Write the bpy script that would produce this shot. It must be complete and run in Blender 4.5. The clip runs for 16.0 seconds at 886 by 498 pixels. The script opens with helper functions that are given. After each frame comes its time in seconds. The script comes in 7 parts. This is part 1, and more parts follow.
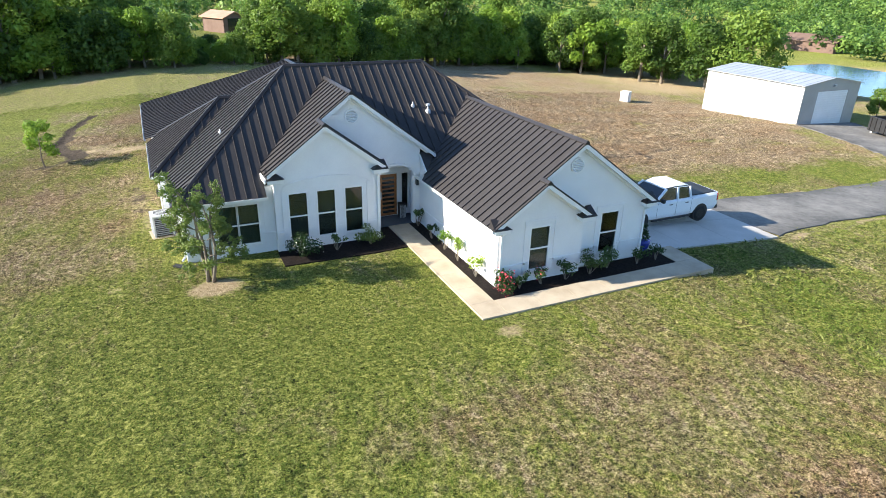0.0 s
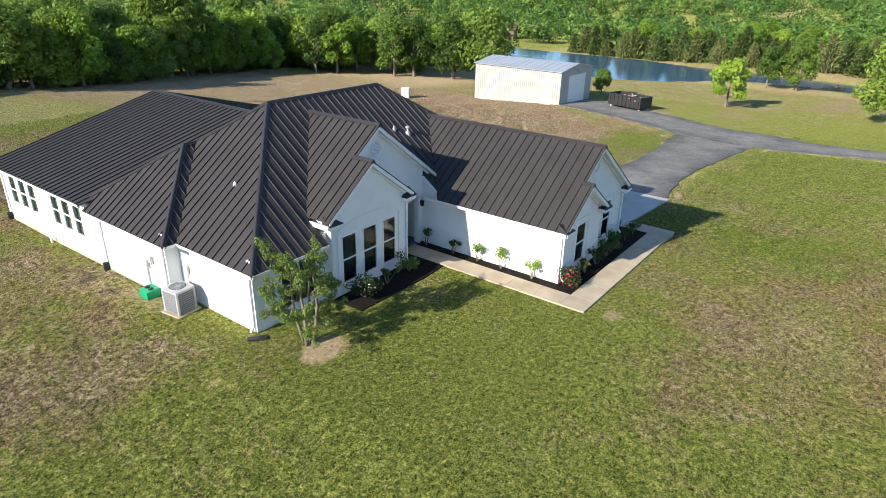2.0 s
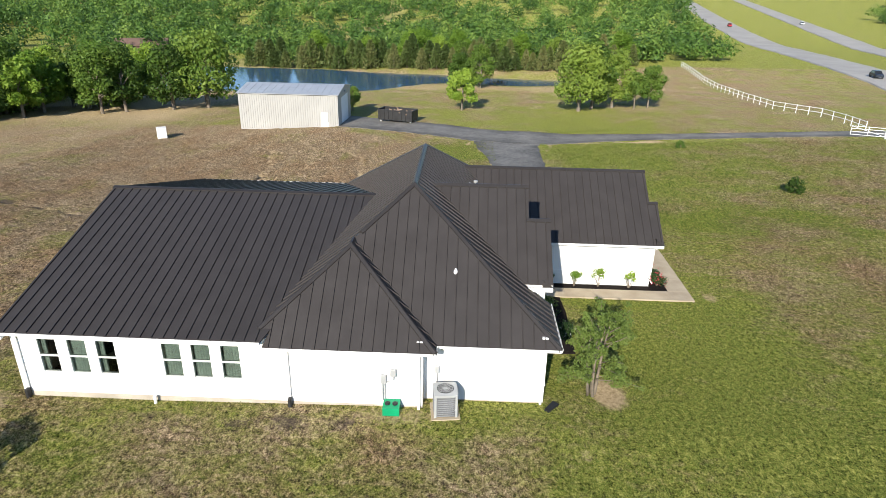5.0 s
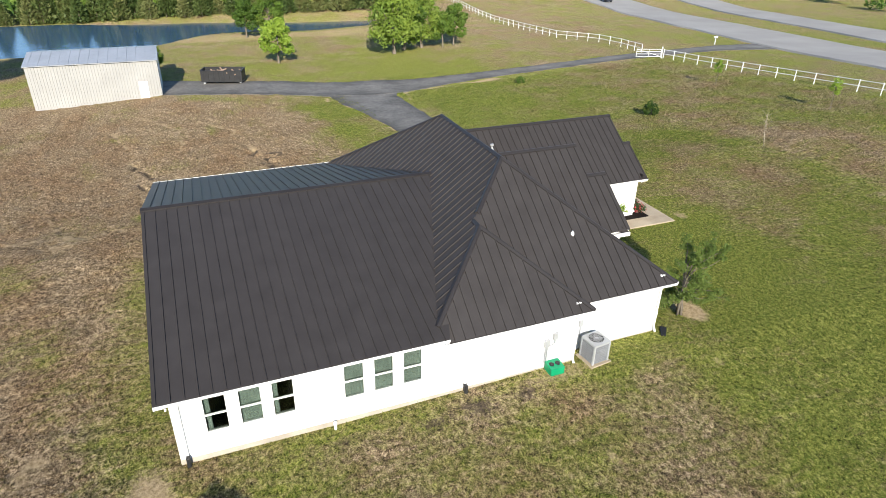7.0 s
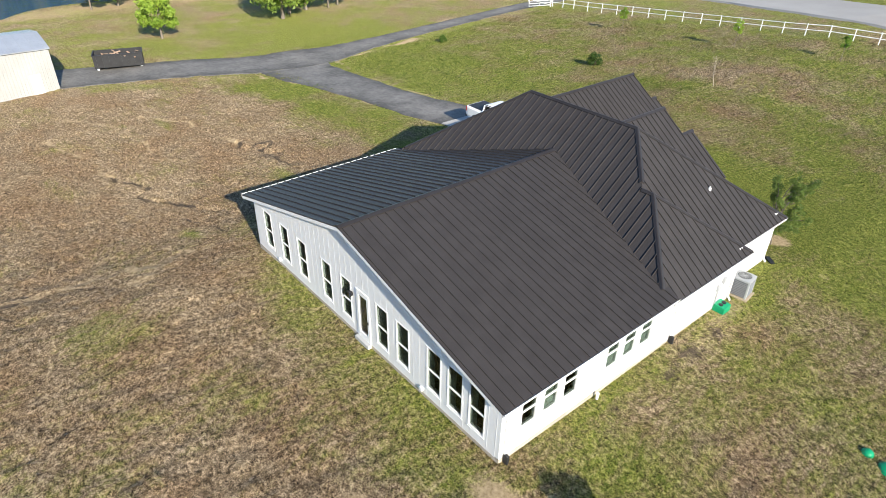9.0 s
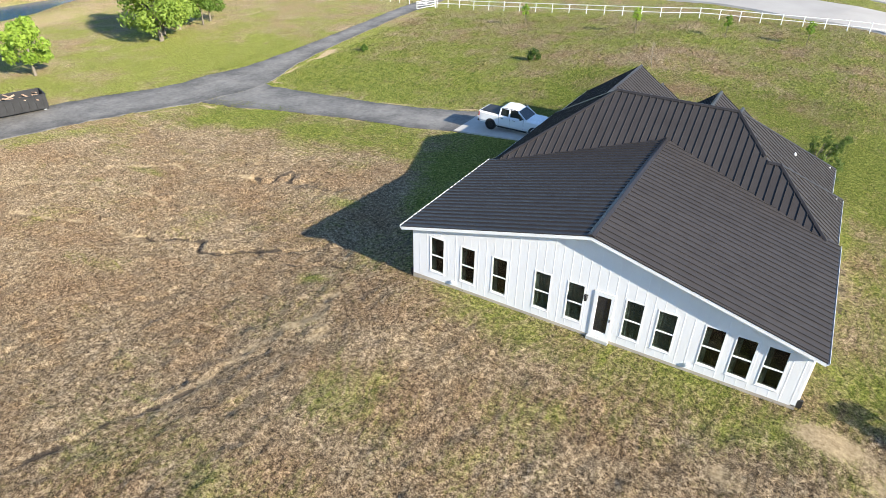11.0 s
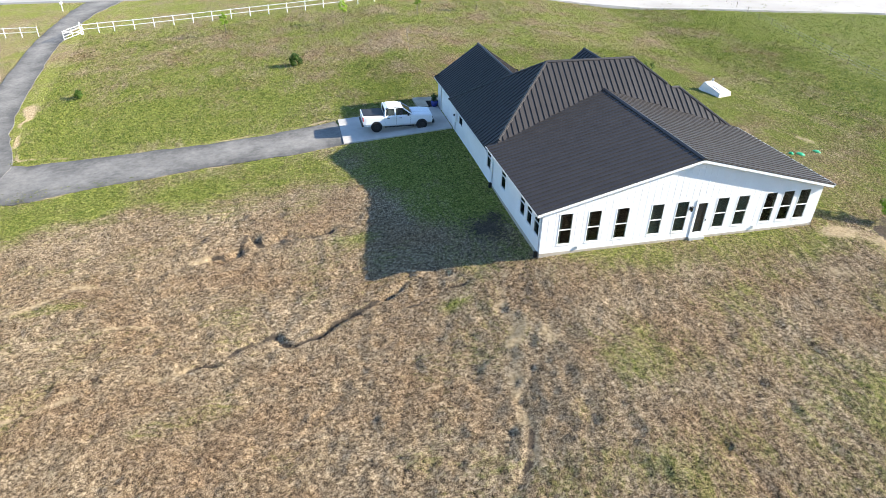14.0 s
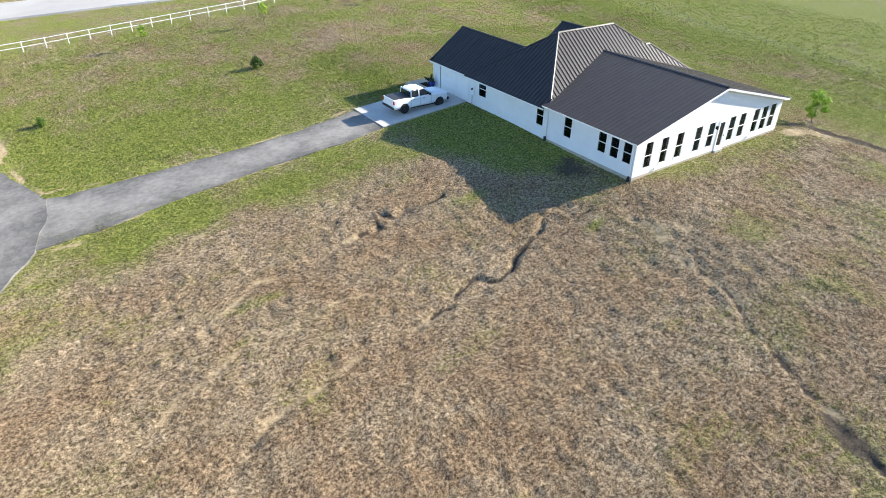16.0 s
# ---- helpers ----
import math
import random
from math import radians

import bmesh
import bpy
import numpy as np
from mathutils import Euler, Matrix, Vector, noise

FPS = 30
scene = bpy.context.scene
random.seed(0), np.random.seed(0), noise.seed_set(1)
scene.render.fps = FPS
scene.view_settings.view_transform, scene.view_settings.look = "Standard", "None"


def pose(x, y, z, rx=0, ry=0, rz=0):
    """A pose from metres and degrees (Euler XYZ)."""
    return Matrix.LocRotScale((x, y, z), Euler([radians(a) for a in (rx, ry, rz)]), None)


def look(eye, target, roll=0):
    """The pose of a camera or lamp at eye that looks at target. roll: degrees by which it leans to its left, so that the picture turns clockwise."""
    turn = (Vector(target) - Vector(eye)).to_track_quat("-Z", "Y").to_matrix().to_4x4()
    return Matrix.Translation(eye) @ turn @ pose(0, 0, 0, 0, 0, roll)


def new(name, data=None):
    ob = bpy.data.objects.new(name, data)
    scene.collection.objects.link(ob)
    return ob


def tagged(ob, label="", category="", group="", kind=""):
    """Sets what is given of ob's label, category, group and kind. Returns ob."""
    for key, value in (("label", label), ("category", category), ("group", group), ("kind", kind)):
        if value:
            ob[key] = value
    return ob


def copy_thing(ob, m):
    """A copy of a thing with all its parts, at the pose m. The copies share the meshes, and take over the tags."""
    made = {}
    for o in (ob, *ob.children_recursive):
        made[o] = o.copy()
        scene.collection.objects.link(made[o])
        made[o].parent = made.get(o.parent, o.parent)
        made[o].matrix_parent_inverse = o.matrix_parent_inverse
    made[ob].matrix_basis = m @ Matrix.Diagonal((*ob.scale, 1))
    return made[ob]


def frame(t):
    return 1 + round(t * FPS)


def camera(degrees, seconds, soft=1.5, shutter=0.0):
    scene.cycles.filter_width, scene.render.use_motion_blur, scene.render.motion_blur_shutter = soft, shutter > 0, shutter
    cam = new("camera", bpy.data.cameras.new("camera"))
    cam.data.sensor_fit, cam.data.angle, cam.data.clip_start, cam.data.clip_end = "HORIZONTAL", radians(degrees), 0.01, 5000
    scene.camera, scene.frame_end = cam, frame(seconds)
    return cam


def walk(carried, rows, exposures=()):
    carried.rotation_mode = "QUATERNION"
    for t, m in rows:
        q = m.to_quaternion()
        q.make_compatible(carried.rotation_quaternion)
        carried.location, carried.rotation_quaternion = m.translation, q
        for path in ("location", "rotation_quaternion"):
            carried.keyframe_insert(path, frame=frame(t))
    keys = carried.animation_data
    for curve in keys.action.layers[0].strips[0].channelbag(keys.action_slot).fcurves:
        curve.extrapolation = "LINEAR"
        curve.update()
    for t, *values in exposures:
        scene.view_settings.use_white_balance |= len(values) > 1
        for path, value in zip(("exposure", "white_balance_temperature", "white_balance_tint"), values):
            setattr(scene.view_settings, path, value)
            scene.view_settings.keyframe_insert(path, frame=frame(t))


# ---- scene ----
cam = camera(70.7, 16.0, 0.5)
PATH = [
    (0, (-0.498, -24.425, 10.682), (0.289, -22.771, 9.877), 1.4),
    (0.5, (-3.217, -23.127, 10.747), (-2.271, -21.555, 9.951), 1.2),
    (1, (-6.134, -21.405, 11.028), (-5.033, -19.938, 10.231), 1.1),
    (1.5, (-8.889, -19.133, 11.296), (-7.602, -17.827, 10.499), 0.9),
    (2, (-11.436, -16.583, 11.814), (-9.965, -15.493, 11.009), 1.2),
    (2.5, (-13.568, -13.793, 12.267), (-12.007, -12.838, 11.46), 1.3),
    (3, (-15.502, -10.783, 12.553), (-13.869, -9.954, 11.747), 1.3),
    (3.5, (-17.085, -7.599, 12.796), (-15.378, -6.937, 11.991), 1.2),
    (4, (-18.337, -4.176, 13.197), (-16.569, -3.702, 12.391), 1.2),
    (4.6, (-19.109, 0.169, 13.87), (-17.285, 0.402, 13.082), 1.2),
    (5.15, (-19.357, 4.208, 14.46), (-17.515, 4.21, 13.679), 1.2),
    (5.7, (-19.172, 8.213, 14.967), (-17.349, 7.987, 14.177), 1.2),
    (6.3, (-18.491, 12.472, 15.407), (-16.732, 12.012, 14.574), 1.1),
    (6.5, (-18.182, 13.862, 15.539), (-16.447, 13.341, 14.691), 1.1),
    (7, (-17.205, 17.228, 15.797), (-15.576, 16.549, 14.856), 1.2),
    (7.5, (-15.816, 20.52, 16.156), (-14.309, 19.737, 15.1), 1.3),
    (8, (-14.19, 23.696, 16.529), (-12.756, 22.795, 15.465), 1.3),
    (8.5, (-12.253, 26.842, 17.016), (-10.888, 25.839, 15.951), 1.2),
    (9, (-10.001, 29.999, 17.263), (-8.709, 28.902, 16.2), 1.2),
    (9.5, (-7.359, 33.191, 17.494), (-6.137, 32.017, 16.432), 1.3),
    (9.7, (-6.216, 34.401, 17.598), (-5.022, 33.199, 16.535), 1.3),
    (10.2, (-3.116, 37.386, 17.762), (-2.039, 36.075, 16.702), 1.2),
    (10.75, (0.675, 40.386, 17.961), (1.605, 38.967, 16.903), 1.1),
    (11.3, (4.841, 42.99, 18.163), (5.596, 41.469, 17.106), 1.1),
    (11.8, (8.946, 44.941, 18.309), (9.504, 43.336, 17.254), 1.0),
    (12, (10.621, 45.526, 18.446), (11.113, 43.902, 17.388), 1.0),
    (12.5, (15.135, 46.802, 18.586), (15.418, 45.129, 17.527), 1.0),
    (13, (19.811, 47.395, 18.692), (19.848, 45.7, 17.631), 1.0),
    (13.5, (24.703, 47.328, 18.775), (24.483, 45.647, 17.715), 1.1),
    (14, (29.666, 46.904, 18.746), (29.261, 45.256, 17.688), 1.1),
    (14.5, (34.735, 46.55, 18.739), (34.176, 44.947, 17.682), 0.9),
    (15, (40.004, 46.211, 18.691), (39.302, 44.665, 17.634), 0.9),
    (15.5, (45.579, 45.712, 18.622), (44.716, 44.248, 17.566), 0.9),
    (16, (51.385, 45.077, 19.05), (50.418, 43.68, 17.994), 0.8),
]
EXPOSURES = [(0, 1.52), (1, 1.28), (2, 0.96), (3, 0.76), (4, 0.64), (6.5, 0.68), (7.5, 0.74), (9, 0.92), (12, 1.45), (14, 1.62), (16, 1.68)]
walk(cam, [(t, look(eye, target, roll)) for t, eye, target, roll in PATH], EXPOSURES)

# ---- world and sun ----
SUN_AZ = math.atan2(-0.972, 0.235)
SUN_EL = radians(25.5)
world = bpy.data.worlds.new("world")
scene.world = world
world.use_nodes = True
_wn = world.node_tree
_sky = _wn.nodes.new("ShaderNodeTexSky")
_sky.sky_type = "NISHITA"
_sky.sun_disc = False
_sky.sun_elevation, _sky.sun_rotation = SUN_EL, SUN_AZ
_sky.air_density, _sky.dust_density, _sky.ozone_density = 1.0, 0.2, 4.5
_wn.links.new(_sky.outputs[0], _wn.nodes["Background"].inputs[0])
_wn.nodes["Background"].inputs[1].default_value = 0.112
sun_data = bpy.data.lights.new("sun", "SUN")
sun_data.energy, sun_data.angle, sun_data.color = 5.0, radians(0.55), (1.0, 0.925, 0.79)
sun = new("sun", sun_data)
sun.matrix_world = look((-40, 5, 30), (-40 + 40 * 0.972, 5 - 40 * 0.235, 30 - 40 * math.tan(SUN_EL)))


# ---- materials ----
class Mat:
    """A node material with short calls for wiring."""

    def __init__(self, name, rough=0.8, metal=0.0, spec=0.5):
        self.m = bpy.data.materials.new(name)
        self.m.use_nodes = True
        self.t = self.m.node_tree
        self.b = self.t.nodes["Principled BSDF"]
        self.b.inputs["Roughness"].default_value = rough
        self.b.inputs["Metallic"].default_value = metal
        self.b.inputs["Specular IOR Level"].default_value = spec
        self.pos = self.node("ShaderNodeNewGeometry").outputs["Position"]
        self.obj = self.node("ShaderNodeTexCoord").outputs["Object"]

    def node(self, kind, **kw):
        n = self.t.nodes.new(kind)
        for k, v in kw.items():
            if k == "blend_type":
                n.blend_type = v
            elif k == "data_type":
                n.data_type = v
            elif k == "operation":
                n.operation = v
        return n

    def link(self, a, b):
        self.t.links.new(a, b)

    def noise(self, scale, detail=4.0, rough=0.6, vec=None):
        n = self.node("ShaderNodeTexNoise")
        n.inputs["Scale"].default_value, n.inputs["Detail"].default_value, n.inputs["Roughness"].default_value = scale, detail, rough
        self.link(vec or self.pos, n.inputs["Vector"])
        return n.outputs["Fac"]

    def stretch(self, vec, sx, sy, sz, rz=0.0):
        n = self.node("ShaderNodeMapping")
        n.inputs["Scale"].default_value = (sx, sy, sz)
        n.inputs["Rotation"].default_value = (0, 0, rz)
        self.link(vec, n.inputs["Vector"])
        return n.outputs[0]

    def ramp(self, fac, stops):
        n = self.node("ShaderNodeValToRGB")
        e = n.color_ramp.elements
        while len(e) < len(stops):
            e.new(0.5)
        for el, (p, c) in zip(e, stops):
            el.position, el.color = p, (*c, 1) if len(c) == 3 else c
        self.link(fac, n.inputs[0])
        return n.outputs[0]

    def gray(self, fac, a, b, lo=0.0, hi=1.0):
        n = self.node("ShaderNodeMapRange")
        n.inputs[1].default_value, n.inputs[2].default_value, n.inputs[3].default_value, n.inputs[4].default_value = a, b, lo, hi
        self.link(fac, n.inputs[0])
        return n.outputs[0]

    def math(self, op, a, b):
        n = self.node("ShaderNodeMath", operation=op)
        for k, v in enumerate((a, b)):
            if isinstance(v, (int, float)):
                n.inputs[k].default_value = v
            else:
                self.link(v, n.inputs[k])
        return n.outputs[0]

    def mix(self, fac, a, b, how="MIX"):
        n = self.node("ShaderNodeMix", data_type="RGBA", blend_type=how)
        for k, v in ((0, fac), (6, a), (7, b)):
            if isinstance(v, (int, float)):
                n.inputs[k].default_value = v
            elif isinstance(v, tuple):
                n.inputs[k].default_value = (*v, 1)
            else:
                self.link(v, n.inputs[k])
        return n.outputs[2]

    def random(self):
        return self.node("ShaderNodeObjectInfo").outputs["Random"]

    def island(self):
        return self.node("ShaderNodeNewGeometry").outputs["Random Per Island"]

    def attribute(self, name):
        n = self.node("ShaderNodeAttribute")
        n.attribute_name = name
        return n.outputs["Fac"]

    def color(self, c):
        if isinstance(c, tuple):
            self.b.inputs["Base Color"].default_value = (*c, 1)
        else:
            self.link(c, self.b.inputs["Base Color"])
        return self

    def rough(self, r):
        self.link(r, self.b.inputs["Roughness"])
        return self

    def bump(self, h, strength=0.3, dist=0.02):
        n = self.node("ShaderNodeBump")
        n.inputs["Strength"].default_value, n.inputs["Distance"].default_value = strength, dist
        self.link(h, n.inputs["Height"])
        self.link(n.outputs[0], self.b.inputs["Normal"])
        return self


def grainy(name, c1, c2, scale=6.0, rough=0.8, metal=0.0, bump=0.15, fine=60.0, spec=0.4):
    m = Mat(name, rough, metal, spec)
    big, small = m.noise(scale * 0.2), m.noise(fine, 3.0)
    f = m.math("ADD", m.math("MULTIPLY", big, 0.65), m.math("MULTIPLY", small, 0.35))
    m.color(m.ramp(f, [(0.32, c1), (0.68, c2)]))
    m.rough(m.gray(small, 0.3, 0.7, max(0.05, rough - 0.1), min(1.0, rough + 0.1)))
    m.bump(small, bump, 0.01)
    return m.m


def make_roof(name, c1, c2):
    m = Mat(name, 0.5, 0.0, 0.25)
    streak = m.noise(1.0, 5.0, 0.6, m.stretch(m.pos, 1.3, 1.3, 0.3))
    dust = m.noise(14.0, 4.0)
    f = m.math("ADD", m.math("MULTIPLY", streak, 0.5), m.math("MULTIPLY", m.random(), 0.05))
    f = m.math("ADD", f, m.math("MULTIPLY", dust, 0.2))
    m.color(m.ramp(f, [(0.2, c1), (0.7, c2)]))
    m.rough(m.gray(f, 0.2, 0.8, 0.44, 0.54))
    m.bump(dust, 0.03, 0.004)
    return m.m


def make_brick():
    """Brick painted white: low courses and joints under thick paint."""
    m = Mat("painted_brick", 0.62, 0.0, 0.4)
    sep = m.node("ShaderNodeSeparateXYZ")
    m.link(m.pos, sep.inputs[0])
    com = m.node("ShaderNodeCombineXYZ")
    m.link(m.math("ADD", sep.outputs[0], sep.outputs[1]), com.inputs[0])
    m.link(sep.outputs[2], com.inputs[1])
    br = m.node("ShaderNodeTexBrick")
    br.inputs["Scale"].default_value = 1.0
    br.inputs["Brick Width"].default_value, br.inputs["Row Height"].default_value = 0.24, 0.083
    br.inputs["Mortar Size"].default_value = 0.009
    br.inputs["Mortar Smooth"].default_value = 0.6
    m.link(com.outputs[0], br.inputs["Vector"])
    big, small = m.noise(0.8), m.noise(30.0)
    f = m.math("ADD", m.math("MULTIPLY", big, 0.6), m.math("MULTIPLY", small, 0.4))
    m.color(m.ramp(f, [(0.3, (0.69, 0.69, 0.69)), (0.65, (0.79, 0.79, 0.785))]))
    h = m.math("SUBTRACT", m.math("MULTIPLY", small, 0.25), br.outputs["Fac"])
    m.bump(h, 0.22, 0.012)
    return m.m


def make_siding():
    m = Mat("white_steel_siding", 0.4, 0.0, 0.5)
    f = m.math("ADD", m.math("MULTIPLY", m.noise(0.9), 0.7), m.math("MULTIPLY", m.noise(25.0), 0.3))
    m.color(m.ramp(f, [(0.3, (0.75, 0.755, 0.76)), (0.7, (0.81, 0.81, 0.81))]))
    m.bump(m.noise(1.2, 2.0), 0.08, 0.01)
    return m.m


def make_glass():
    m = Mat("window_glass", 0.02, 0.0, 0.5)
    t = m.t
    gl, tr, mx = t.nodes.new("ShaderNodeBsdfGlossy"), t.nodes.new("ShaderNodeBsdfTransparent"), t.nodes.new("ShaderNodeMixShader")
    gl.inputs["Roughness"].default_value = 0.02
    tr.inputs[0].default_value = (0.42, 0.47, 0.45, 1)
    mx.inputs[0].default_value = 0.055
    t.links.new(tr.outputs[0], mx.inputs[1])
    t.links.new(gl.outputs[0], mx.inputs[2])
    t.links.new(mx.outputs[0], t.nodes["Material Output"].inputs["Surface"])
    return m.m


def make_leaf(name, c1, c2, c3, through_light=0.35, many=False):
    """Leaves that vary from one to the next and from tree to tree; many: the trees share one mesh."""
    m = Mat(name, 0.55, 0.0, 0.3)
    f = m.math("ADD", m.math("MULTIPLY", m.island(), 0.25), m.math("MULTIPLY", m.attribute("tree") if many else m.random(), 0.55))
    f = m.math("ADD", f, m.math("MULTIPLY", m.gray(m.noise(0.22, 3.0), 0.3, 0.7), 0.3))
    col = m.ramp(f, [(0.15, c1), (0.55, c2), (0.95, c3)])
    m.color(col)
    t = m.t
    tl, mx = t.nodes.new("ShaderNodeBsdfTranslucent"), t.nodes.new("ShaderNodeMixShader")
    t.links.new(col, tl.inputs[0])
    mx.inputs[0].default_value = through_light
    t.links.new(m.b.outputs[0], mx.inputs[1])
    t.links.new(tl.outputs[0], mx.inputs[2])
    t.links.new(mx.outputs[0], t.nodes["Material Output"].inputs["Surface"])
    return m.m


def apart(m):
    """The x, y and z of a place."""
    n = m.node("ShaderNodeSeparateXYZ")
    m.link(m.pos, n.inputs[0])
    return n.outputs


def streaks(m):
    """Long fine marks left by run-off and mower wheels: downhill to the east, along the yard elsewhere."""
    warp = m.node("ShaderNodeVectorMath", operation="ADD")
    wn = m.node("ShaderNodeTexNoise")
    wn.inputs["Scale"].default_value, wn.inputs["Detail"].default_value = 0.16, 3.0
    m.link(m.pos, wn.inputs["Vector"])
    k = m.node("ShaderNodeVectorMath", operation="SCALE")
    k.inputs["Scale"].default_value = 5.0
    m.link(wn.outputs["Color"], k.inputs[0])
    m.link(m.pos, warp.inputs[0])
    m.link(k.outputs[0], warp.inputs[1])
    east = m.noise(1.0, 5.0, 0.65, m.stretch(warp.outputs[0], 0.3, 3.6, 1.0, -0.12))
    yard = m.noise(1.0, 5.0, 0.65, m.stretch(warp.outputs[0], 3.2, 0.28, 1.0, -0.16))
    o = apart(m)
    side = m.math("MULTIPLY", m.gray(o[0], 20.0, 25.0), m.gray(o[1], 0.0, 6.0))
    return m.math("ADD", m.math("MULTIPLY", east, side), m.math("MULTIPLY", yard, m.math("SUBTRACT", 1.0, side)))


def lawn_mask(m):
    """0 where the lawn is green, 1 where it is straw."""
    n1, n2 = m.noise(0.2, 5.0, 0.55), m.noise(4.2, 6.0, 0.75)
    lines = streaks(m)
    f = m.math("ADD", m.attribute("dry"), m.math("MULTIPLY", m.math("SUBTRACT", n1, 0.5), 2.1))
    f = m.math("ADD", f, m.math("MULTIPLY", m.math("SUBTRACT", n2, 0.5), 1.5))
    f = m.math("ADD", f, m.math("MULTIPLY", m.math("SUBTRACT", lines, 0.5), 1.3))
    return m.gray(f, 0.15, 0.9), n2, lines


def field_tint(m, lines):
    """Broad patches of red-brown, grey and pale growth, drawn out along the marks."""
    n = m.noise(0.25, 3.0, 0.5, m.stretch(m.pos, 0.8, 1.2, 1.0, 0.35))
    n = m.math("ADD", m.math("MULTIPLY", n, 0.6), m.math("MULTIPLY", lines, 0.4))
    return m.ramp(n, [(0.34, (0.88, 0.74, 0.6)), (0.45, (1.0, 0.89, 0.75)), (0.54, (1.0, 0.95, 0.84)), (0.64, (1.25, 1.2, 1.08))])


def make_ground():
    """Lawn: mown green grass, thin straw-coloured grass, bare and dark turned earth, mixed by where the lawn is dry,
    with shade between tufts put into the colour.
    """
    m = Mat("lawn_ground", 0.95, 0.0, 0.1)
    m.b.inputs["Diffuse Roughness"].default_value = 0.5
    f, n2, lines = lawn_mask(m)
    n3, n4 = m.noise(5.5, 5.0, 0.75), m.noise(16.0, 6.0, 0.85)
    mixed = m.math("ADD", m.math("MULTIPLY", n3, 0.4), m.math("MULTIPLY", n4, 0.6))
    # near-black low ends paint the shaded gaps between tufts
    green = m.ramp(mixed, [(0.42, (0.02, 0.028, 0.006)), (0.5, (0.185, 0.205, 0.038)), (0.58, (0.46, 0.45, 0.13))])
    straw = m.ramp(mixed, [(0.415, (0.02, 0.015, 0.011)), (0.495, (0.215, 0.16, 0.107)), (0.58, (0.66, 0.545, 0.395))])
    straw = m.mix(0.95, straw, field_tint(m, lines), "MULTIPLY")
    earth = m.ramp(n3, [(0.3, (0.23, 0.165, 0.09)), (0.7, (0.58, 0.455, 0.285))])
    soil_shade = m.ramp(mixed, [(0.4, (0.022, 0.018, 0.014)), (0.58, (0.15, 0.115, 0.083))])
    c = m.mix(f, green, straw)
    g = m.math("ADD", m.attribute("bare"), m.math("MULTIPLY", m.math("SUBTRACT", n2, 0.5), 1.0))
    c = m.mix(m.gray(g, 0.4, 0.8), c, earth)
    h = m.math("ADD", m.attribute("soil_shade"), m.math("MULTIPLY", m.math("SUBTRACT", n2, 0.5), 1.1))
    c = m.mix(m.gray(h, 0.35, 0.65), c, soil_shade)
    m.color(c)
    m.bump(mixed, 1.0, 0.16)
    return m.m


def make_blades():
    m = Mat("grass_blades", 0.75, 0.0, 0.15)
    m.b.inputs["Diffuse Roughness"].default_value = 0.5
    f, n2, lines = lawn_mask(m)
    r = m.island()
    green = m.ramp(r, [(0.0, (0.055, 0.095, 0.012)), (0.5, (0.145, 0.2, 0.032)), (1.0, (0.29, 0.33, 0.08))])
    straw = m.ramp(r, [(0.0, (0.06, 0.043, 0.027)), (0.5, (0.19, 0.142, 0.09)), (1.0, (0.46, 0.37, 0.24))])
    straw = m.mix(0.95, straw, field_tint(m, lines), "MULTIPLY")
    col = m.mix(f, green, straw)
    m.color(col)
    t = m.t
    tl, mx = t.nodes.new("ShaderNodeBsdfTranslucent"), t.nodes.new("ShaderNodeMixShader")
    t.links.new(col, tl.inputs[0])
    mx.inputs[0].default_value = 0.4
    t.links.new(m.b.outputs[0], mx.inputs[1])
    t.links.new(tl.outputs[0], mx.inputs[2])
    t.links.new(mx.outputs[0], t.nodes["Material Output"].inputs["Surface"])
    return m.m


def make_asphalt():
    """Weathered asphalt: pale and scuffed down the middle, with darker fresh strips towards the edges."""
    m = Mat("asphalt", 0.85, 0.0, 0.35)
    a, b, c = m.noise(0.35, 7.0, 0.7), m.noise(2.6, 5.0, 0.7), m.noise(60.0, 3.0)
    f = m.math("ADD", m.math("MULTIPLY", a, 0.5), m.math("MULTIPLY", b, 0.3))
    f = m.math("ADD", f, m.math("MULTIPLY", c, 0.1))
    f = m.math("SUBTRACT", f, m.math("MULTIPLY", m.math("POWER", m.attribute("edge"), 2.0), 0.14))
    m.color(m.ramp(f, [(0.22, (0.06, 0.058, 0.056)), (0.34, (0.12, 0.113, 0.103)), (0.46, (0.205, 0.192, 0.173)), (0.58, (0.29, 0.27, 0.243))]))
    m.bump(c, 0.4, 0.01)
    return m.m


def make_water():
    m = Mat("pond_water", 0.1, 0.0, 0.6)
    # blue of the reflected sky put into the water's base colour
    m.color((0.035, 0.09, 0.17))
    m.bump(m.noise(0.9, 4.0, 0.65, m.stretch(m.pos, 1.0, 0.4, 1.0)), 0.3, 0.12)
    return m.m


ROOF = make_roof("dark_bronze_roof", (0.036, 0.032, 0.031), (0.06, 0.054, 0.053))
ROOF_TRIM = grainy("dark_bronze_trim", (0.022, 0.019, 0.019), (0.035, 0.031, 0.03), 4.0, 0.4, 0.0, 0.05)
BRICK = make_brick()
SIDING = make_siding()
WHITE = grainy("white_trim_paint", (0.74, 0.74, 0.73), (0.84, 0.84, 0.83), 5.0, 0.5, 0.0, 0.04)
GLASS = make_glass()
DARK = grainy("dark_interior", (0.015, 0.015, 0.016), (0.03, 0.03, 0.03), 2.0, 0.9)
# near-black room colour stands in for the lack of light indoors
ROOM = grainy("room_shade_black", (0.02, 0.02, 0.02), (0.032, 0.032, 0.03), 2.0, 0.9)
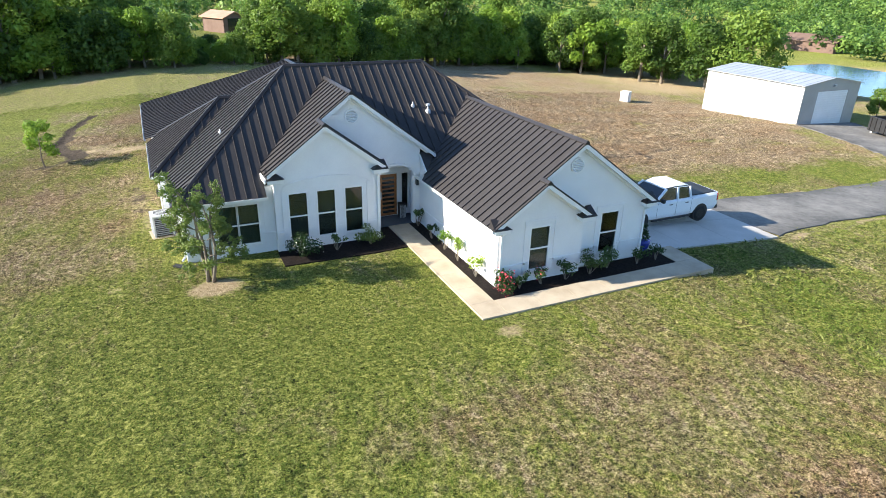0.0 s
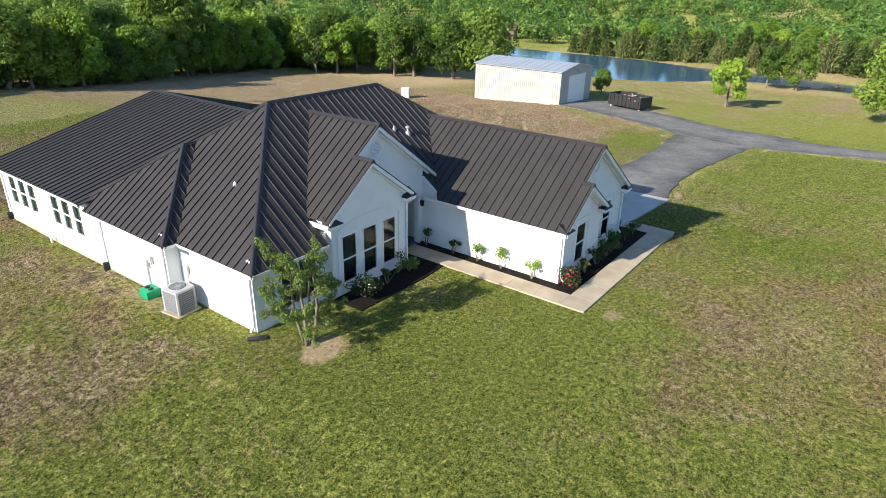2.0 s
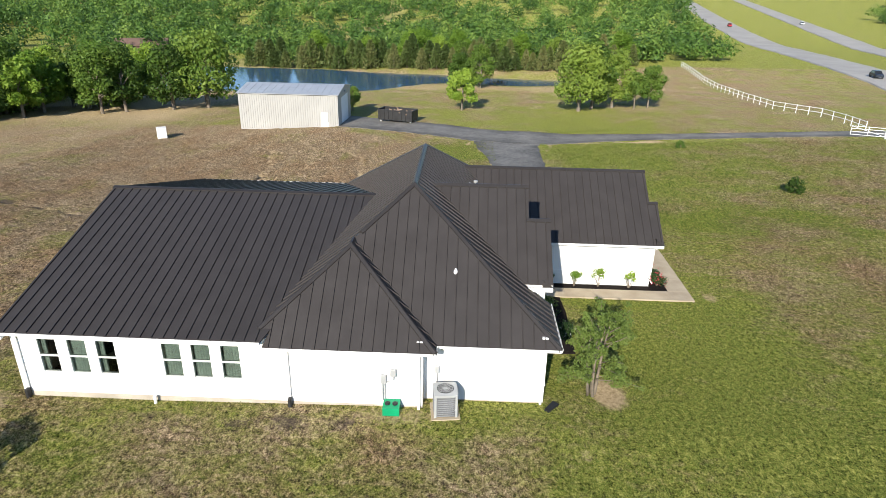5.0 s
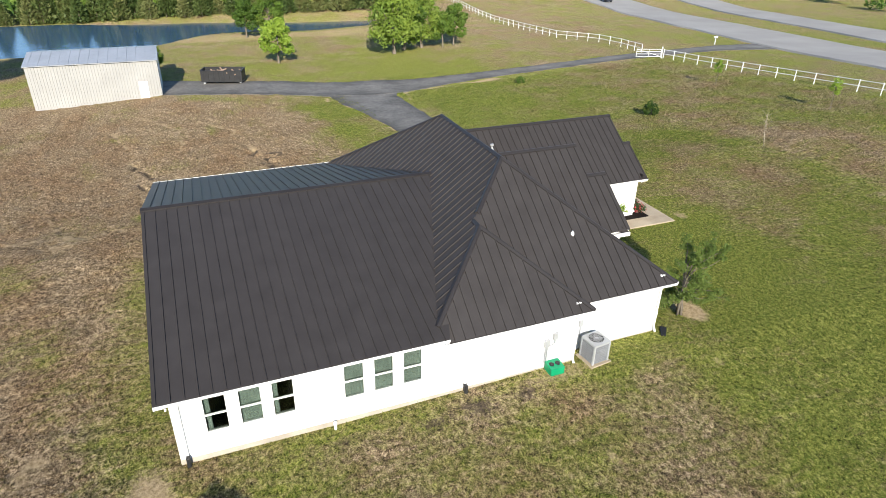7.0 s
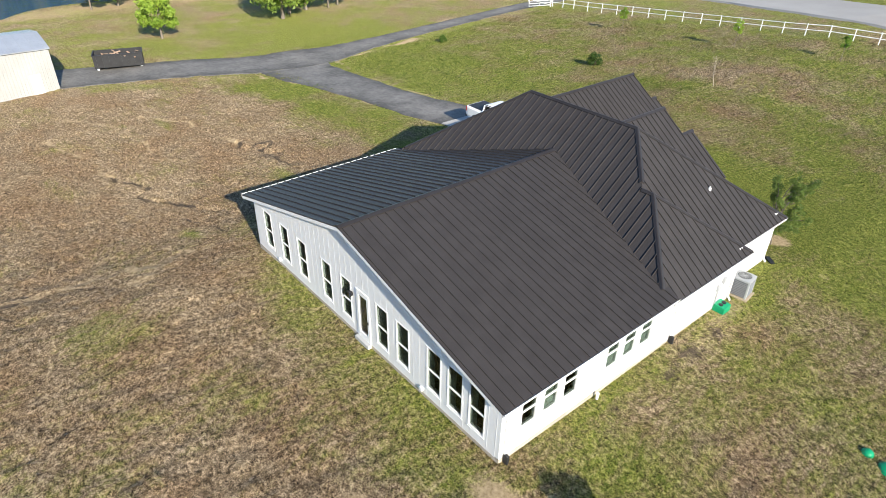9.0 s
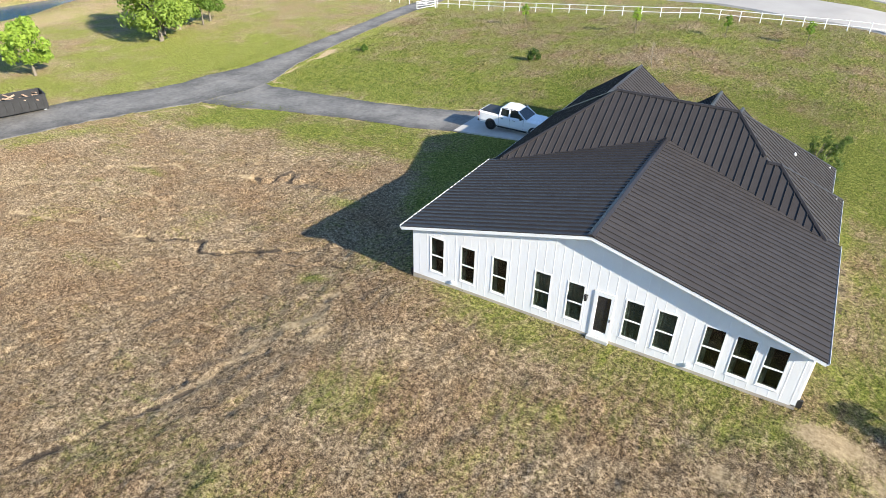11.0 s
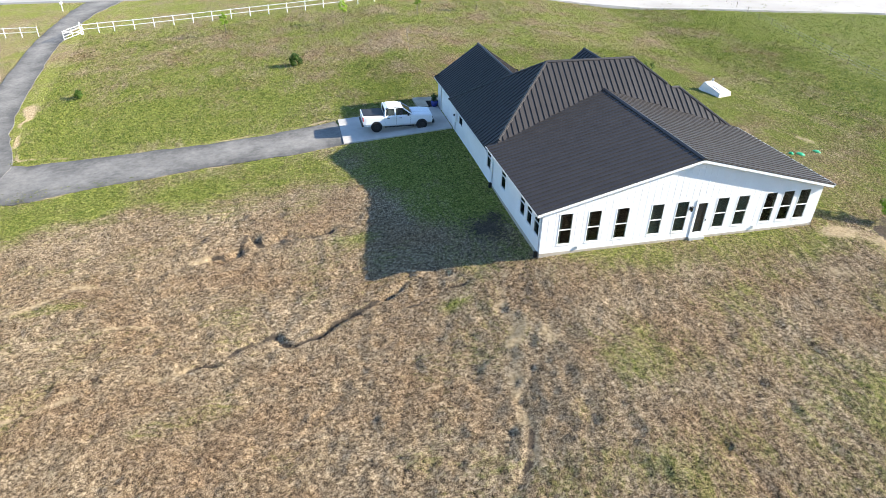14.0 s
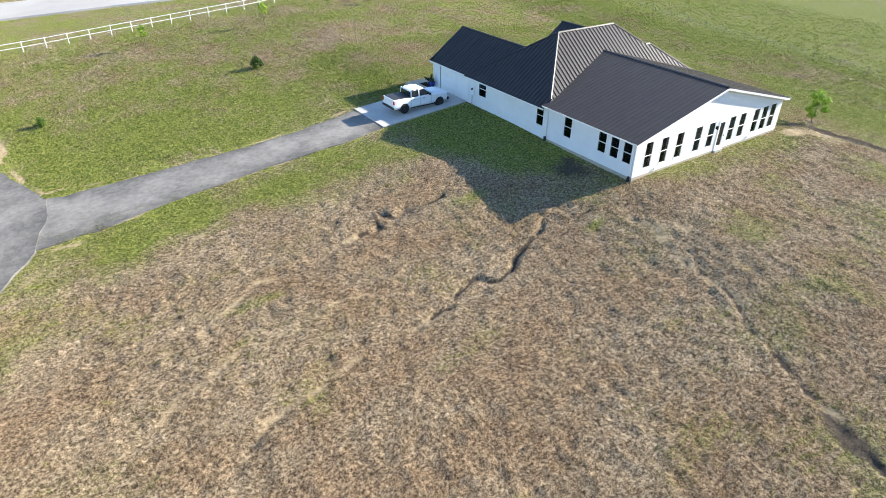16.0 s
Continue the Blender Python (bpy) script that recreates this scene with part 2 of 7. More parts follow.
CURTAIN = grainy("grey_green_curtain", (0.42, 0.48, 0.46), (0.62, 0.68, 0.65), 8.0, 0.9)
CONCRETE = grainy("pale_concrete", (0.33, 0.265, 0.185), (0.50, 0.42, 0.31), 5.0, 0.9, 0.0, 0.25)
SLAB = grainy("drive_concrete", (0.38, 0.36, 0.33), (0.52, 0.495, 0.46), 3.0, 0.9, 0.0, 0.2)
FOUND = grainy("foundation_concrete", (0.33, 0.29, 0.24), (0.50, 0.45, 0.38), 6.0, 0.95, 0.0, 0.4)
MULCH = grainy("dark_mulch", (0.008, 0.007, 0.007), (0.03, 0.024, 0.021), 60.0, 0.95, 0.0, 1.0, 35.0, 0.04)
ASPHALT = make_asphalt()
HIGHWAY = grainy("highway_concrete", (0.30, 0.28, 0.26), (0.42, 0.40, 0.37), 0.5, 0.9, 0.0, 0.1)
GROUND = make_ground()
BLADES = make_blades()
WATER = make_water()
BARK = grainy("grey_bark", (0.10, 0.08, 0.06), (0.26, 0.22, 0.17), 12.0, 0.95, 0.0, 0.6, 25.0)
PALE_BARK = grainy("pale_smooth_bark", (0.28, 0.22, 0.16), (0.50, 0.43, 0.34), 12.0, 0.85, 0.0, 0.3, 25.0)
LEAF = make_leaf("oak_leaves", (0.035, 0.075, 0.013), (0.13, 0.22, 0.035), (0.29, 0.38, 0.068), 0.45)
WOODS = make_leaf("woodland_leaves", (0.035, 0.08, 0.018), (0.095, 0.185, 0.034), (0.24, 0.34, 0.07), 0.35, True)
LEAF_LIGHT = make_leaf("young_leaves", (0.1, 0.2, 0.022), (0.21, 0.33, 0.042), (0.38, 0.5, 0.08), 0.5)
LEAF_DARK = make_leaf("shrub_leaves", (0.018, 0.04, 0.012), (0.04, 0.085, 0.02), (0.09, 0.14, 0.035))
CEDAR = make_leaf("cedar_needles", (0.04, 0.075, 0.02), (0.1, 0.14, 0.038), (0.23, 0.23, 0.09), 0.25)
MYRTLE = make_leaf("crape_myrtle_leaves", (0.035, 0.065, 0.012), (0.085, 0.14, 0.025), (0.19, 0.25, 0.06))
PETAL_RED = grainy("red_petals", (0.45, 0.02, 0.05), (0.7, 0.08, 0.12), 20.0, 0.7)
PETAL_PALE = grainy("pale_petals", (0.7, 0.6, 0.5), (0.85, 0.78, 0.7), 20.0, 0.7)
GALV = grainy("galvanised_steel", (0.36, 0.37, 0.38), (0.5, 0.51, 0.52), 8.0, 0.5, 0.3, 0.05)
LOUVRE = grainy("grey_painted_louvres", (0.2, 0.21, 0.225), (0.3, 0.31, 0.325), 8.0, 0.5, 0.2, 0.05)
BLACK = grainy("black_plastic", (0.012, 0.012, 0.013), (0.03, 0.03, 0.032), 8.0, 0.55, 0.0, 0.05)
RUBBER = grainy("tyre_rubber", (0.012, 0.012, 0.012), (0.025, 0.025, 0.025), 20.0, 0.85, 0.0, 0.2)
GREEN = grainy("green_plastic", (0.0, 0.20, 0.085), (0.005, 0.32, 0.14), 6.0, 0.45, 0.0, 0.05)
CAR_WHITE = grainy("white_car_paint", (0.76, 0.77, 0.78), (0.82, 0.83, 0.84), 1.0, 0.22, 0.0, 0.0)
CAR_GLASS = grainy("tinted_car_glass", (0.012, 0.014, 0.016), (0.022, 0.024, 0.027), 1.0, 0.06, 0.0, 0.0, 5.0, 0.8)
RED = grainy("red_tail_lens", (0.35, 0.01, 0.01), (0.5, 0.02, 0.02), 4.0, 0.25)
WOOD = grainy("stained_door_wood", (0.22, 0.075, 0.02), (0.42, 0.17, 0.055), 30.0, 0.45, 0.0, 0.2)
SHED_WALL = grainy("white_shed_steel", (0.33, 0.325, 0.31), (0.41, 0.405, 0.39), 2.0, 0.45, 0.0, 0.03)
SHED_ROOF = grainy("pale_galvalume", (0.42, 0.43, 0.44), (0.58, 0.59, 0.60), 2.0, 0.35, 0.4, 0.03)
BLUE_POT = grainy("blue_glazed_pot", (0.012, 0.02, 0.16), (0.03, 0.05, 0.3), 5.0, 0.2)
DEBRIS = grainy("wood_debris", (0.2, 0.13, 0.09), (0.5, 0.36, 0.26), 12.0, 0.9, 0.0, 0.5)
RED_ROOF = grainy("red_brown_roof", (0.36, 0.2, 0.13), (0.5, 0.3, 0.21), 3.0, 0.7)
BROWN_WALL = grainy("brown_siding", (0.13, 0.08, 0.06), (0.2, 0.13, 0.1), 3.0, 0.8)
CAR_DARK = grainy("dark_car_paint", (0.02, 0.025, 0.035), (0.035, 0.04, 0.05), 2.0, 0.25)
CAR_RED = grainy("red_car_paint", (0.4, 0.02, 0.02), (0.5, 0.03, 0.03), 2.0, 0.3)


# ---- mesh helpers ----
class Mb:
    """Gathers vertices and faces for one mesh."""

    def __init__(self):
        self.v, self.f, self.mi = [], [], []

    def add(self, verts, faces, mi=0):
        o = len(self.v)
        self.v += [tuple(p) for p in verts]
        self.f += [tuple(o + i for i in f) for f in faces]
        self.mi += [mi] * len(faces)
        return self

    def box(self, x0, y0, z0, x1, y1, z1, mi=0, m=None, bev=0.0):
        if bev:
            b = bev
            pts = []
            for z, d in ((z0, b), (z0 + b, 0), (z1 - b, 0), (z1, b)):
                pts += [(x0 + d, y0 + b, z), (x0 + b, y0 + d, z), (x1 - b, y0 + d, z), (x1 - d, y0 + b, z), (x1 - d, y1 - b, z), (x1 - b, y1 - d, z), (x0 + b, y1 - d, z), (x0 + d, y1 - b, z)]
            fs = [tuple(range(7, -1, -1)), tuple(range(24, 32))]
            for k in range(3):
                for i in range(8):
                    j = (i + 1) % 8
                    fs.append((k * 8 + i, k * 8 + j, k * 8 + 8 + j, k * 8 + 8 + i))
        else:
            pts = [(x0, y0, z0), (x1, y0, z0), (x1, y1, z0), (x0, y1, z0), (x0, y0, z1), (x1, y0, z1), (x1, y1, z1), (x0, y1, z1)]
            fs = [(3, 2, 1, 0), (4, 5, 6, 7), (0, 1, 5, 4), (1, 2, 6, 5), (2, 3, 7, 6), (3, 0, 4, 7)]
        if m is not None:
            pts = [m @ Vector(p) for p in pts]
        return self.add(pts, fs, mi)

    def prism(self, poly, z0, z1, mi=0, m=None):
        """An upright prism over a plan polygon; z0 and z1 may be functions of x and y."""
        a = z0 if callable(z0) else (lambda x, y: z0)
        b = z1 if callable(z1) else (lambda x, y: z1)
        n = len(poly)
        pts = [(x, y, a(x, y)) for x, y in poly] + [(x, y, b(x, y)) for x, y in poly]
        if m is not None:
            pts = [m @ Vector(p) for p in pts]
        return self.add(pts, [tuple(range(n - 1, -1, -1)), tuple(range(n, 2 * n))] + [(i, (i + 1) % n, n + (i + 1) % n, n + i) for i in range(n)], mi)

    def tube(self, pts, radii, seg=8, mi=0, cap=True):
        """A round tube along points, with its radius at each of them."""
        o, rings = [], len(pts)
        for k, p in enumerate(pts):
            p = Vector(p)
            d = (Vector(pts[min(k + 1, rings - 1)]) - Vector(pts[max(k - 1, 0)]))
            d = d.normalized() if d.length > 1e-6 else Vector((0, 0, 1))
            u = d.cross(Vector((0, 0, 1)) if abs(d.z) < 0.9 else Vector((1, 0, 0))).normalized()
            w = d.cross(u)
            r = radii[k] if isinstance(radii, (list, tuple)) else radii
            o += [p + (u * math.cos(a) + w * math.sin(a)) * r for a in (2 * math.pi * i / seg for i in range(seg))]
        fs = [(k * seg + i, k * seg + (i + 1) % seg, (k + 1) * seg + (i + 1) % seg, (k + 1) * seg + i) for k in range(rings - 1) for i in range(seg)]
        if cap:
            fs += [tuple(range(seg - 1, -1, -1)), tuple(range((rings - 1) * seg, rings * seg))]
        return self.add(o, fs, mi)

    def bar(self, p, q, w, h, mi=0):
        """A square bar from p to q, w wide and h high."""
        p, q = Vector(p), Vector(q)
        d = (q - p).normalized()
        u = d.cross(Vector((0, 0, 1)))
        u = u.normalized() if u.length > 1e-4 else Vector((1, 0, 0))
        k = u.cross(d)
        pts = [e + u * a * w / 2 + k * b * h / 2 for e in (p, q) for a, b in ((-1, -1), (1, -1), (1, 1), (-1, 1))]
        return self.add(pts, [(0, 1, 2, 3), (7, 6, 5, 4), (0, 4, 5, 1), (1, 5, 6, 2), (2, 6, 7, 3), (3, 7, 4, 0)], mi)

    def mesh(self, name, mats, smooth=False):
        me = bpy.data.meshes.new(name)
        me.from_pydata(self.v, [], self.f)
        for m in mats if isinstance(mats, (list, tuple)) else [mats]:
            me.materials.append(m)
        me.polygons.foreach_set("material_index", self.mi)
        if smooth:
            me.polygons.foreach_set("use_smooth", [True] * len(self.f))
        bm = bmesh.new()
        bm.from_mesh(me)
        bmesh.ops.recalc_face_normals(bm, faces=bm.faces)
        bm.to_mesh(me)
        bm.free()
        me.update()
        return me


def part(name, mb, mat, parent=None, label="", smooth=False, m=None):
    """One mesh object under a thing or a part."""
    ob = new(name, mb.mesh(name, mat, smooth) if isinstance(mb, Mb) else mb)
    if parent is not None:
        ob.parent = parent
    if m is not None:
        ob.matrix_basis = m
    return tagged(ob, label) if label else ob


def thing(name, label, category, m=None, group="", kind=""):
    ob = tagged(new(name), label, category, group, kind)
    if m is not None:
        ob.matrix_basis = m
    return ob


def quick(name, verts, faces, mat, smooth=False):
    """A large mesh from arrays of vertices and triangles or quads."""
    me = bpy.data.meshes.new(name)
    verts, faces = np.asarray(verts, dtype=np.float32), np.asarray(faces, dtype=np.int32)
    k = faces.shape[1]
    me.vertices.add(len(verts))
    me.vertices.foreach_set("co", verts.ravel())
    me.loops.add(faces.size)
    me.loops.foreach_set("vertex_index", faces.ravel())
    me.polygons.add(len(faces))
    me.polygons.foreach_set("loop_start", np.arange(0, faces.size, k, dtype=np.int32))
    me.polygons.foreach_set("loop_total", np.full(len(faces), k, dtype=np.int32))
    if smooth:
        me.polygons.foreach_set("use_smooth", np.ones(len(faces), dtype=bool))
    me.materials.append(mat)
    me.update(calc_edges=True)
    return me


# ---- the lie of the land ----
POND_Z = -6.6


def shore_near(y):
    return 123.5 - 11 / (1 + np.exp(np.clip(-(y - 17.5) / 2.5, -30, 30))) + 0.45 * np.maximum(-20 - y, 0) + 0.8 * np.sin(y / 5.0)


def shore_far(y):
    return 138 + 0.12 * y - 0.4 * np.maximum(y - 45, 0) + 0.9 * np.sin(y / 7.0)


_rng = np.random.RandomState(11)
_cells = _rng.rand(256, 256)


def lumps(x, y, size, seed=0):
    """Smooth random lumps of a given size, from 0 to 1."""
    u, v = np.asarray(x) / size + 37.3 * seed, np.asarray(y) / size + 11.7 * seed
    i, j = np.floor(u).astype(int), np.floor(v).astype(int)
    a, b = u - i, v - j
    a, b = a * a * (3 - 2 * a), b * b * (3 - 2 * b)
    c = lambda p, q: _cells[(i + p) % 256, (j + q) % 256]  # noqa: E731
    return (c(0, 0) * (1 - a) + c(1, 0) * a) * (1 - b) + (c(0, 1) * (1 - a) + c(1, 1) * a) * b


def land(x, y):
    """Height of the ground: a flat pad on a low hill that falls away east, west and north."""
    x, y = np.asarray(x, dtype=float), np.asarray(y, dtype=float)
    up = lambda a: np.maximum(a, 0.0)  # noqa: E731
    z = -0.076 * np.minimum(up(x - 17), 33) - 0.046 * np.minimum(up(x - 50), 60) - 0.02 * np.minimum(up(x - 140), 100)
    z = z - 0.85 * np.exp(-((x - 29) ** 2 + (y - 21) ** 2) / 13.0 ** 2) * np.clip((x - 15) / 8, 0, 1)
    z = z + 0.03 * np.minimum(up(-y - 10), 50)
    z = z - 0.1 * np.minimum(up(-x - 1.5), 18)
    z = z - 0.06 * np.minimum(up(y - 20), 20)
    z = z + 0.03 * np.minimum(up(np.hypot(x - 20, y) - 260), 900)
    z = z - 0.15 * np.clip((y - 6) / 8, 0, 1)
    d = np.minimum(x - shore_near(y), shore_far(y) - x)
    d = np.minimum(d, np.minimum(y + 38, 72 - y))
    z = np.where(d > -7, z + (POND_Z - 0.05 - z) * np.clip((d + 7) / 7, 0, 1) ** 1.5, z)
    z = z - 1.5 * np.clip(d / 5, 0, 1)
    return z


def ground_z(x, y):
    return float(land(x, y))


# ---- ground ----
def spread(a, b, step, far, grow=1.22):
    """Grid lines: even between a and b, then ever wider out to far."""
    mid = list(np.arange(a, b + step / 2, step))
    out, s, p = [], step, b
    while p < far:
        s *= grow
        p += s
        out.append(p)
    low, s, p = [], step, a
    while p > -far:
        s *= grow
        p -= s
        low.append(p)
    return np.array(low[::-1] + mid + out)


def blob(x, y, cx, cy, rx, ry, turn=0.0):
    c, s = math.cos(turn), math.sin(turn)
    u, v = ((x - cx) * c + (y - cy) * s) / rx, (-(x - cx) * s + (y - cy) * c) / ry
    return np.exp(-(u * u + v * v))


def along(x, y, pts, w, wander=0.5):
    """1 on a wandering line through the points, fading to 0 at about its half width."""
    wx, wy = wander * (lumps(x, y, 1.5, 3) - 0.5), wander * (lumps(x, y, 1.4, 8) - 0.5)
    px, py = x + wx, y + wy
    best = np.full(np.shape(x), 1e9)
    for (ax, ay), (bx, by) in zip(pts[:-1], pts[1:]):
        dx, dy = bx - ax, by - ay
        t = np.clip(((px - ax) * dx + (py - ay) * dy) / (dx * dx + dy * dy), 0, 1)
        best = np.minimum(best, (px - ax - t * dx) ** 2 + (py - ay - t * dy) ** 2)
    return np.exp(-best / (w * w))


GULLY = [(24.4, 18.5), (26.3, 19.5), (28.1, 20.3), (29.1, 20.8), (31.0, 21.5), (32.0, 20.8), (32.6, 21.0), (33.9, 21.4), (35.0, 22.1), (36.3, 22.3)]
BRANCH = [(21.6, 19.6), (22.9, 19.9), (23.9, 20.2), (25.4, 20.8), (26.7, 21.4)]
WASH = [(36.3, 22.3), (38.6, 22.3), (40.6, 22.8), (42.4, 23.2), (43.7, 23.7), (45.1, 23.9), (46.3, 24.2), (47.2, 24.9), (50, 26)]
UPPER = [(28.3, 11.3), (29.6, 11.6), (31.1, 11.2), (32.7, 12.3), (33.3, 11.0), (34.3, 12.4), (35.7, 13.1)]
UPPER_WASH = [(35.7, 13.1), (37.4, 13.2), (39.1, 13.4), (40.9, 14.0), (43.3, 13.8), (47.8, 17.4)]
SIDE_WASHES = ([(42.4, 6.0), (45.1, 7.4), (47.1, 8.2)], [(38.5, 18.3), (43.7, 19.0), (46.8, 19.2), (48.7, 20.1), (51.2, 21.8), (53.3, 23.2)])
DRAIN = [(18.0, 19.9), (19.3, 21.6), (20.2, 23.6), (21.1, 26.6), (21.6, 30.2), (23.2, 33.0), (23.9, 34.5), (24.6, 36.2), (24.9, 37.5), (25.9, 38.8), (26.6, 41.5)]
TRAIL = [(20.0, 20.4), (20.3, 23.2), (21.0, 26.2), (21.4, 28.8), (21.9, 31.2)]
FURROWS = ([(29.4, 26.4), (31.6, 28.2)], [(28.4, 31.6), (30.4, 33.0)], [(14.5, 31.5), (14.0, 35.5)], [(11.0, 30.0), (10.2, 34.5)], [(7.5, 27.0), (6.4, 31.0)])
TRENCH = [(-5.2, 20.6), (-6.7, 25.4), (-6.6, 30.0), (-6.2, 33.6), (-5.3, 40.0)]


def soil_shade_at(x, y):
    """Turned dark earth: the trench to the young tree, the beds of gullies and drain, clods, the strip by the east
    wall. Gully beds and east strip also carry painted shade.
    """
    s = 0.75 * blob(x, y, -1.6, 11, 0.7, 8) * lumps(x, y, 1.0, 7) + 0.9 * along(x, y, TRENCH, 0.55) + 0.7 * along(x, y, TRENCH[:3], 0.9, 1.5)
    broken = np.clip(3.4 * lumps(x, y, 0.8, 6) - 1.1, 0, 1)
    # gully beds coloured darker for the deep shadow in them
    s = s + 0.9 * np.maximum(along(x, y, GULLY, 0.15, 0.7), 0.8 * along(x, y, BRANCH, 0.13, 0.5)) * broken + 0.75 * along(x, y, UPPER, 0.2, 1.2) * broken
    s = s + 0.7 * blob(x, y, -6.8, 19.2, 0.9, 0.7) + 0.75 * along(x, y, DRAIN[4:], 0.22, 0.5) * np.clip(2.0 * lumps(x, y, 0.7, 3) - 0.1, 0, 1.1)
    s = s + 0.6 * blob(x, y, 31, 12.2, 4.5, 1.1, 0.1) * lumps(x, y, 0.7, 4) + 0.5 * blob(x, y, 28, 19.7, 5, 1.3, 0.25) * lumps(x, y, 0.6, 5)
    # east wall strip: dark ground that also deepens the house shadow by colour
    s = s + 0.75 * blob(x, y, 26, 39.7, 0.9, 1.8, -0.2) + 0.8 * blob(x, y, 18.9, 15.6, 1.9, 3.6) * (0.5 + 0.7 * lumps(x, y, 1.1, 2))
    for line in FURROWS:
        s = s + 0.45 * along(x, y, line, 0.18, 0.6) * (0.2 + lumps(x, y, 0.6, 5))
    return s


def dry_at(x, y):
    """How dry the lawn is, 0 for green and 1 for straw; lowered where the house shadow falls, to darken it."""
    d = 0.31 + 0 * x
    d = d + 0.75 * np.clip((y - 2) / 8, 0, 1) * np.clip((x - 17) / 4, 0, 1) * np.clip((64 - x) / 10, 0, 1)
    d = d + 0.65 * np.clip((y - 17) / 6, 0, 1) * np.clip((52 - y) / 10, 0, 1) * np.clip((x + 14) / 10, 0, 1) * np.clip((70 - x) / 10, 0, 1)
    d = d + 0.38 * blob(x, y, 12, -17, 5, 6) + 0.3 * blob(x, y, -6, 8, 3, 9)
    d = d + 0.35 * blob(x, y, 20, -26, 9, 5, 0.3) - 0.45 * blob(x, y, 3, -6, 10, 6) - 0.25 * blob(x, y, 26, -2, 16, 2.5)
    d = d - 0.5 * blob(x, y, 36, 4.2, 14, 1.5, -0.05) - 0.3 * blob(x, y, 62, -12, 30, 8)
    d = d + 0.16 * np.clip((-22 - y) / 6, 0, 1) * np.clip((x + 25) / 8, 0, 1) + 0.22 * np.clip((x - 75) / 15, 0, 1) + 0.32 * blob(x, y, 62, 46, 35, 16) + 0.15 * np.clip((y - 45) / 10, 0, 1)
    d = d - 0.35 * np.clip((-30 - x) / 6, 0, 1) - 0.3 * blob(x, y, 20.5, 7, 3.5, 6) - 0.2 * np.clip((-58 - y) / 8, 0, 1)
    d = np.minimum(d, 1.08) + 0.6 * blob(x, y, -2.0, 9, 1.3, 8) * lumps(x, y, 2.0, 9) + 0.5 * blob(x, y, -9, 13, 4, 8) * lumps(x, y, 2.5, 3)
    # blob at (20.8, 9) paints darker green where the house shadow falls
    d = d - 0.65 * blob(x, y, 20.8, 9, 3.2, 9) - 0.5 * blob(x, y, -2, 48, 26, 15) - 0.3 * blob(x, y, 26, 50, 40, 9) - 0.28 * blob(x, y, -14, 28, 8, 12)
    d = d - 0.55 * blob(x, y, 36, 25.6, 3.0, 1.0, 0.2) - 0.6 * blob(x, y, 26.5, 13.1, 1.5, 0.8) - 0.55 * blob(x, y, 22.8, 21.2, 1.1, 0.6) - 0.45 * blob(x, y, 44, 15.6, 3, 0.7) - 0.5 * blob(x, y, 47.5, 5.5, 6, 2.2, 0.25) - 0.3 * blob(x, y, 6, 21, 7, 1.6) - 0.45 * np.clip((-29 - x) / 3, 0, 1)
    d = d - 1.2 * np.clip((x - 146) / 8, 0, 1) - 1.2 * np.clip((y - 76) / 6, 0, 1)
    return d


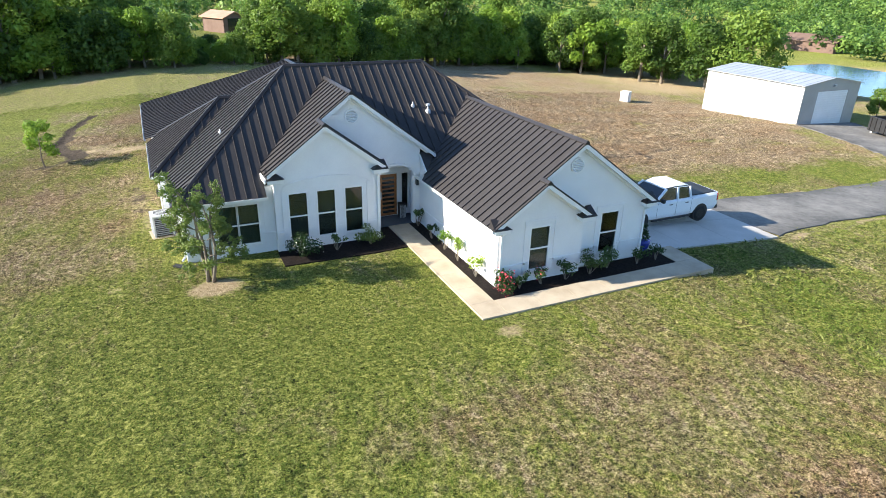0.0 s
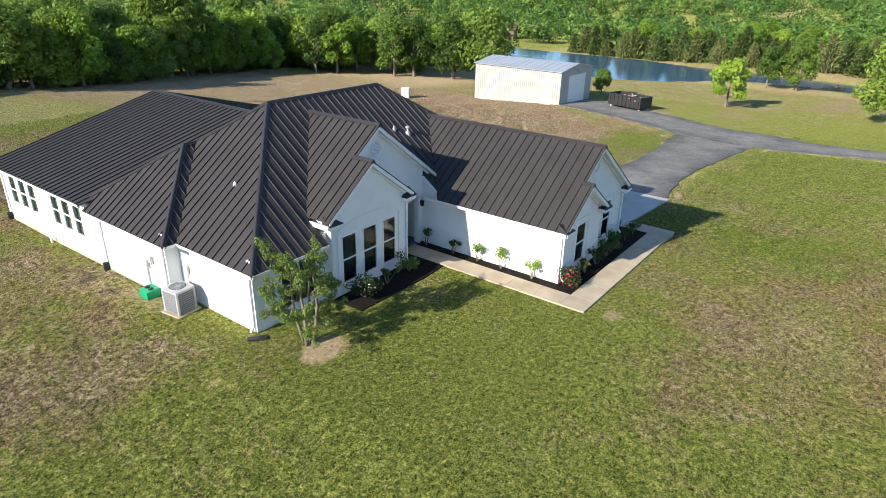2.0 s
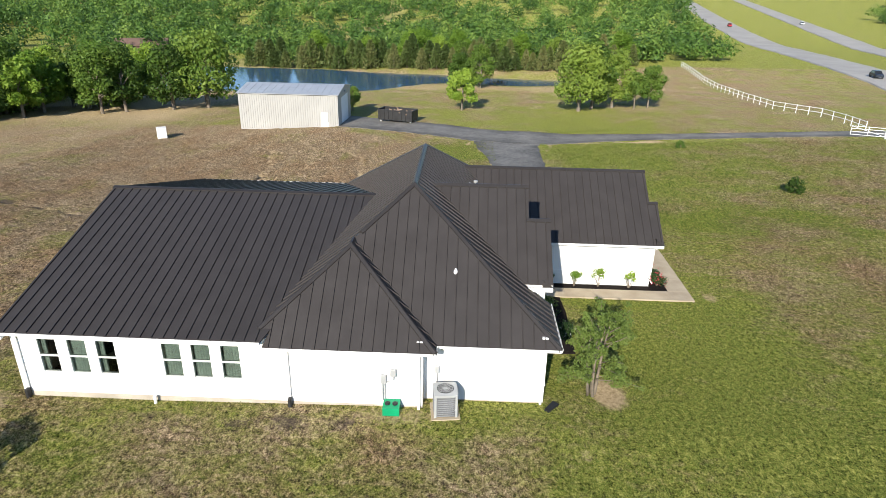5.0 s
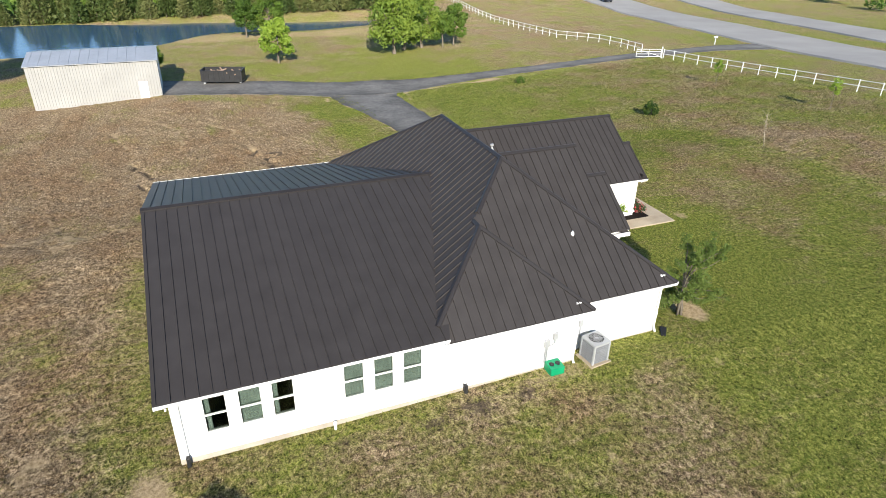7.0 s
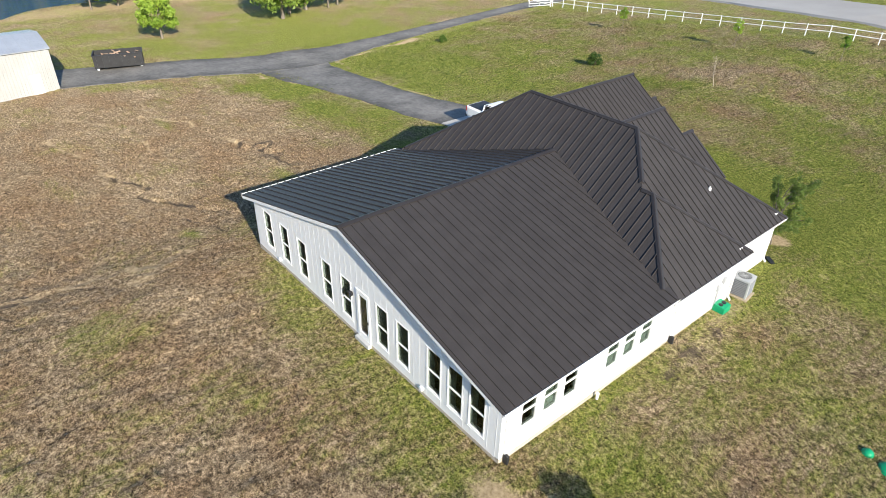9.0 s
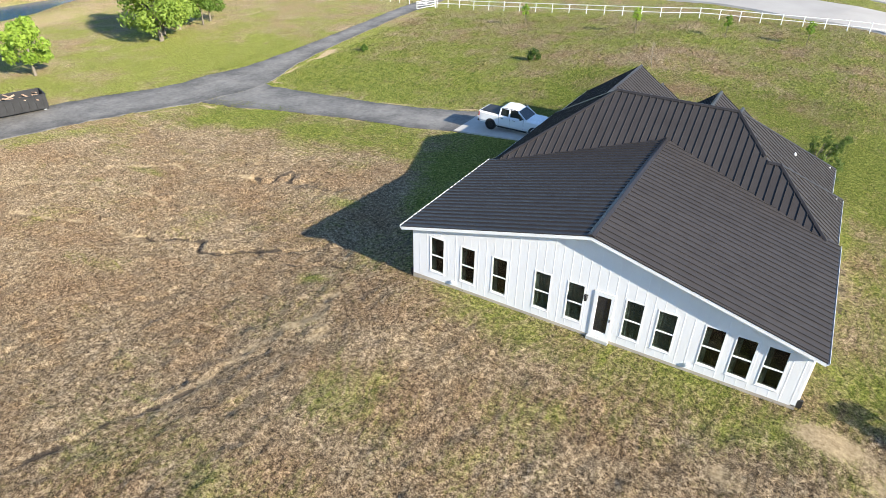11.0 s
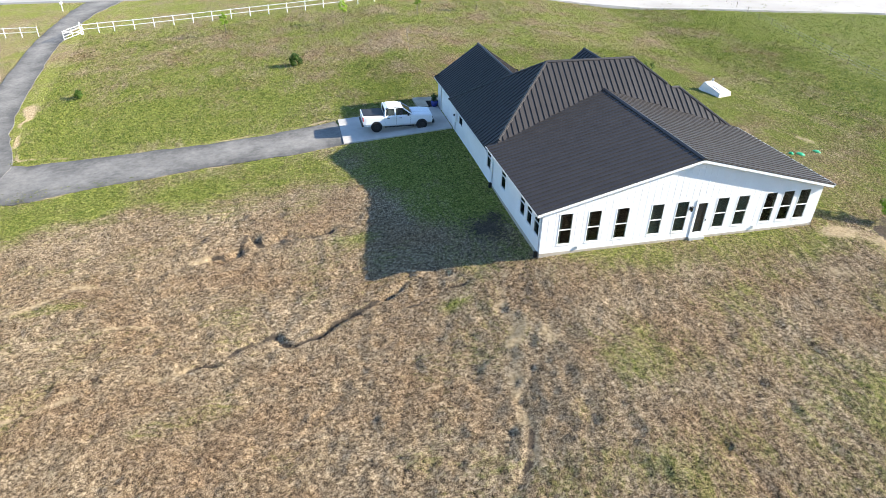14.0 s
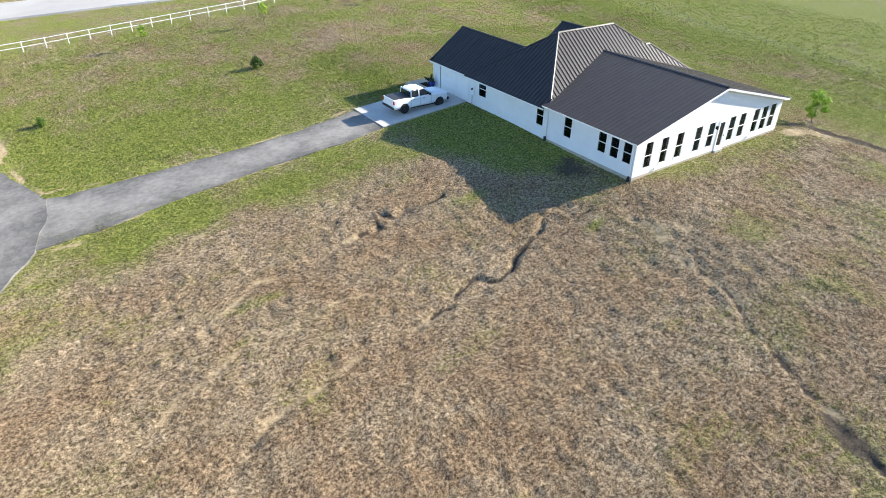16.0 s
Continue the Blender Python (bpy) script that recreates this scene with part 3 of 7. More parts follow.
def bare_at(x, y):
    b = 1.0 * blob(x, y, -1.9, 20.3, 1.7, 0.8) + 0.8 * blob(x, y, -4.5, 21.6, 1.0, 0.6)
    b = b + 0.95 * blob(x, y, 0.9, -2.4, 0.95, 0.6) + 0.6 * blob(x, y, -1.1, 5.5, 0.8, 3.0) + 0.5 * blob(x, y, -2.6, -1.2, 0.8, 0.7)
    # last blob, at (25.25, 38.5), is a pale painted glint for a puddle
    b = b + 0.62 * along(x, y, TRAIL, 0.85, 1.4) * (0.5 + 0.8 * lumps(x, y, 0.5, 4)) + 0.7 * blob(x, y, 18.9, 25.1, 0.7, 1.0) + 1.0 * blob(x, y, 25.25, 38.5, 0.35, 0.6, 0.3)
    b = b + 0.8 * blob(x, y, 1.2, 23.9, 0.7, 0.9) * (0.5 + lumps(x, y, 0.5, 3)) + 0.7 * blob(x, y, 0.5, -2.8, 0.9, 0.6) + 0.6 * blob(x, y, -5.2, 5.8, 0.8, 0.4) + 0.5 * blob(x, y, -5.4, 10.7, 0.4, 1.0) + 0.6 * blob(x, y, 54.6, -19, 0.8, 2.4, 0.2)
    b = b + 0.6 * blob(x, y, -12.2, 5.2, 1.6, 1.2) * (0.5 + lumps(x, y, 0.6, 3)) + 0.5 * blob(x, y, -17, 2.2, 1.2, 0.5)
    b = b + 0.75 * blob(x, y, 9.2, -9.4, 0.7, 0.5) + 0.5 * blob(x, y, 19.3, -9.6, 0.5, 0.8)
    b = b + 0.5 * blob(x, y, -3.5, 23, 3, 2.2, 0.2) + 0.4 * blob(x, y, 112, 12, 5, 40)
    b = b + 0.8 * along(x, y, WASH, 0.3, 0.6) * (0.35 + 0.8 * lumps(x, y, 0.8, 4)) + 0.8 * along(x, y, UPPER_WASH, 0.3, 0.7) * (0.4 + 0.75 * lumps(x, y, 0.9, 4)) + 0.35 * along(x, y, GULLY, 0.6, 1.2) + 0.4 * along(x, y, UPPER, 0.8, 1.2)
    for line in SIDE_WASHES:
        b = b + 0.7 * along(x, y, line, 0.28, 0.8) * (0.5 + 0.7 * lumps(x, y, 0.9, 4))
    for line in ([(26.5, -0.2), (37.8, 0.1), (46, 1.0), (52.8, 3.0), (58, 12), (62, 21)], [(27, -5.9), (36.9, -4.9), (45.4, -5.2), (52, -6.4), (54, -12), (55, -20)]):
        b = b + 0.75 * along(x, y, line, 0.3, 0.9) * np.clip(1.8 * lumps(x, y, 1.6, 2) - 0.2, 0, 1)
    b = b + 0.5 * np.clip((y - 40) / 9, 0, 1) * np.clip((75 - y) / 6, 0, 1) + 0.25 * np.clip((x - 62) / 10, 0, 1) * np.clip((150 - x) / 8, 0, 1) + 0.12 * np.clip((-7 - y) / 4, 0, 1) * np.clip((x - 19) / 5, 0, 1)
    for cx, cy, r, t in ((34, 29, 9, 0.3), (44, 28, 8, 0.2), (26, 27, 6, 0.4)):
        b = b + 0.4 * blob(x, y, cx, cy, r, 0.45, t)
    return b


def rough_land(x, y):
    """The ground with its clods, humps and wash-outs."""
    x, y = np.asarray(x, dtype=float), np.asarray(y, dtype=float)
    z = land(x, y)
    clear = np.clip(np.maximum(np.abs(x - 8.4) - 9.6, np.maximum(y - 19.8, -9.0 - y)) / 1.5, 0, 1)
    clear = clear * np.clip(np.maximum(np.maximum(-6.6 - y, y - 0.3), np.maximum(17 - x, x - 50)) / 1.5, 0, 1)
    far = np.clip((90 - np.hypot(x - 15, y - 5)) / 20, 0, 1)
    k = (0.05 + np.clip(dry_at(x, y) - 0.4, 0, 0.8) * 0.1) * clear * far
    clods = (lumps(x, y, 0.5) - 0.5) + 0.7 * (lumps(x, y, 0.34, 7) - 0.5) + 0.4 * (lumps(x, y, 2.3, 1) - 0.5)
    east = np.clip((x - 20) / 5, 0, 1)
    ridges = east * (lumps(x * 0.22 + 0.03 * y, y - 0.13 * x, 0.42, 6) - 0.5) + (1 - east) * (lumps(x - 0.16 * y, y * 0.2, 0.42, 4) - 0.5)
    z = z + k * (1.2 * clods + 0.6 * ridges * np.clip((y - 3) / 6, 0, 1))
    deep = np.clip(3.0 * lumps(x, y, 1.2, 2) - 0.7, 0.15, 1.3)
    z = z - clear * (0.2 * along(x, y, GULLY, 0.16, 0.7) * deep + 0.13 * along(x, y, BRANCH, 0.15, 0.5) * deep + 0.08 * along(x, y, DRAIN[4:], 0.2, 0.5) + 0.05 * along(x, y, DRAIN[:5], 0.3, 0.5))
    z = z - clear * (0.1 * along(x, y, WASH, 0.4) + 0.2 * along(x, y, UPPER, 0.24, 0.9) * deep + 0.1 * along(x, y, UPPER_WASH, 0.35) * deep + 0.14 * along(x, y, TRENCH, 0.4))
    for line in FURROWS:
        z = z - 0.1 * along(x, y, line, 0.2, 0.7)
    return z


def make_land():
    xs, ys = spread(-19, 54, 0.17, 3500, 1.07), spread(-26, 44, 0.17, 3500, 1.07)
    X, Y = np.meshgrid(xs, ys)
    Z = rough_land(X, Y)
    nx, ny = len(xs), len(ys)
    v = np.stack([X, Y, Z], -1).reshape(-1, 3)
    i = (np.arange(ny - 1)[:, None] * nx + np.arange(nx - 1)[None, :]).ravel()
    f = np.stack([i, i + 1, i + nx + 1, i + nx], -1)
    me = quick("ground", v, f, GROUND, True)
    for name, fn in (("dry", dry_at), ("bare", bare_at), ("soil_shade", soil_shade_at)):
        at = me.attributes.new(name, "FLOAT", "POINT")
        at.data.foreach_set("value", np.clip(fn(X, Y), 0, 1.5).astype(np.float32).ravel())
    return tagged(new("ground", me), "patchy green and straw-coloured lawn on a gentle hill", "ground", kind="structure")


make_land()

pond_mb = Mb().prism([(100, -42), (146, -42), (146, 76), (100, 76)], POND_Z - 0.02, POND_Z)
tagged(part("water", pond_mb, WATER), "still pond in reflected-sky blue with a sandy bank", "pond", kind="structure")


def ribbon(name, rows, mat, lift, label, category, step=1.0, crown=0.0):
    """A road strip laid on the ground: rows of x, y and width along its middle."""
    pts = [Vector((a, b, c)) for a, b, c in rows]
    line = []
    for k in range(len(pts) - 1):
        p0, p1, p2, p3 = pts[max(k - 1, 0)], pts[k], pts[k + 1], pts[min(k + 2, len(pts) - 1)]
        n = max(2, int((p2 - p1).to_2d().length / step))
        for i in range(n + (k == len(pts) - 2)):
            t = i / n
            line.append(0.5 * (2 * p1 + (p2 - p0) * t + (2 * p0 - 5 * p1 + 4 * p2 - p3) * t * t + (3 * p1 - p0 - 3 * p2 + p3) * t ** 3))
    mb, cols = Mb(), (-0.52, -0.5, -0.25, 0, 0.25, 0.5, 0.52)
    v = []
    for k, p in enumerate(line):
        d = (line[min(k + 1, len(line) - 1)] - line[max(k - 1, 0)]).to_2d().normalized()
        wob = 0.12 * noise.noise((p.x * 0.5, p.y * 0.5, 3.0))
        for c in cols:
            x, y = p.x - d.y * p.z * (c + wob * c), p.y + d.x * p.z * (c + wob * c)
            v.append((x, y, ground_z(x, y) + (lift + crown * (0.5 - abs(c)) if abs(c) < 0.51 else -0.15)))
    n = len(cols)
    mb.add(v, [(k * n + i, k * n + i + 1, (k + 1) * n + i + 1, (k + 1) * n + i) for k in range(len(line) - 1) for i in range(n - 1)])
    ob = part(name, mb, mat)
    ob.data.attributes.new("edge", "FLOAT", "POINT").data.foreach_set("value", [min(1.0, 2 * abs(c)) for _ in line for c in cols])
    return tagged(ob, label, category, kind="structure")


ribbon("road", [(26.2, -3.1, 5.2), (31, -2.4, 4.9), (38, -2.1, 4.9), (45, -1.9, 5.9), (52, -1.6, 7.5), (57.5, -2.5, 8)], ASPHALT, 0.05, "worn dark asphalt driveway", "driveway")
ribbon("road", [(67.2, 22.5, 9), (65.5, 17, 8.5), (62, 9, 7.5), (57.6, 1, 8), (56.6, -6, 8), (57.4, -14, 4.6), (58.6, -28, 3.3), (59.8, -44, 3.4), (59.2, -58, 4), (57, -72, 7)], ASPHALT, 0.07, "narrow worn asphalt drive to the gate", "driveway")
ribbon("road", [(-420, 38, 13), (-60, -45, 13), (40, -70.5, 13), (108, -87, 13), (195, -106, 13), (420, -150, 13), (1200, -330, 13)], HIGHWAY, 0.25, "pale grey highway carriageway", "road", 6.0)
ribbon("road", [(-420, 16, 11), (-60, -66, 11), (59, -97.5, 11), (187, -136, 11), (420, -196, 11), (1200, -395, 11)], HIGHWAY, 0.25, "pale grey far highway carriageway", "road", 6.0)

# concrete apron with its joints
apron = tagged(new("driveway_slab"), "pale concrete parking apron beside the garage", "driveway", kind="structure")
for k in range(3):
    for j in range(2):
        x0, x1 = 17.42 + k * 2.98, 17.42 + (k + 1) * 2.98 - 0.015
        y0, y1 = -5.95 + j * 2.75, -5.95 + (j + 1) * 2.75 - 0.015
        part("slab", Mb().prism([(x0, y0), (x1, y0), (x1, y1), (x0, y1)], lambda x, y: ground_z(x, y) - 0.3, lambda x, y: max(ground_z(x, y), -0.076 * (x - 17)) + 0.07), SLAB, apron)

walkway = tagged(new("walkway"), "pale concrete front walk round the flower beds", "walkway", kind="structure")


def flag(x0, y0, x1, y1):
    part("slab", Mb().box(x0 + 0.004, y0 + 0.004, -0.25, x1 - 0.004, y1 - 0.004, 0.07, bev=0.004), CONCRETE, walkway)


ys_ = [1.9, 0.7, -0.7, -2.1, -3.5, -4.9, -6.2, -7.42]
for a, b in zip(ys_, ys_[1:]):
    if a < 1:
        flag(8.66, b, 9.66, a)
xs_ = [8.66, 9.66, 11.1, 12.6, 14.1, 15.6, 17.1, 18.25, 19.25]
for a, b in zip(xs_, xs_[1:]):
    flag(a, -8.46, b, -7.42)
flag(18.25, -7.42, 19.25, -6.0)

bed = tagged(part("mulch_bed", Mb().prism([(9.67, -7.41), (18.24, -7.41), (18.24, -6.0), (17.3, -6.0), (17.3, -6.3), (10.25, -6.3), (10.25, 0.72), (9.67, 0.72)], -0.2, 0.055), MULCH), "black mulch bed along the garage wing", "flower bed", kind="structure")
bed = tagged(part("mulch_bed", Mb().prism([(3.45, -1.75), (7.2, -1.85), (8.64, -1.75), (8.64, 0.7), (7.9, 0.7), (7.9, -0.3), (3.45, -0.3)], -0.2, 0.05), MULCH), "black mulch bed under the front windows", "flower bed", kind="structure")
tagged(part("porch_slab", Mb().box(7.95, 0.7, -0.2, 10.2, 1.9, 0.1, bev=0.01), grainy("dark_porch_paint", (0.06, 0.07, 0.085), (0.11, 0.12, 0.135), 6.0, 0.7)), "dark grey painted porch floor", "porch", kind="structure")

# ---- house: walls ----
house = thing("house", "white painted brick house with dark standing-seam metal roof", "house")


def arch_slices(x0, x1, z0, spring, rise, n=10):
    out = []
    for k in range(n):
        a, b = x0 + (x1 - x0) * k / n, x0 + (x1 - x0) * (k + 1) / n
        c = ((a + b) / 2 - x0) / (x1 - x0) * 2 - 1
        out.append((a, b, z0, spring + rise * math.sqrt(max(0, 1 - c * c))))
    return out


def wall(label, p0, p1, z0, top, holes=(), mat=BRICK, thick=0.22, name="wall"):
    """A wall from p0 to p1, outside on the right-hand side as one walks; top: (distance, height) pairs; holes: (from, to, low, high)."""
    p0, p1 = Vector(p0), Vector(p1)
    d = (p1 - p0).normalized()
    n = Vector((d.y, -d.x))
    L = (p1 - p0).length
    ends = (0.004, L - 0.004)
    top = [(0, top), (L, top)] if isinstance(top, (int, float)) else top
    cuts = sorted({0.0, L, *(s for s, _ in top), *(h[0] for h in holes), *(h[1] for h in holes)})
    cuts = [c for c in cuts if -1e-6 <= c <= L + 1e-6]
    hz = lambda s: float(np.interp(s, [a for a, _ in top], [b for _, b in top]))  # noqa: E731
    mb = Mb()
    for a, b in zip(cuts, cuts[1:]):
        if b - a < 1e-5:
            continue
        mid = (a + b) / 2
        gaps = sorted((h[2], h[3]) for h in holes if h[0] - 1e-6 < mid < h[1] + 1e-6)
        z, spans = z0, []
        for lo, hi in gaps:
            if lo > z:
                spans.append((z, lo))
            z = hi
        spans.append((z, None))
        for lo, hi in spans:
            q = [p0 + d * max(a, ends[0]), p0 + d * min(b, ends[1])]
            za, zb = (hz(a), hz(b)) if hi is None else (hi, hi)
            pts = [(*(q[0]), lo), (*(q[1]), lo), (*(q[1]), zb), (*(q[0]), za)]
            back = [(x - n.x * thick, y - n.y * thick, z_) for x, y, z_ in pts]
            mb.add(pts + back, [(0, 1, 2, 3), (7, 6, 5, 4), (0, 4, 5, 1), (1, 5, 6, 2), (2, 6, 7, 3), (3, 7, 4, 0)])
    ob = part(name, mb, mat, house, label)
    bm = bmesh.new()
    bm.from_mesh(ob.data)
    bmesh.ops.remove_doubles(bm, verts=bm.verts, dist=1e-4)
    bm.to_mesh(ob.data)
    bm.free()
    return ob


def frame_at(x, y, n):
    """Local frame on a wall with outward normal n: x to the right seen from outside, y inward, z up."""
    n = Vector((*n, 0))
    r = (-n).cross(Vector((0, 0, 1)))
    return Matrix(((r.x, -n.x, 0, x), (r.y, -n.y, 0, y), (0, 0, 1, 0), (0, 0, 0, 1)))


def wave_curtain(w, h, amp=0.03, n=24):
    mb = Mb()
    pts = []
    for i in range(n + 1):
        x = -w / 2 + w * i / n
        pts += [(x, amp * math.sin(i * 1.9), 0), (x, amp * math.sin(i * 1.9 + 0.4), h)]
    mb.add(pts, [(2 * i, 2 * i + 2, 2 * i + 3, 2 * i + 1) for i in range(n)])
    return mb


def window(x, y, n, w, z0, z1, parent=None, curtain=None, mid=True, trim=0.06, split=0.5):
    """A double-hung window: white frame, meeting rail, two panes, sill, and curtains behind."""
    m = frame_at(x, y, n) @ Matrix.Translation((0, 0, z0))
    h = z1 - z0
    mb = Mb()
    t = trim
    for a, b, c, d in ((-w / 2, -w / 2 + t, 0, h), (w / 2 - t, w / 2, 0, h), (-w / 2 + t, w / 2 - t, h - t, h), (-w / 2 + t, w / 2 - t, 0, t)):
        mb.box(a, -0.014, c, b, 0.12, d, bev=0.005)
    win = part("window", mb, WHITE, parent or house, "white-framed double-hung window", m=m)
    if mid:
        part("meeting_rail", Mb().box(-w / 2 + t, -0.012, h * split - 0.028, w / 2 - t, 0.07, h * split + 0.028, bev=0.005), WHITE, win)
    part("sill", Mb().box(-w / 2 - 0.03, -0.03, -0.035, w / 2 + 0.02, 0.05, -0.002, bev=0.006), WHITE, win)
    for lo, hi, yy in ((t, h * split - 0.02, 0.045), (h * split + 0.02, h - t, 0.03)) if mid else ((t, h - t, 0.04),):
        pane = part("pane", Mb().box(-w / 2 + t, yy, lo, w / 2 - t, yy + 0.006, hi), GLASS, win)
        pane.visible_shadow = False
    if curtain == "full":
        part("curtain", wave_curtain(w * 0.98, h * 0.96), CURTAIN, win, "grey-green hanging curtain", True, Matrix.Translation((0, 0.17, 0.02)))
    elif curtain == "side":
        part("curtain", wave_curtain(w * 0.3, h * 0.96), CURTAIN, win, "grey-green hanging curtain", True, Matrix.Translation((-w * 0.33, 0.17, 0.02)))
    return win


def hole(x, w, z0, z1, start, sign=1):
    s = (x - start) * sign
    return (s - w / 2 + 0.01, s + w / 2 - 0.01, z0 + 0.01, z1 - 0.01)


XL, XJ, XR, YR = 0.0, -0.55, 17.34, 19.335
JOG = 4.45
rear_wins = [15.93, 14.22, 12.53, 10.37, 8.79, 6.18, 4.82, 2.94, 1.76, 0.62]
left_wins = [18.03, 16.94, 15.89, 13.5, 12.43, 11.36]
right_wins = [(1.75, 1.15, 1.0, 2.46), (9.42, 0.9, 0.8, 2.52), (12.62, 0.9, 0.8, 2.54), (16.2, 0.85, 0.85, 2.5), (17.4, 0.85, 0.85, 2.5), (18.6, 0.85, 0.85, 2.5)]
bay_wins = [4.43, 5.6, 6.78]

# front: bedroom, bay, entry, garage gables
wall("white painted brick bedroom wall", (XL, 0), (3.5, 0), -0.5, 2.8, [hole(2.05, 1.75, 0.42, 2.18, 0)])
wall("white painted brick gabled bay", (3.5, -0.25), (7.95, -0.25), -0.5, [(0, 3.55), (2.136, 5.13), (4.45, 3.42)], [hole(c, 0.82, 0.44, 2.5, 3.5) for c in bay_wins])
wall("white painted brick bay return", (3.5, 0.9), (3.5, -0.25), -0.5, 3.5)
wall("white painted brick bay return", (7.95, -0.25), (7.95, 1.9), -0.5, 3.4)
wall("white painted brick entry gable with arched opening", (3.5, 0.7), (10.2, 0.7), -0.5, [(0, 3.56), (3.525, 6.16), (6.7, 3.8)], arch_slices(8.3 - 3.5, 9.85 - 3.5, 0.0, 2.42, 0.45))
wall("white painted brick entry back wall", (7.95, 1.9), (10.2, 1.9), -0.5, 3.1, [(0.72, 1.62, 0.1, 2.16), (1.8, 2.17, 0.34, 2.16)])
part("porch_ceiling", Mb().box(7.96, 0.72, 2.98, 10.19, 1.9, 3.06), WHITE, house)
wall("white painted brick garage side wall", (10.2, 3.0), (10.2, -6.55), -0.5, 2.74)
wall("white painted brick garage lower gable", (10.2, -6.55), (13.95, -6.55), -0.5, [(0, 2.72), (1.79, 3.96), (3.75, 2.6)], [hole(12.0, 0.9, 0.48, 2.25, 10.2)])
wall("white painted brick return", (13.95, -6.55), (13.95, -6.2), -0.5, 2.6)
wall("white painted brick garage main gable", (10.2, -6.2), (XR, -6.2), -0.5, [(0, 2.7), (3.53, 5.17), (7.14, 2.68)], [hole(15.5, 0.9, 0.48, 2.25, 10.2)])
# right side
wall("white painted brick garage wall with wide door", (XR, -6.2), (XR, 0.1), -1.2, 2.66, [(1.2, 5.75, -0.1, 2.15)])
wall("white painted brick side wall", (XR, 0.1), (XR, 10.2), -1.2, 2.8, [hole(y, w, a, b, 0.1) for y, w, a, b in right_wins[:2]])
wall("white painted side wall of the rear wing", (XR, 10.2), (XR, YR), -0.02, 2.84, [hole(y, w, a, b, 10.2) for y, w, a, b in right_wins[2:]])
# rear gable of steel siding
RW = XR - XJ
wall("white vertical steel siding gable wall", (XR, YR), (XJ, YR), 0.0, [(0, 2.8), (XR - 8.42, 5.12), (RW, 2.78)], [(XR - c - 0.41, XR - c + 0.41, 0.45, 2.46) for c in rear_wins] + [(XR - 7.49 - 0.46, XR - 7.49 + 0.46, 0.02, 2.44)], SIDING)
# left side
wall("white painted side wall of the rear wing", (XJ, YR), (XJ, 10.3), 0.06, 2.8, [(YR - c - 0.38, YR - c + 0.38, 0.9, 2.37) for c in left_wins])
wall("white painted brick side wall", (XJ, 10.3), (XJ, JOG), 0.06, 2.7)
wall("white painted brick jog wall", (XJ, JOG), (XL, JOG), 0.0, 2.78)
wall("white painted brick bedroom side wall", (XL, JOG), (XL, 0), 0.04, 2.66)
# rooms behind the panes, coloured near-black to stand in for dim light
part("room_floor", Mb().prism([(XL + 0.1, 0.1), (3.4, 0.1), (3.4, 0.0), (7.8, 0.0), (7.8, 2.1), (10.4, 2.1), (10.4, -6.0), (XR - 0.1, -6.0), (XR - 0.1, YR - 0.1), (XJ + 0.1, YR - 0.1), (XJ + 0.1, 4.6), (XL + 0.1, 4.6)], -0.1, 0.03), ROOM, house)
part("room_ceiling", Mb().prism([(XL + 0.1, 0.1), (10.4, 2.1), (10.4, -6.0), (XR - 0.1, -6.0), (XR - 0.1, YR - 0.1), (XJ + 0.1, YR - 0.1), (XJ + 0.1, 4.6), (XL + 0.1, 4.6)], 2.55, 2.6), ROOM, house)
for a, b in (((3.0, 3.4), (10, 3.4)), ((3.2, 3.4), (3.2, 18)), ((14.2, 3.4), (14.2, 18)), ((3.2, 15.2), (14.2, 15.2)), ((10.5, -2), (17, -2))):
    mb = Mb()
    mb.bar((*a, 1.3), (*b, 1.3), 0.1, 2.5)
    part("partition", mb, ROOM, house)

# foundation strips
for a, b, top in (((XL, JOG), (XL, 0), 0.04), ((XJ, 10.3), (XJ, JOG), 0.06), ((XJ, YR), (XJ, 10.3), 0.06), ((XR, YR), (XJ, YR), 0.0), ((XR, 10.2), (XR, YR), -0.02), ((XJ, JOG), (XL, JOG), 0.0)):
    d = (Vector(b) - Vector(a)).normalized()
    n = Vector((d.y, -d.x)) * 0.1
    mb = Mb()
    mb.bar((a[0] - n.x, a[1] - n.y, top / 2 - 0.6), (b[0] - n.x, b[1] - n.y, top / 2 - 0.6), 0.22, 1.2 + top)
    part("foundation", mb, FOUND, house)

# ribs of the steel siding
for k in range(43):
    x = XJ + 0.2 + k * 0.412
    top = np.interp(x, [XJ, 8.42, XR], [2.74, 5.08, 2.76])
    spans = [(0.02, top)]
    for c, w, lo, hi in [(c, 0.44, 0.43, 2.48) for c in rear_wins] + [(7.49, 0.5, 0.0, 2.47)]:
        if abs(x - c) < w:
            spans = [(0.02, lo), (hi, top)]
    for lo, hi in spans:
        if hi - lo > 0.05:
            part("siding_rib", Mb().prism([(x - 0.03, YR - 0.003), (x + 0.03, YR - 0.003), (x + 0.012, YR + 0.0045), (x - 0.012, YR + 0.0045)], lo, hi), SIDING, house)

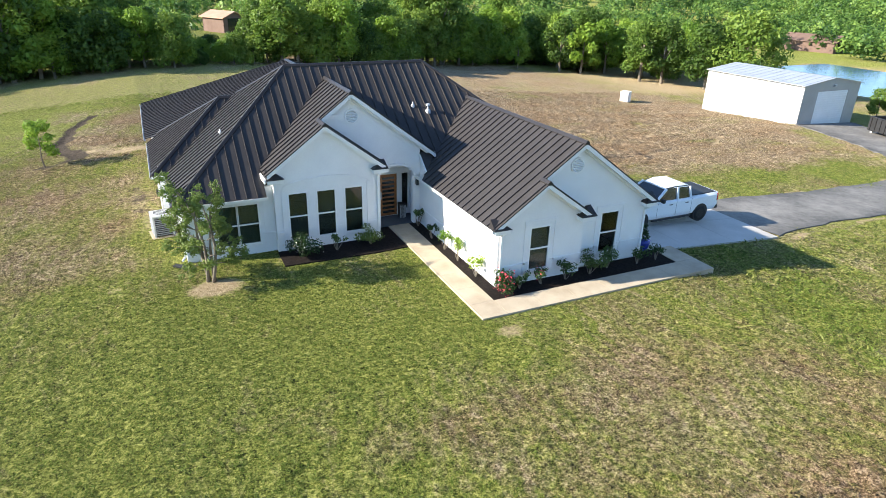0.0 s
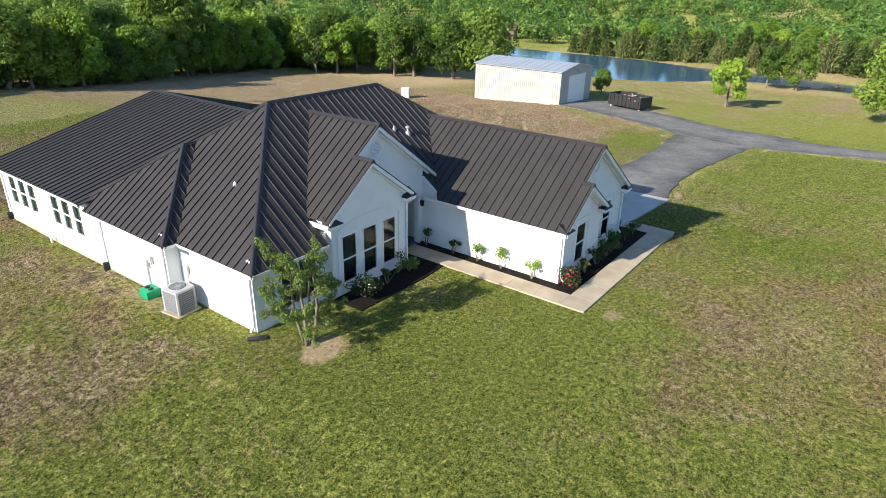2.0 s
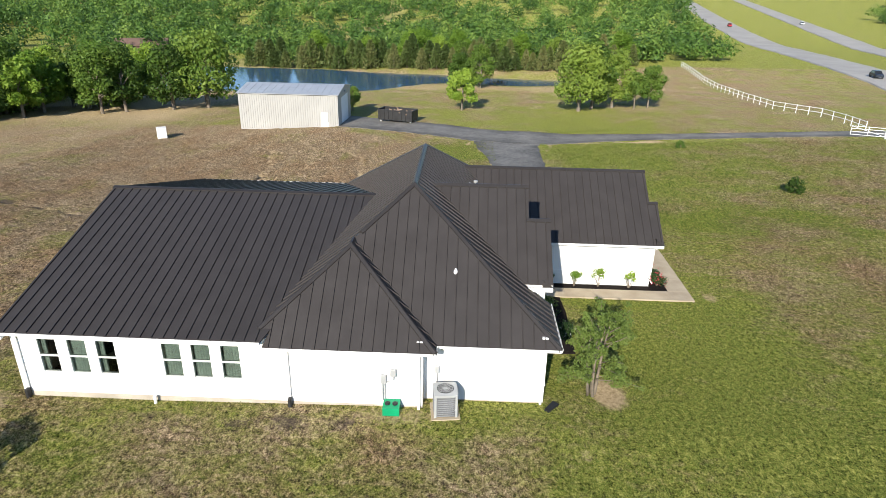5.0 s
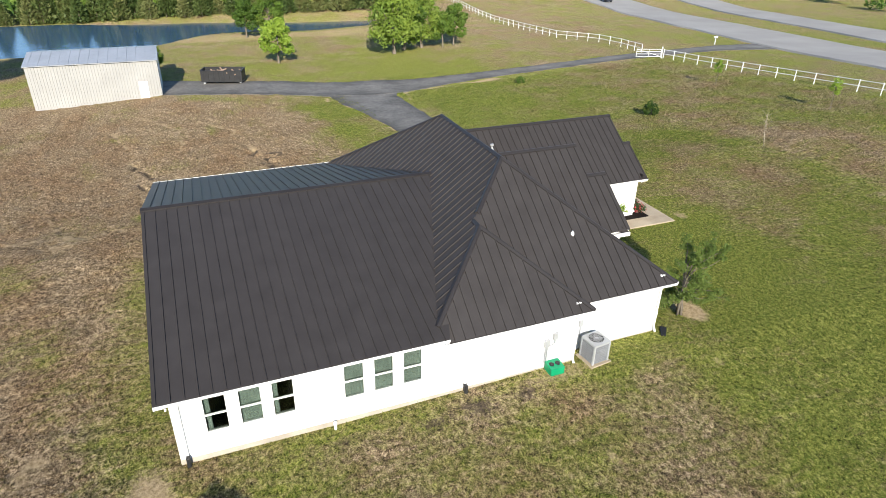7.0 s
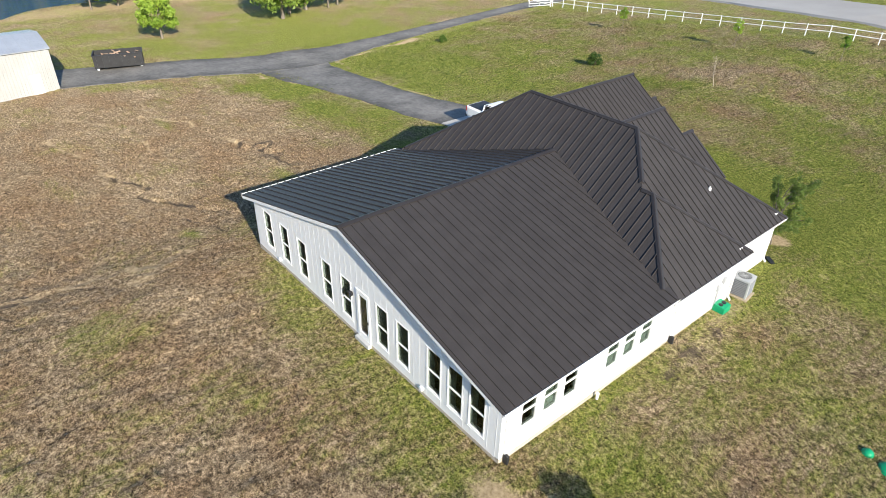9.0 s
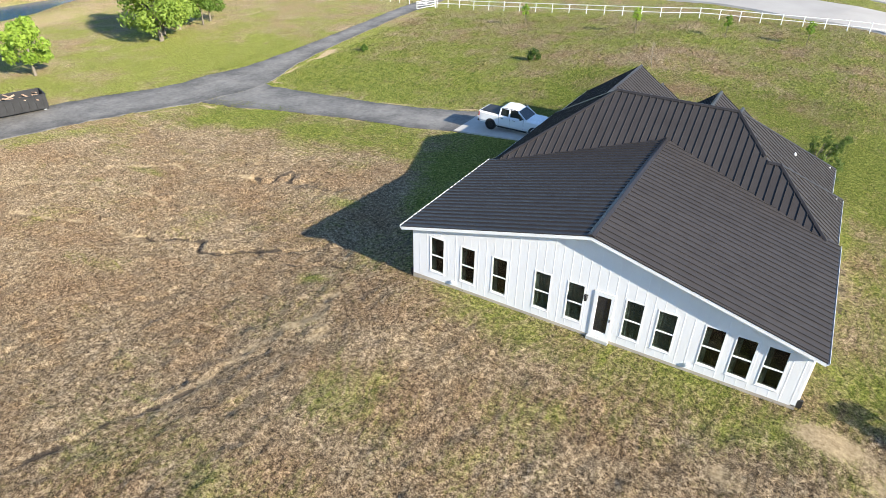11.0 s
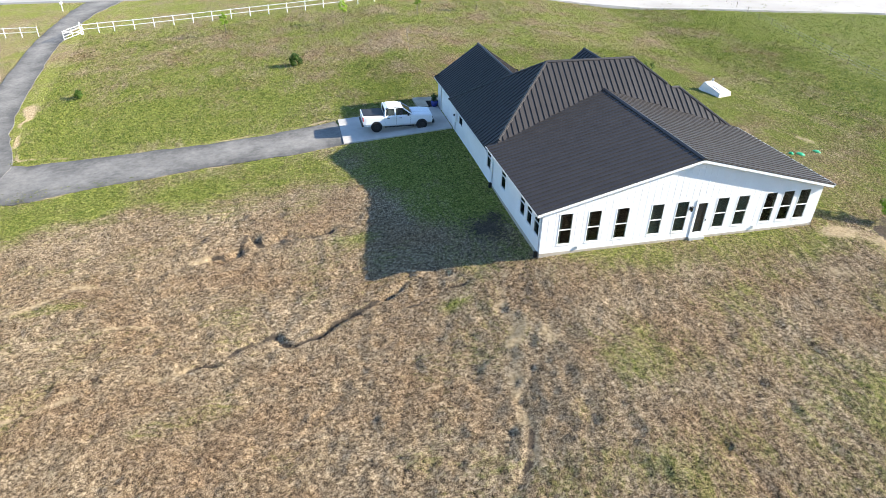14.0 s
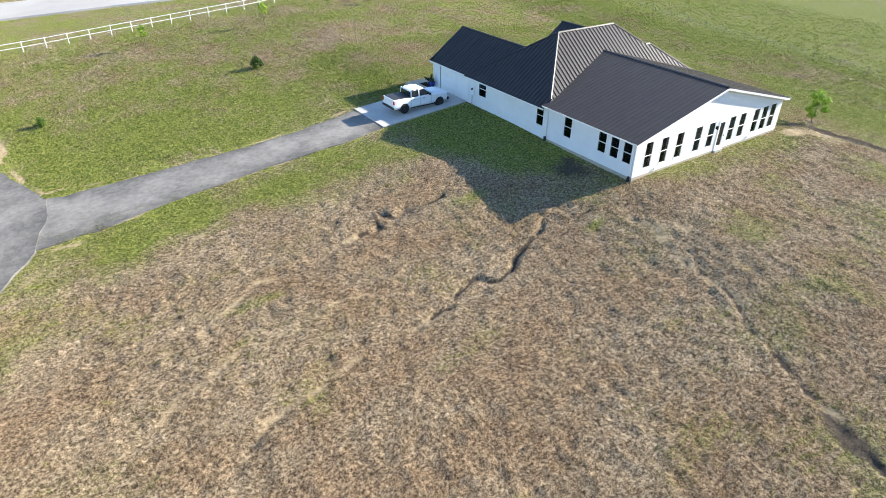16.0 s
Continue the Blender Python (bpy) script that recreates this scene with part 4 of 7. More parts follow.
for c in rear_wins:
    window(c, YR, (0, 1), 0.84, 0.44, 2.47, curtain="full" if 4.5 < c < 11 else "side", split=0.48)
for c in left_wins:
    window(XJ, c, (-1, 0), 0.78, 0.89, 2.38, curtain="full" if c < 14 or c == sorted(left_wins)[-2] else "side")
for y, w, a, b in right_wins:
    window(XR, y, (1, 0), w, a, b)
for c in bay_wins:
    window(c, -0.25, (0, -1), 0.84, 0.44, 2.5)
window(1.63, 0, (0, -1), 0.88, 0.42, 2.18, curtain="full")
window(2.47, 0, (0, -1), 0.88, 0.42, 2.18, curtain="full")
window(12.0, -6.55, (0, -1), 0.92, 0.47, 2.26)
window(15.5, -6.2, (0, -1), 0.92, 0.47, 2.26)
window(9.935, 1.9, (0, -1), 0.38, 0.33, 2.17, mid=False, trim=0.04)


# raised brick bands: arch over the bay windows, belt course, entry arch
def band(x0, x1, y, z0, spring, rise, w=0.09, proud=0.035):
    mb = Mb()
    pts = [(x0, z0), (x0, spring)]
    for k in range(1, 16):
        a = math.pi * (1 - k / 16)
        pts.append(((x0 + x1) / 2 + (x1 - x0) / 2 * math.cos(a), spring + rise * math.sin(a)))
    pts += [(x1, spring), (x1, z0)]
    for (a, b), (c, d) in zip(pts, pts[1:]):
        mb.bar((a, y, b), (c, y, d), w if abs(c - a) < 1e-6 else 2 * proud, 2 * proud if abs(c - a) < 1e-6 else w)
    return part("brick_band", mb, BRICK, house)


band(3.82, 7.4, -0.25, 0.0, 2.62, 0.42)
band(8.22, 9.93, 0.7, 0.0, 2.42, 0.52, 0.12)
for x0, x1, y in ((3.5, 3.78, -0.25), (7.46, 7.95, -0.25), (4.86, 5.18, -0.25), (6.03, 6.34, -0.25), (0, 1.1, 0), (2.95, 3.5, 0), (10.2, 11.5, -6.55), (12.5, 13.95, -6.55), (13.95, 15.0, -6.2), (16.0, XR, -6.2)):
    mb = Mb()
    mb.box(x0, y - 0.03, 0.78, x1, y + 0.02, 0.86)
    part("belt_course", mb, BRICK, house)
for x0, x1, y, z0, z1 in ((0.95, 3.15, 0, 0.36, 2.36), (11.3, 12.7, -6.55, 0.4, 2.42), (14.8, 16.2, -6.2, 0.4, 2.42)):
    mb = Mb()
    for a, b, c, d in ((x0, x0 + 0.09, z0, z1), (x1 - 0.09, x1, z0, z1), (x0, x1, z1, z1 + 0.09)):
        mb.box(a, y - 0.03, c, b, y + 0.02, d)
    part("brick_surround", mb, BRICK, house)
mb = Mb().box(10.165, -6.55, 0.78, 10.205, 0.6, 0.85)
part("belt_course", mb, BRICK, house)

# entry door: five dark lites in a stained wood slab
md = frame_at(9.12, 1.9, (0, -1)) @ Matrix.Translation((0, 0, 0.1))
mb = Mb()
for a, b, c, d in ((-0.47, -0.42, 0, 2.08), (0.42, 0.47, 0, 2.08), (-0.47, 0.47, 2.04, 2.1)):
    mb.box(a, -0.03, c, b, 0.12, d, bev=0.005)
door = part("entry_door", Mb().box(-0.42, 0.02, 0.01, 0.42, 0.065, 2.04, bev=0.004), WOOD, house, "stained wood entry door with dark glass strips", m=md)
part("door_frame", mb, WHITE, door)
for k in range(9):
    z = 0.14 + k * 0.205
    part("pane", Mb().box(-0.3, 0.008, z, 0.3, 0.03, z + 0.115, bev=0.003), CAR_GLASS, door)
part("door_handle", Mb().box(-0.385, -0.03, 0.85, -0.35, 0.02, 1.2, bev=0.008), GALV, door)

# rear glazed door and its lamp
md = frame_at(7.49, YR, (0, 1)) @ Matrix.Translation((0, 0, 0.02))
mb = Mb()
for a, b, c, d in ((-0.46, -0.3, 0, 2.42), (0.3, 0.46, 0, 2.42), (-0.3, 0.3, 2.2, 2.42), (-0.3, 0.3, 0, 0.28)):
    mb.box(a, -0.04, c, b, 0.08, d, bev=0.006)
rd = part("rear_door", mb, WHITE, house, "white rear door with a tall glass pane", m=md)
part("pane", Mb().box(-0.3, 0.02, 0.28, 0.3, 0.03, 2.2), CAR_GLASS, rd)
part("door_handle", Mb().box(0.35, -0.08, 1.0, 0.4, -0.04, 1.14, bev=0.01), BLACK, rd)
part("door_step", Mb().box(-0.5, -0.2, -0.25, 0.5, -0.02, 0.0, bev=0.01), grainy("grey_step_concrete", (0.36, 0.37, 0.36), (0.5, 0.5, 0.49), 5.0, 0.85), rd)


def lantern(x, y, z, n):
    m = frame_at(x, y, n) @ Matrix.Translation((0, 0, z))
    body = part("wall_lantern", Mb().box(-0.06, -0.2, -0.14, 0.06, -0.08, 0.12, bev=0.02), CAR_GLASS, house, "small black wall lantern", m=m)
    part("bracket", Mb().box(-0.05, -0.09, -0.1, 0.05, 0.0, 0.1, bev=0.01), BLACK, body)
    part("cap", Mb().box(-0.08, -0.22, 0.12, 0.08, -0.06, 0.16, bev=0.015), BLACK, body)


for vx in (15.0, 3.6):
    vh = part("dryer_vent", Mb().box(vx - 0.09, YR + 0.003, 0.12, vx + 0.09, YR + 0.09, 0.28, bev=0.02), WHITE, house, "small white wall vent hood")
    part("flap", Mb().box(vx - 0.07, YR + 0.09, 0.1, vx + 0.07, YR + 0.1, 0.2, bev=0.003), WHITE, vh)
lantern(8.28, YR, 1.95, (0, 1))
lantern(10.02, 0.7, 2.05, (0, -1))

# garage door on the right wall
mg = frame_at(XR, -2.72, (1, 0))
gd = part("garage_door", Mb().box(-2.27, 0.06, -0.08, 2.27, 0.1, 2.14), WHITE, house, "white sectional double garage door", m=mg)
for k in range(4):
    part("panel", Mb().box(-2.26, 0.03, -0.07 + k * 0.553, 2.26, 0.062, 0.47 + k * 0.553, bev=0.012), WHITE, gd)
mb = Mb()
for a, b, c, d in ((-2.38, -2.28, -0.1, 2.16), (2.28, 2.38, -0.1, 2.16), (-2.38, 2.38, 2.16, 2.28)):
    mb.box(a, -0.03, c, b, 0.06, d)
part("door_trim", mb, WHITE, gd)

# ---- house: roof ----
def plane(p, gx, gy):
    return (gx, gy, p[2] - gx * p[0] - gy * p[1])


PM, PG, PA = 0.745, 0.697, 0.259
E0, EA = 2.516, 2.768
hip_main = dict(foot=[(-0.29, -0.44), (17.8, -0.44), (17.8, 10.88), (-0.29, 10.88)], planes=[plane((0, -0.44, E0), 0, PM), plane((-0.29, 0, E0), PM, 0), plane((17.8, 0, E0), -PM, 0), plane((0, 10.88, E0), 0, -PM)])
hip_jog = dict(foot=[(-0.84, 3.98), (6, 3.98), (6, 10.88), (-0.84, 10.88)], planes=[plane((0, 3.98, E0), 0, PM), plane((-0.84, 0, E0), PM, 0), plane((0, 10.88, E0), 0, -PM)])
gable_rear = dict(foot=[(-0.914, 10.1), (8.42, 6.9), (17.82, 10.1), (17.82, 19.71), (-0.914, 19.71)], planes=[plane((-0.914, 0, EA), PA, 0), plane((17.82, 0, EA), -PA * 0.993, 0)])
gable_entry = dict(foot=[(3.19, 0.39), (10.85, 0.39), (10.85, 5), (3.19, 5)], planes=[plane((7.025, 0, 6.234), PM, 0), plane((7.025, 0, 6.234), -PM, 0)])
gable_bay = dict(foot=[(3.19, -0.5), (8.22, -0.5), (8.22, 3), (3.19, 3)], planes=[plane((7.025, 0, 6.234), PM, 0), plane((5.636, 0, 5.199), -PM, 0)])
gable_garage = dict(foot=[(9.82, -6.5), (17.62, -6.5), (17.62, 4), (9.82, 4)], planes=[plane((13.73, 0, 5.227), PG, 0), plane((13.73, 0, 5.227), -PG, 0)])
gable_low = dict(foot=[(9.82, -6.9), (14.2, -6.9), (14.2, -3), (9.82, -3)], planes=[plane((13.73, 0, 5.227), PG, 0), plane((11.99, 0, 4.014), -PG, 0)])
solids = [hip_main, hip_jog, gable_rear, gable_entry, gable_bay, gable_garage, gable_low]


def cut(poly, a, b, c):
    """The part of a plan polygon where a*x + b*y + c >= 0."""
    out = []
    for i, p in enumerate(poly):
        q = poly[(i + 1) % len(poly)]
        dp, dq = a * p[0] + b * p[1] + c, a * q[0] + b * q[1] + c
        if dp >= 0:
            out.append(p)
        if (dp > 0 > dq) or (dp < 0 < dq):
            t = dp / (dp - dq)
            out.append((p[0] + (q[0] - p[0]) * t, p[1] + (q[1] - p[1]) * t))
    return out


def area(poly):
    return abs(sum(p[0] * q[1] - q[0] * p[1] for p, q in zip(poly, poly[1:] + poly[:1]))) / 2


def minus(polys, conv):
    """Plan polygons less a convex one."""
    if len(conv) < 3 or area(conv) < 1e-4:
        return polys
    out = []
    for poly in polys:
        rest = poly
        for p, q in zip(conv, conv[1:] + conv[:1]):
            a, b = -(q[1] - p[1]), q[0] - p[0]
            c = -(a * p[0] + b * p[1])
            piece = cut(rest, -a, -b, -c)
            if len(piece) > 2 and area(piece) > 1e-4:
                out.append(piece)
            rest = cut(rest, a, b, c)
            if len(rest) < 3:
                break
    return out


roof = part("roof", Mb().box(7.0, 5.0, 6.55, 9.0, 5.4, 6.58), ROOF_TRIM, house, "dark bronze standing-seam metal roof")
SEAM = 0.406


def roof_faces():
    for i, s in enumerate(solids):
        for k, (a, b, c) in enumerate(s["planes"]):
            poly = s["foot"]
            for m, (a2, b2, c2) in enumerate(s["planes"]):
                if m != k:
                    poly = cut(poly, a2 - a, b2 - b, c2 - c)
            if len(poly) < 3:
                continue
            pieces = [poly]
            if i == 0 and k == 0:
                pieces = minus(pieces, [(3.3, -0.6), (10.22, -0.6), (10.22, 0.66), (3.3, 0.66)])
            for j, o in enumerate(solids):
                if j == i:
                    continue
                eps = 0.002 if j < i else -0.002
                reg = o["foot"]
                for a2, b2, c2 in o["planes"]:
                    reg = cut(reg, a2 - a, b2 - b, c2 - c + eps)
                    if len(reg) < 3:
                        break
                if len(reg) > 2:
                    pieces = minus(pieces, reg)
            yield (a, b, c), pieces


for (a, b, c), pieces in roof_faces():
    g = math.hypot(a, b)
    ux, uy = -b / g, a / g
    ss = [p[0] * ux + p[1] * uy for q in pieces for p in q]
    if not ss:
        continue
    lo = math.floor(min(ss) / SEAM) * SEAM + (0.11 if a else 0.0)
    if lo > min(ss):
        lo -= SEAM
    nrm = Vector((-a, -b, 1)).normalized()
    while lo < max(ss):
        mb, sm = Mb(), Mb()
        for q in pieces:
            st = cut(cut(q, ux, uy, -lo), -ux, -uy, lo + SEAM)
            if len(st) < 3 or area(st) < 2e-3:
                continue
            st = [p for i, p in enumerate(st) if math.hypot(p[0] - st[i - 1][0], p[1] - st[i - 1][1]) > 1e-4]
            if len(st) < 3:
                continue
            zf = lambda x, y: a * x + b * y + c  # noqa: E731
            mb.prism(st, lambda x, y: zf(x, y) - 0.05, zf)
            on = [p for p in st if abs(p[0] * ux + p[1] * uy - lo) < 1e-3]
            if len(on) >= 2:
                on.sort(key=lambda p: p[0] * a + p[1] * b)
                p, r = Vector((*on[0], zf(*on[0]))), Vector((*on[-1], zf(*on[-1])))
                if (r - p).length > 0.15:
                    d = (r - p).normalized()
                    side = d.cross(nrm)
                    pts = [e + side * w + nrm * h for e in (p - d * 0.005, r + d * 0.003) for w, h in ((-0.014, -0.01), (0.014, -0.01), (0.009, 0.048), (-0.009, 0.048))]
                    sm.add(pts, [(0, 1, 2, 3), (7, 6, 5, 4), (0, 4, 5, 1), (1, 5, 6, 2), (2, 6, 7, 3), (3, 7, 4, 0)])
        if mb.v:
            part("roof_panel", mb, ROOF, roof)
        if sm.v:
            part("seam", sm, ROOF, roof)
        lo += SEAM


def cap(p, q, slope, w=0.11):
    """A folded ridge or hip cap."""
    p, q = Vector(p), Vector(q)
    d = (q - p).normalized()
    u = d.cross(Vector((0, 0, 1))).normalized()
    up = Vector((0, 0, 1))
    sec = [(-w, -w * slope + 0.052), (-0.02, 0.066), (0.02, 0.066), (w, -w * slope + 0.052), (w, -w * slope - 0.01), (-w, -w * slope - 0.01)]
    pts = [e + u * a + up * b for e in (p, q) for a, b in sec]
    part("ridge_cap", Mb().add(pts, [(0, 1, 2, 3, 4, 5), (11, 10, 9, 8, 7, 6)] + [(i, (i + 1) % 6, 6 + (i + 1) % 6, 6 + i) for i in range(6)]), ROOF_TRIM, roof)


ZR = E0 + PM * 5.66
XA, XB = -0.29 + 5.66, 17.8 - 5.66
cap((XA, 5.22, ZR), (XB, 5.22, ZR), PM)
cap((-0.29, -0.44, E0), (XA, 5.22, ZR), PM * 0.7)
cap((17.8, -0.44, E0), (XB, 5.22, ZR), PM * 0.7)
cap((XB, 5.22, ZR), (17.0, 10.08, E0 + PM * 0.8), PM * 0.7)
cap((XA, 5.22, ZR), (3.4, 7.19, 5.27), PM * 0.7)
cap((-0.84, 3.98, E0), (2.61, 7.43, 5.086), PM * 0.7)
cap((2.61, 7.43, 5.086), (3.2, 7.43, 5.086), PM)
cap((2.61, 7.43, 5.086), (-0.3, 10.34, 2.92), PM * 0.7)
cap((8.42, 7.3, 5.185), (8.42, 19.73, 5.185), PA, 0.16)
cap((7.025, 0.37, 6.234), (7.025, 4.55, 6.234), PM)
cap((5.636, -0.52, 5.199), (5.636, 0.5, 5.199), PM)
cap((13.73, -6.52, 5.227), (13.73, 3.2, 5.227), PG)
cap((11.99, -6.92, 4.014), (11.99, -6.4, 4.014), PG)


# white fascia, gutters and rakes
def trim(p, q, w, h, name="fascia"):
    mb = Mb()
    mb.bar(p, q, w, h)
    part(name, mb, WHITE, house)


def gutter(p, q):
    mb = Mb()
    p, q = Vector(p), Vector(q)
    d = (q - p).normalized()
    u = d.cross(Vector((0, 0, 1)))
    sec = [(-0.05, -0.13), (0.03, -0.13), (0.06, -0.02), (0.06, 0.0), (0.045, 0.0), (0.02, -0.11), (-0.035, -0.11), (-0.035, 0.0), (-0.05, 0.0)]
    pts = [e + u * a + Vector((0, 0, b)) for e in (p, q) for a, b in sec]
    n = len(sec)
    mb.add(pts, [tuple(range(n)), tuple(range(2 * n - 1, n - 1, -1))] + [(i, (i + 1) % n, n + (i + 1) % n, n + i) for i in range(n)])
    part("gutter", mb, WHITE, house, "white metal eave gutter")


for p, q in (((-0.3, 3.95, E0), (-0.3, -0.44, E0)), ((-0.85, 10.2, E0), (-0.85, 3.98, E0)), ((-0.84, 3.97, E0), (-0.35, 3.97, E0)), ((-0.925, 19.7, EA), (-0.925, 10.1, EA)), ((17.83, 10.1, EA), (17.83, 19.7, EA)),
             ((17.81, 0.3, E0), (17.81, 10.2, E0)), ((17.63, -6.45, 2.515), (17.63, 0.3, 2.515)), ((-0.29, -0.45, E0), (3.2, -0.45, E0)), ((9.81, 0.35, 2.5), (9.81, -6.88, 2.5))):
    gutter(p, q)


def rake(x0, z0, x1, z1, y, depth=0.3):
    """White rake board with the soffit behind it."""
    s = 1 if y > 10 else -1
    mb = Mb()
    mb.add([(x0, y, z0 - 0.06), (x1, y, z1 - 0.06), (x1, y, z1 - 0.24), (x0, y, z0 - 0.24), (x0, y - s * 0.03, z0 - 0.06), (x1, y - s * 0.03, z1 - 0.06), (x1, y - s * 0.03, z1 - 0.24), (x0, y - s * 0.03, z0 - 0.24)],
           [(0, 1, 2, 3), (7, 6, 5, 4), (0, 4, 5, 1), (1, 5, 6, 2), (2, 6, 7, 3), (3, 7, 4, 0)])
    mb.add([(x0, y - s * 0.03, z0 - 0.22), (x1, y - s * 0.03, z1 - 0.22), (x1, y - s * depth, z1 - 0.22), (x0, y - s * depth, z0 - 0.22), (x0, y - s * 0.03, z0 - 0.2), (x1, y - s * 0.03, z1 - 0.2), (x1, y - s * depth, z1 - 0.2), (x0, y - s * depth, z0 - 0.2)],
           [(0, 1, 2, 3), (7, 6, 5, 4), (0, 4, 5, 1), (1, 5, 6, 2), (2, 6, 7, 3), (3, 7, 4, 0)])
    mb.add([(x0, y - s * (depth + 0.0), z0 - 0.2), (x1, y - s * depth, z1 - 0.2), (x1, y - s * depth, z1 - 0.34), (x0, y - s * depth, z0 - 0.34), (x0, y - s * (depth - 0.05), z0 - 0.2), (x1, y - s * (depth - 0.05), z1 - 0.2), (x1, y - s * (depth - 0.05), z1 - 0.34), (x0, y - s * (depth - 0.05), z0 - 0.34)],
           [(0, 1, 2, 3), (7, 6, 5, 4), (0, 4, 5, 1), (1, 5, 6, 2), (2, 6, 7, 3), (3, 7, 4, 0)])
    part("rake_board", mb, WHITE, house, "white rake board")


def hz(s, x):
    return min(a * x + c for a, b, c in s["planes"])


for s, y, xs, d in ((gable_rear, 19.7, (-0.9, 8.42, 17.8), 0.34), (gable_entry, 0.4, (5.75, 7.025, 10.8), 0.3), (gable_bay, -0.49, (3.25, 5.636, 8.15), 0.25), (gable_garage, -6.49, (12.1, 13.73, 17.55), 0.28), (gable_low, -6.89, (9.9, 11.99, 14.1), 0.33)):
    for a, b in zip(xs, xs[1:]):
        rake(a, hz(s, a) + 0.02, b, hz(s, b) + 0.02, y, d)


def cornice(x, y, z, sx, w=0.62, d=0.42):
    """A boxed eave return with its own small metal hip."""
    mb = Mb()
    x0, x1 = (x, x + w) if sx > 0 else (x - w, x)
    box = part("cornice_return", Mb().box(x0, y, z - 0.2, x1, y + d, z - 0.02, bev=0.02), WHITE, house, "white boxed cornice return")
    rise = 0.3
    bx = x0 if sx > 0 else x1
    tip = x1 if sx > 0 else x0
    pts = [(x0 - 0.04, y - 0.05, z - 0.02), (x1 + 0.04, y - 0.05, z - 0.02), (x1 + 0.04, y + d, z - 0.02), (x0 - 0.04, y + d, z - 0.02), (bx, y + d, z + rise), (bx + (tip - bx) * 0.35, y + d, z + rise * 0.95)]
    mb.add(pts, [(0, 1, 5, 4), (1, 2, 5), (0, 4, 3), (2, 3, 4, 5), (0, 3, 2, 1)])
    part("return_roof", mb, ROOF_TRIM, box)


for x, y, z, sx in ((8.2, -0.52, 3.2, -1), (3.25, -0.52, 3.2, 1), (14.2, -6.92, 2.5, -1), (9.86, -6.92, 2.5, 1), (17.6, -6.52, 2.5, -1)):
    cornice(x, y, z, sx)
front_slope = lambda x, y: E0 + PM * (y + 0.44)  # noqa: E731
part("return_roof", Mb().prism([(10.17, -0.12), (10.95, 0.72), (10.17, 0.72)], lambda x, y: front_slope(x, y) - 0.04, lambda x, y: front_slope(x, y) + 0.012), ROOF, roof)
part("wall", Mb().prism([(10.2, -0.1), (10.32, -0.1), (10.32, 0.72), (10.2, 0.72)], 2.745, lambda x, y: front_slope(x, y) - 0.05), BRICK, house)
mb = Mb()
mb.bar((10.15, -0.16, front_slope(0, -0.16) - 0.06), (10.15, 0.66, front_slope(0, 0.66) - 0.06), 0.04, 0.15)
part("rake_board", mb, WHITE, house)
part("fascia", Mb().box(10.78, 0.4, 3.2, 10.85, 0.72, 3.4), WHITE, house)
part("fascia", Mb().box(3.13, -0.5, 3.05, 3.2, 0.9, 3.22), WHITE, house)
part("fascia", Mb().box(8.2, -0.5, 3.02, 8.27, 0.6, 3.2), WHITE, house)


def round_vent(x, y, z, r=0.3):
    m = frame_at(x, y, (0, -1)) @ Matrix.Translation((0, 0, z))
    n = 28
    mb = Mb()
    pts = []
    for rr, yy in ((r, 0.0), (r, -0.04), (r - 0.05, -0.05), (r - 0.06, 0.0)):
        pts += [(rr * math.cos(2 * math.pi * i / n), yy, rr * math.sin(2 * math.pi * i / n)) for i in range(n)]
    mb.add(pts, [(k * n + i, k * n + (i + 1) % n, (k + 1) * n + (i + 1) % n, (k + 1) * n + i) for k in range(3) for i in range(n)])
    v = part("gable_vent", mb, WHITE, house, "round white louvred gable vent", m=m)
    # grey disc added to stand in for the shade between the slats
    part("vent_screen", Mb().tube([(0, 0.0, 0), (0, -0.006, 0)], r - 0.06, 24), GALV, v)
    for k in range(7):
        z = -r + 0.1 + k * (2 * r - 0.2) / 6
        hw = math.sqrt(max(0.0, (r - 0.06) ** 2 - z * z))
        part("slat", Mb().prism([(-hw, -0.045), (hw, -0.045), (hw, -0.008), (-hw, -0.008)], lambda x, y: z - 0.012 + y * 0.5, lambda x, y: z + 0.008 + y * 0.5), WHITE, v)


round_vent(7.09, 0.7, 5.2)
round_vent(13.62, -6.2, 4.3)


def downspout(x, y, z1, n, foot=True, z0=0.0):
    m = frame_at(x, y, n)
    mb = Mb()
    mb.box(-0.045, -0.085, z0 + 0.25, 0.045, -0.02, z1 - 0.25, bev=0.01)
    mb.bar((0, -0.05, z1 - 0.27), (0, -0.3, z1 - 0.08), 0.08, 0.06)
    mb.bar((0, -0.05, z0 + 0.27), (0, -0.2, z0 + 0.08), 0.08, 0.06)
    ds = part("downspout", mb, WHITE, house, "white metal downspout", m=m)
    if foot:
        part("boot", Mb().box(-0.06, -0.24, z0 - 0.1, 0.06, -0.02, z0 + 0.3, bev=0.02), BLACK, ds, "black plastic drain boot")


for x, y, z1, n, fo, z0 in ((XJ, 9.3, E0, (-1, 0), True, 0.0), (XJ, 4.58, E0, (-1, 0), False, -0.05), (XL, 0.12, E0, (-1, 0), False, 0.0), (XJ, 19.1, EA, (-1, 0), True, -0.05), (XR, 19.15, EA, (1, 0), True, -0.2), (XR, 10.35, EA, (1, 0), True, -0.1),
                            (7.85, -0.25, 3.1, (0, -1), False, 0.0), (10.32, -6.55, 2.4, (0, -1), False, 0.1), (17.22, -6.2, 2.4, (0, -1), False, 0.05)):
    downspout(x, y, z1, n, fo, z0)

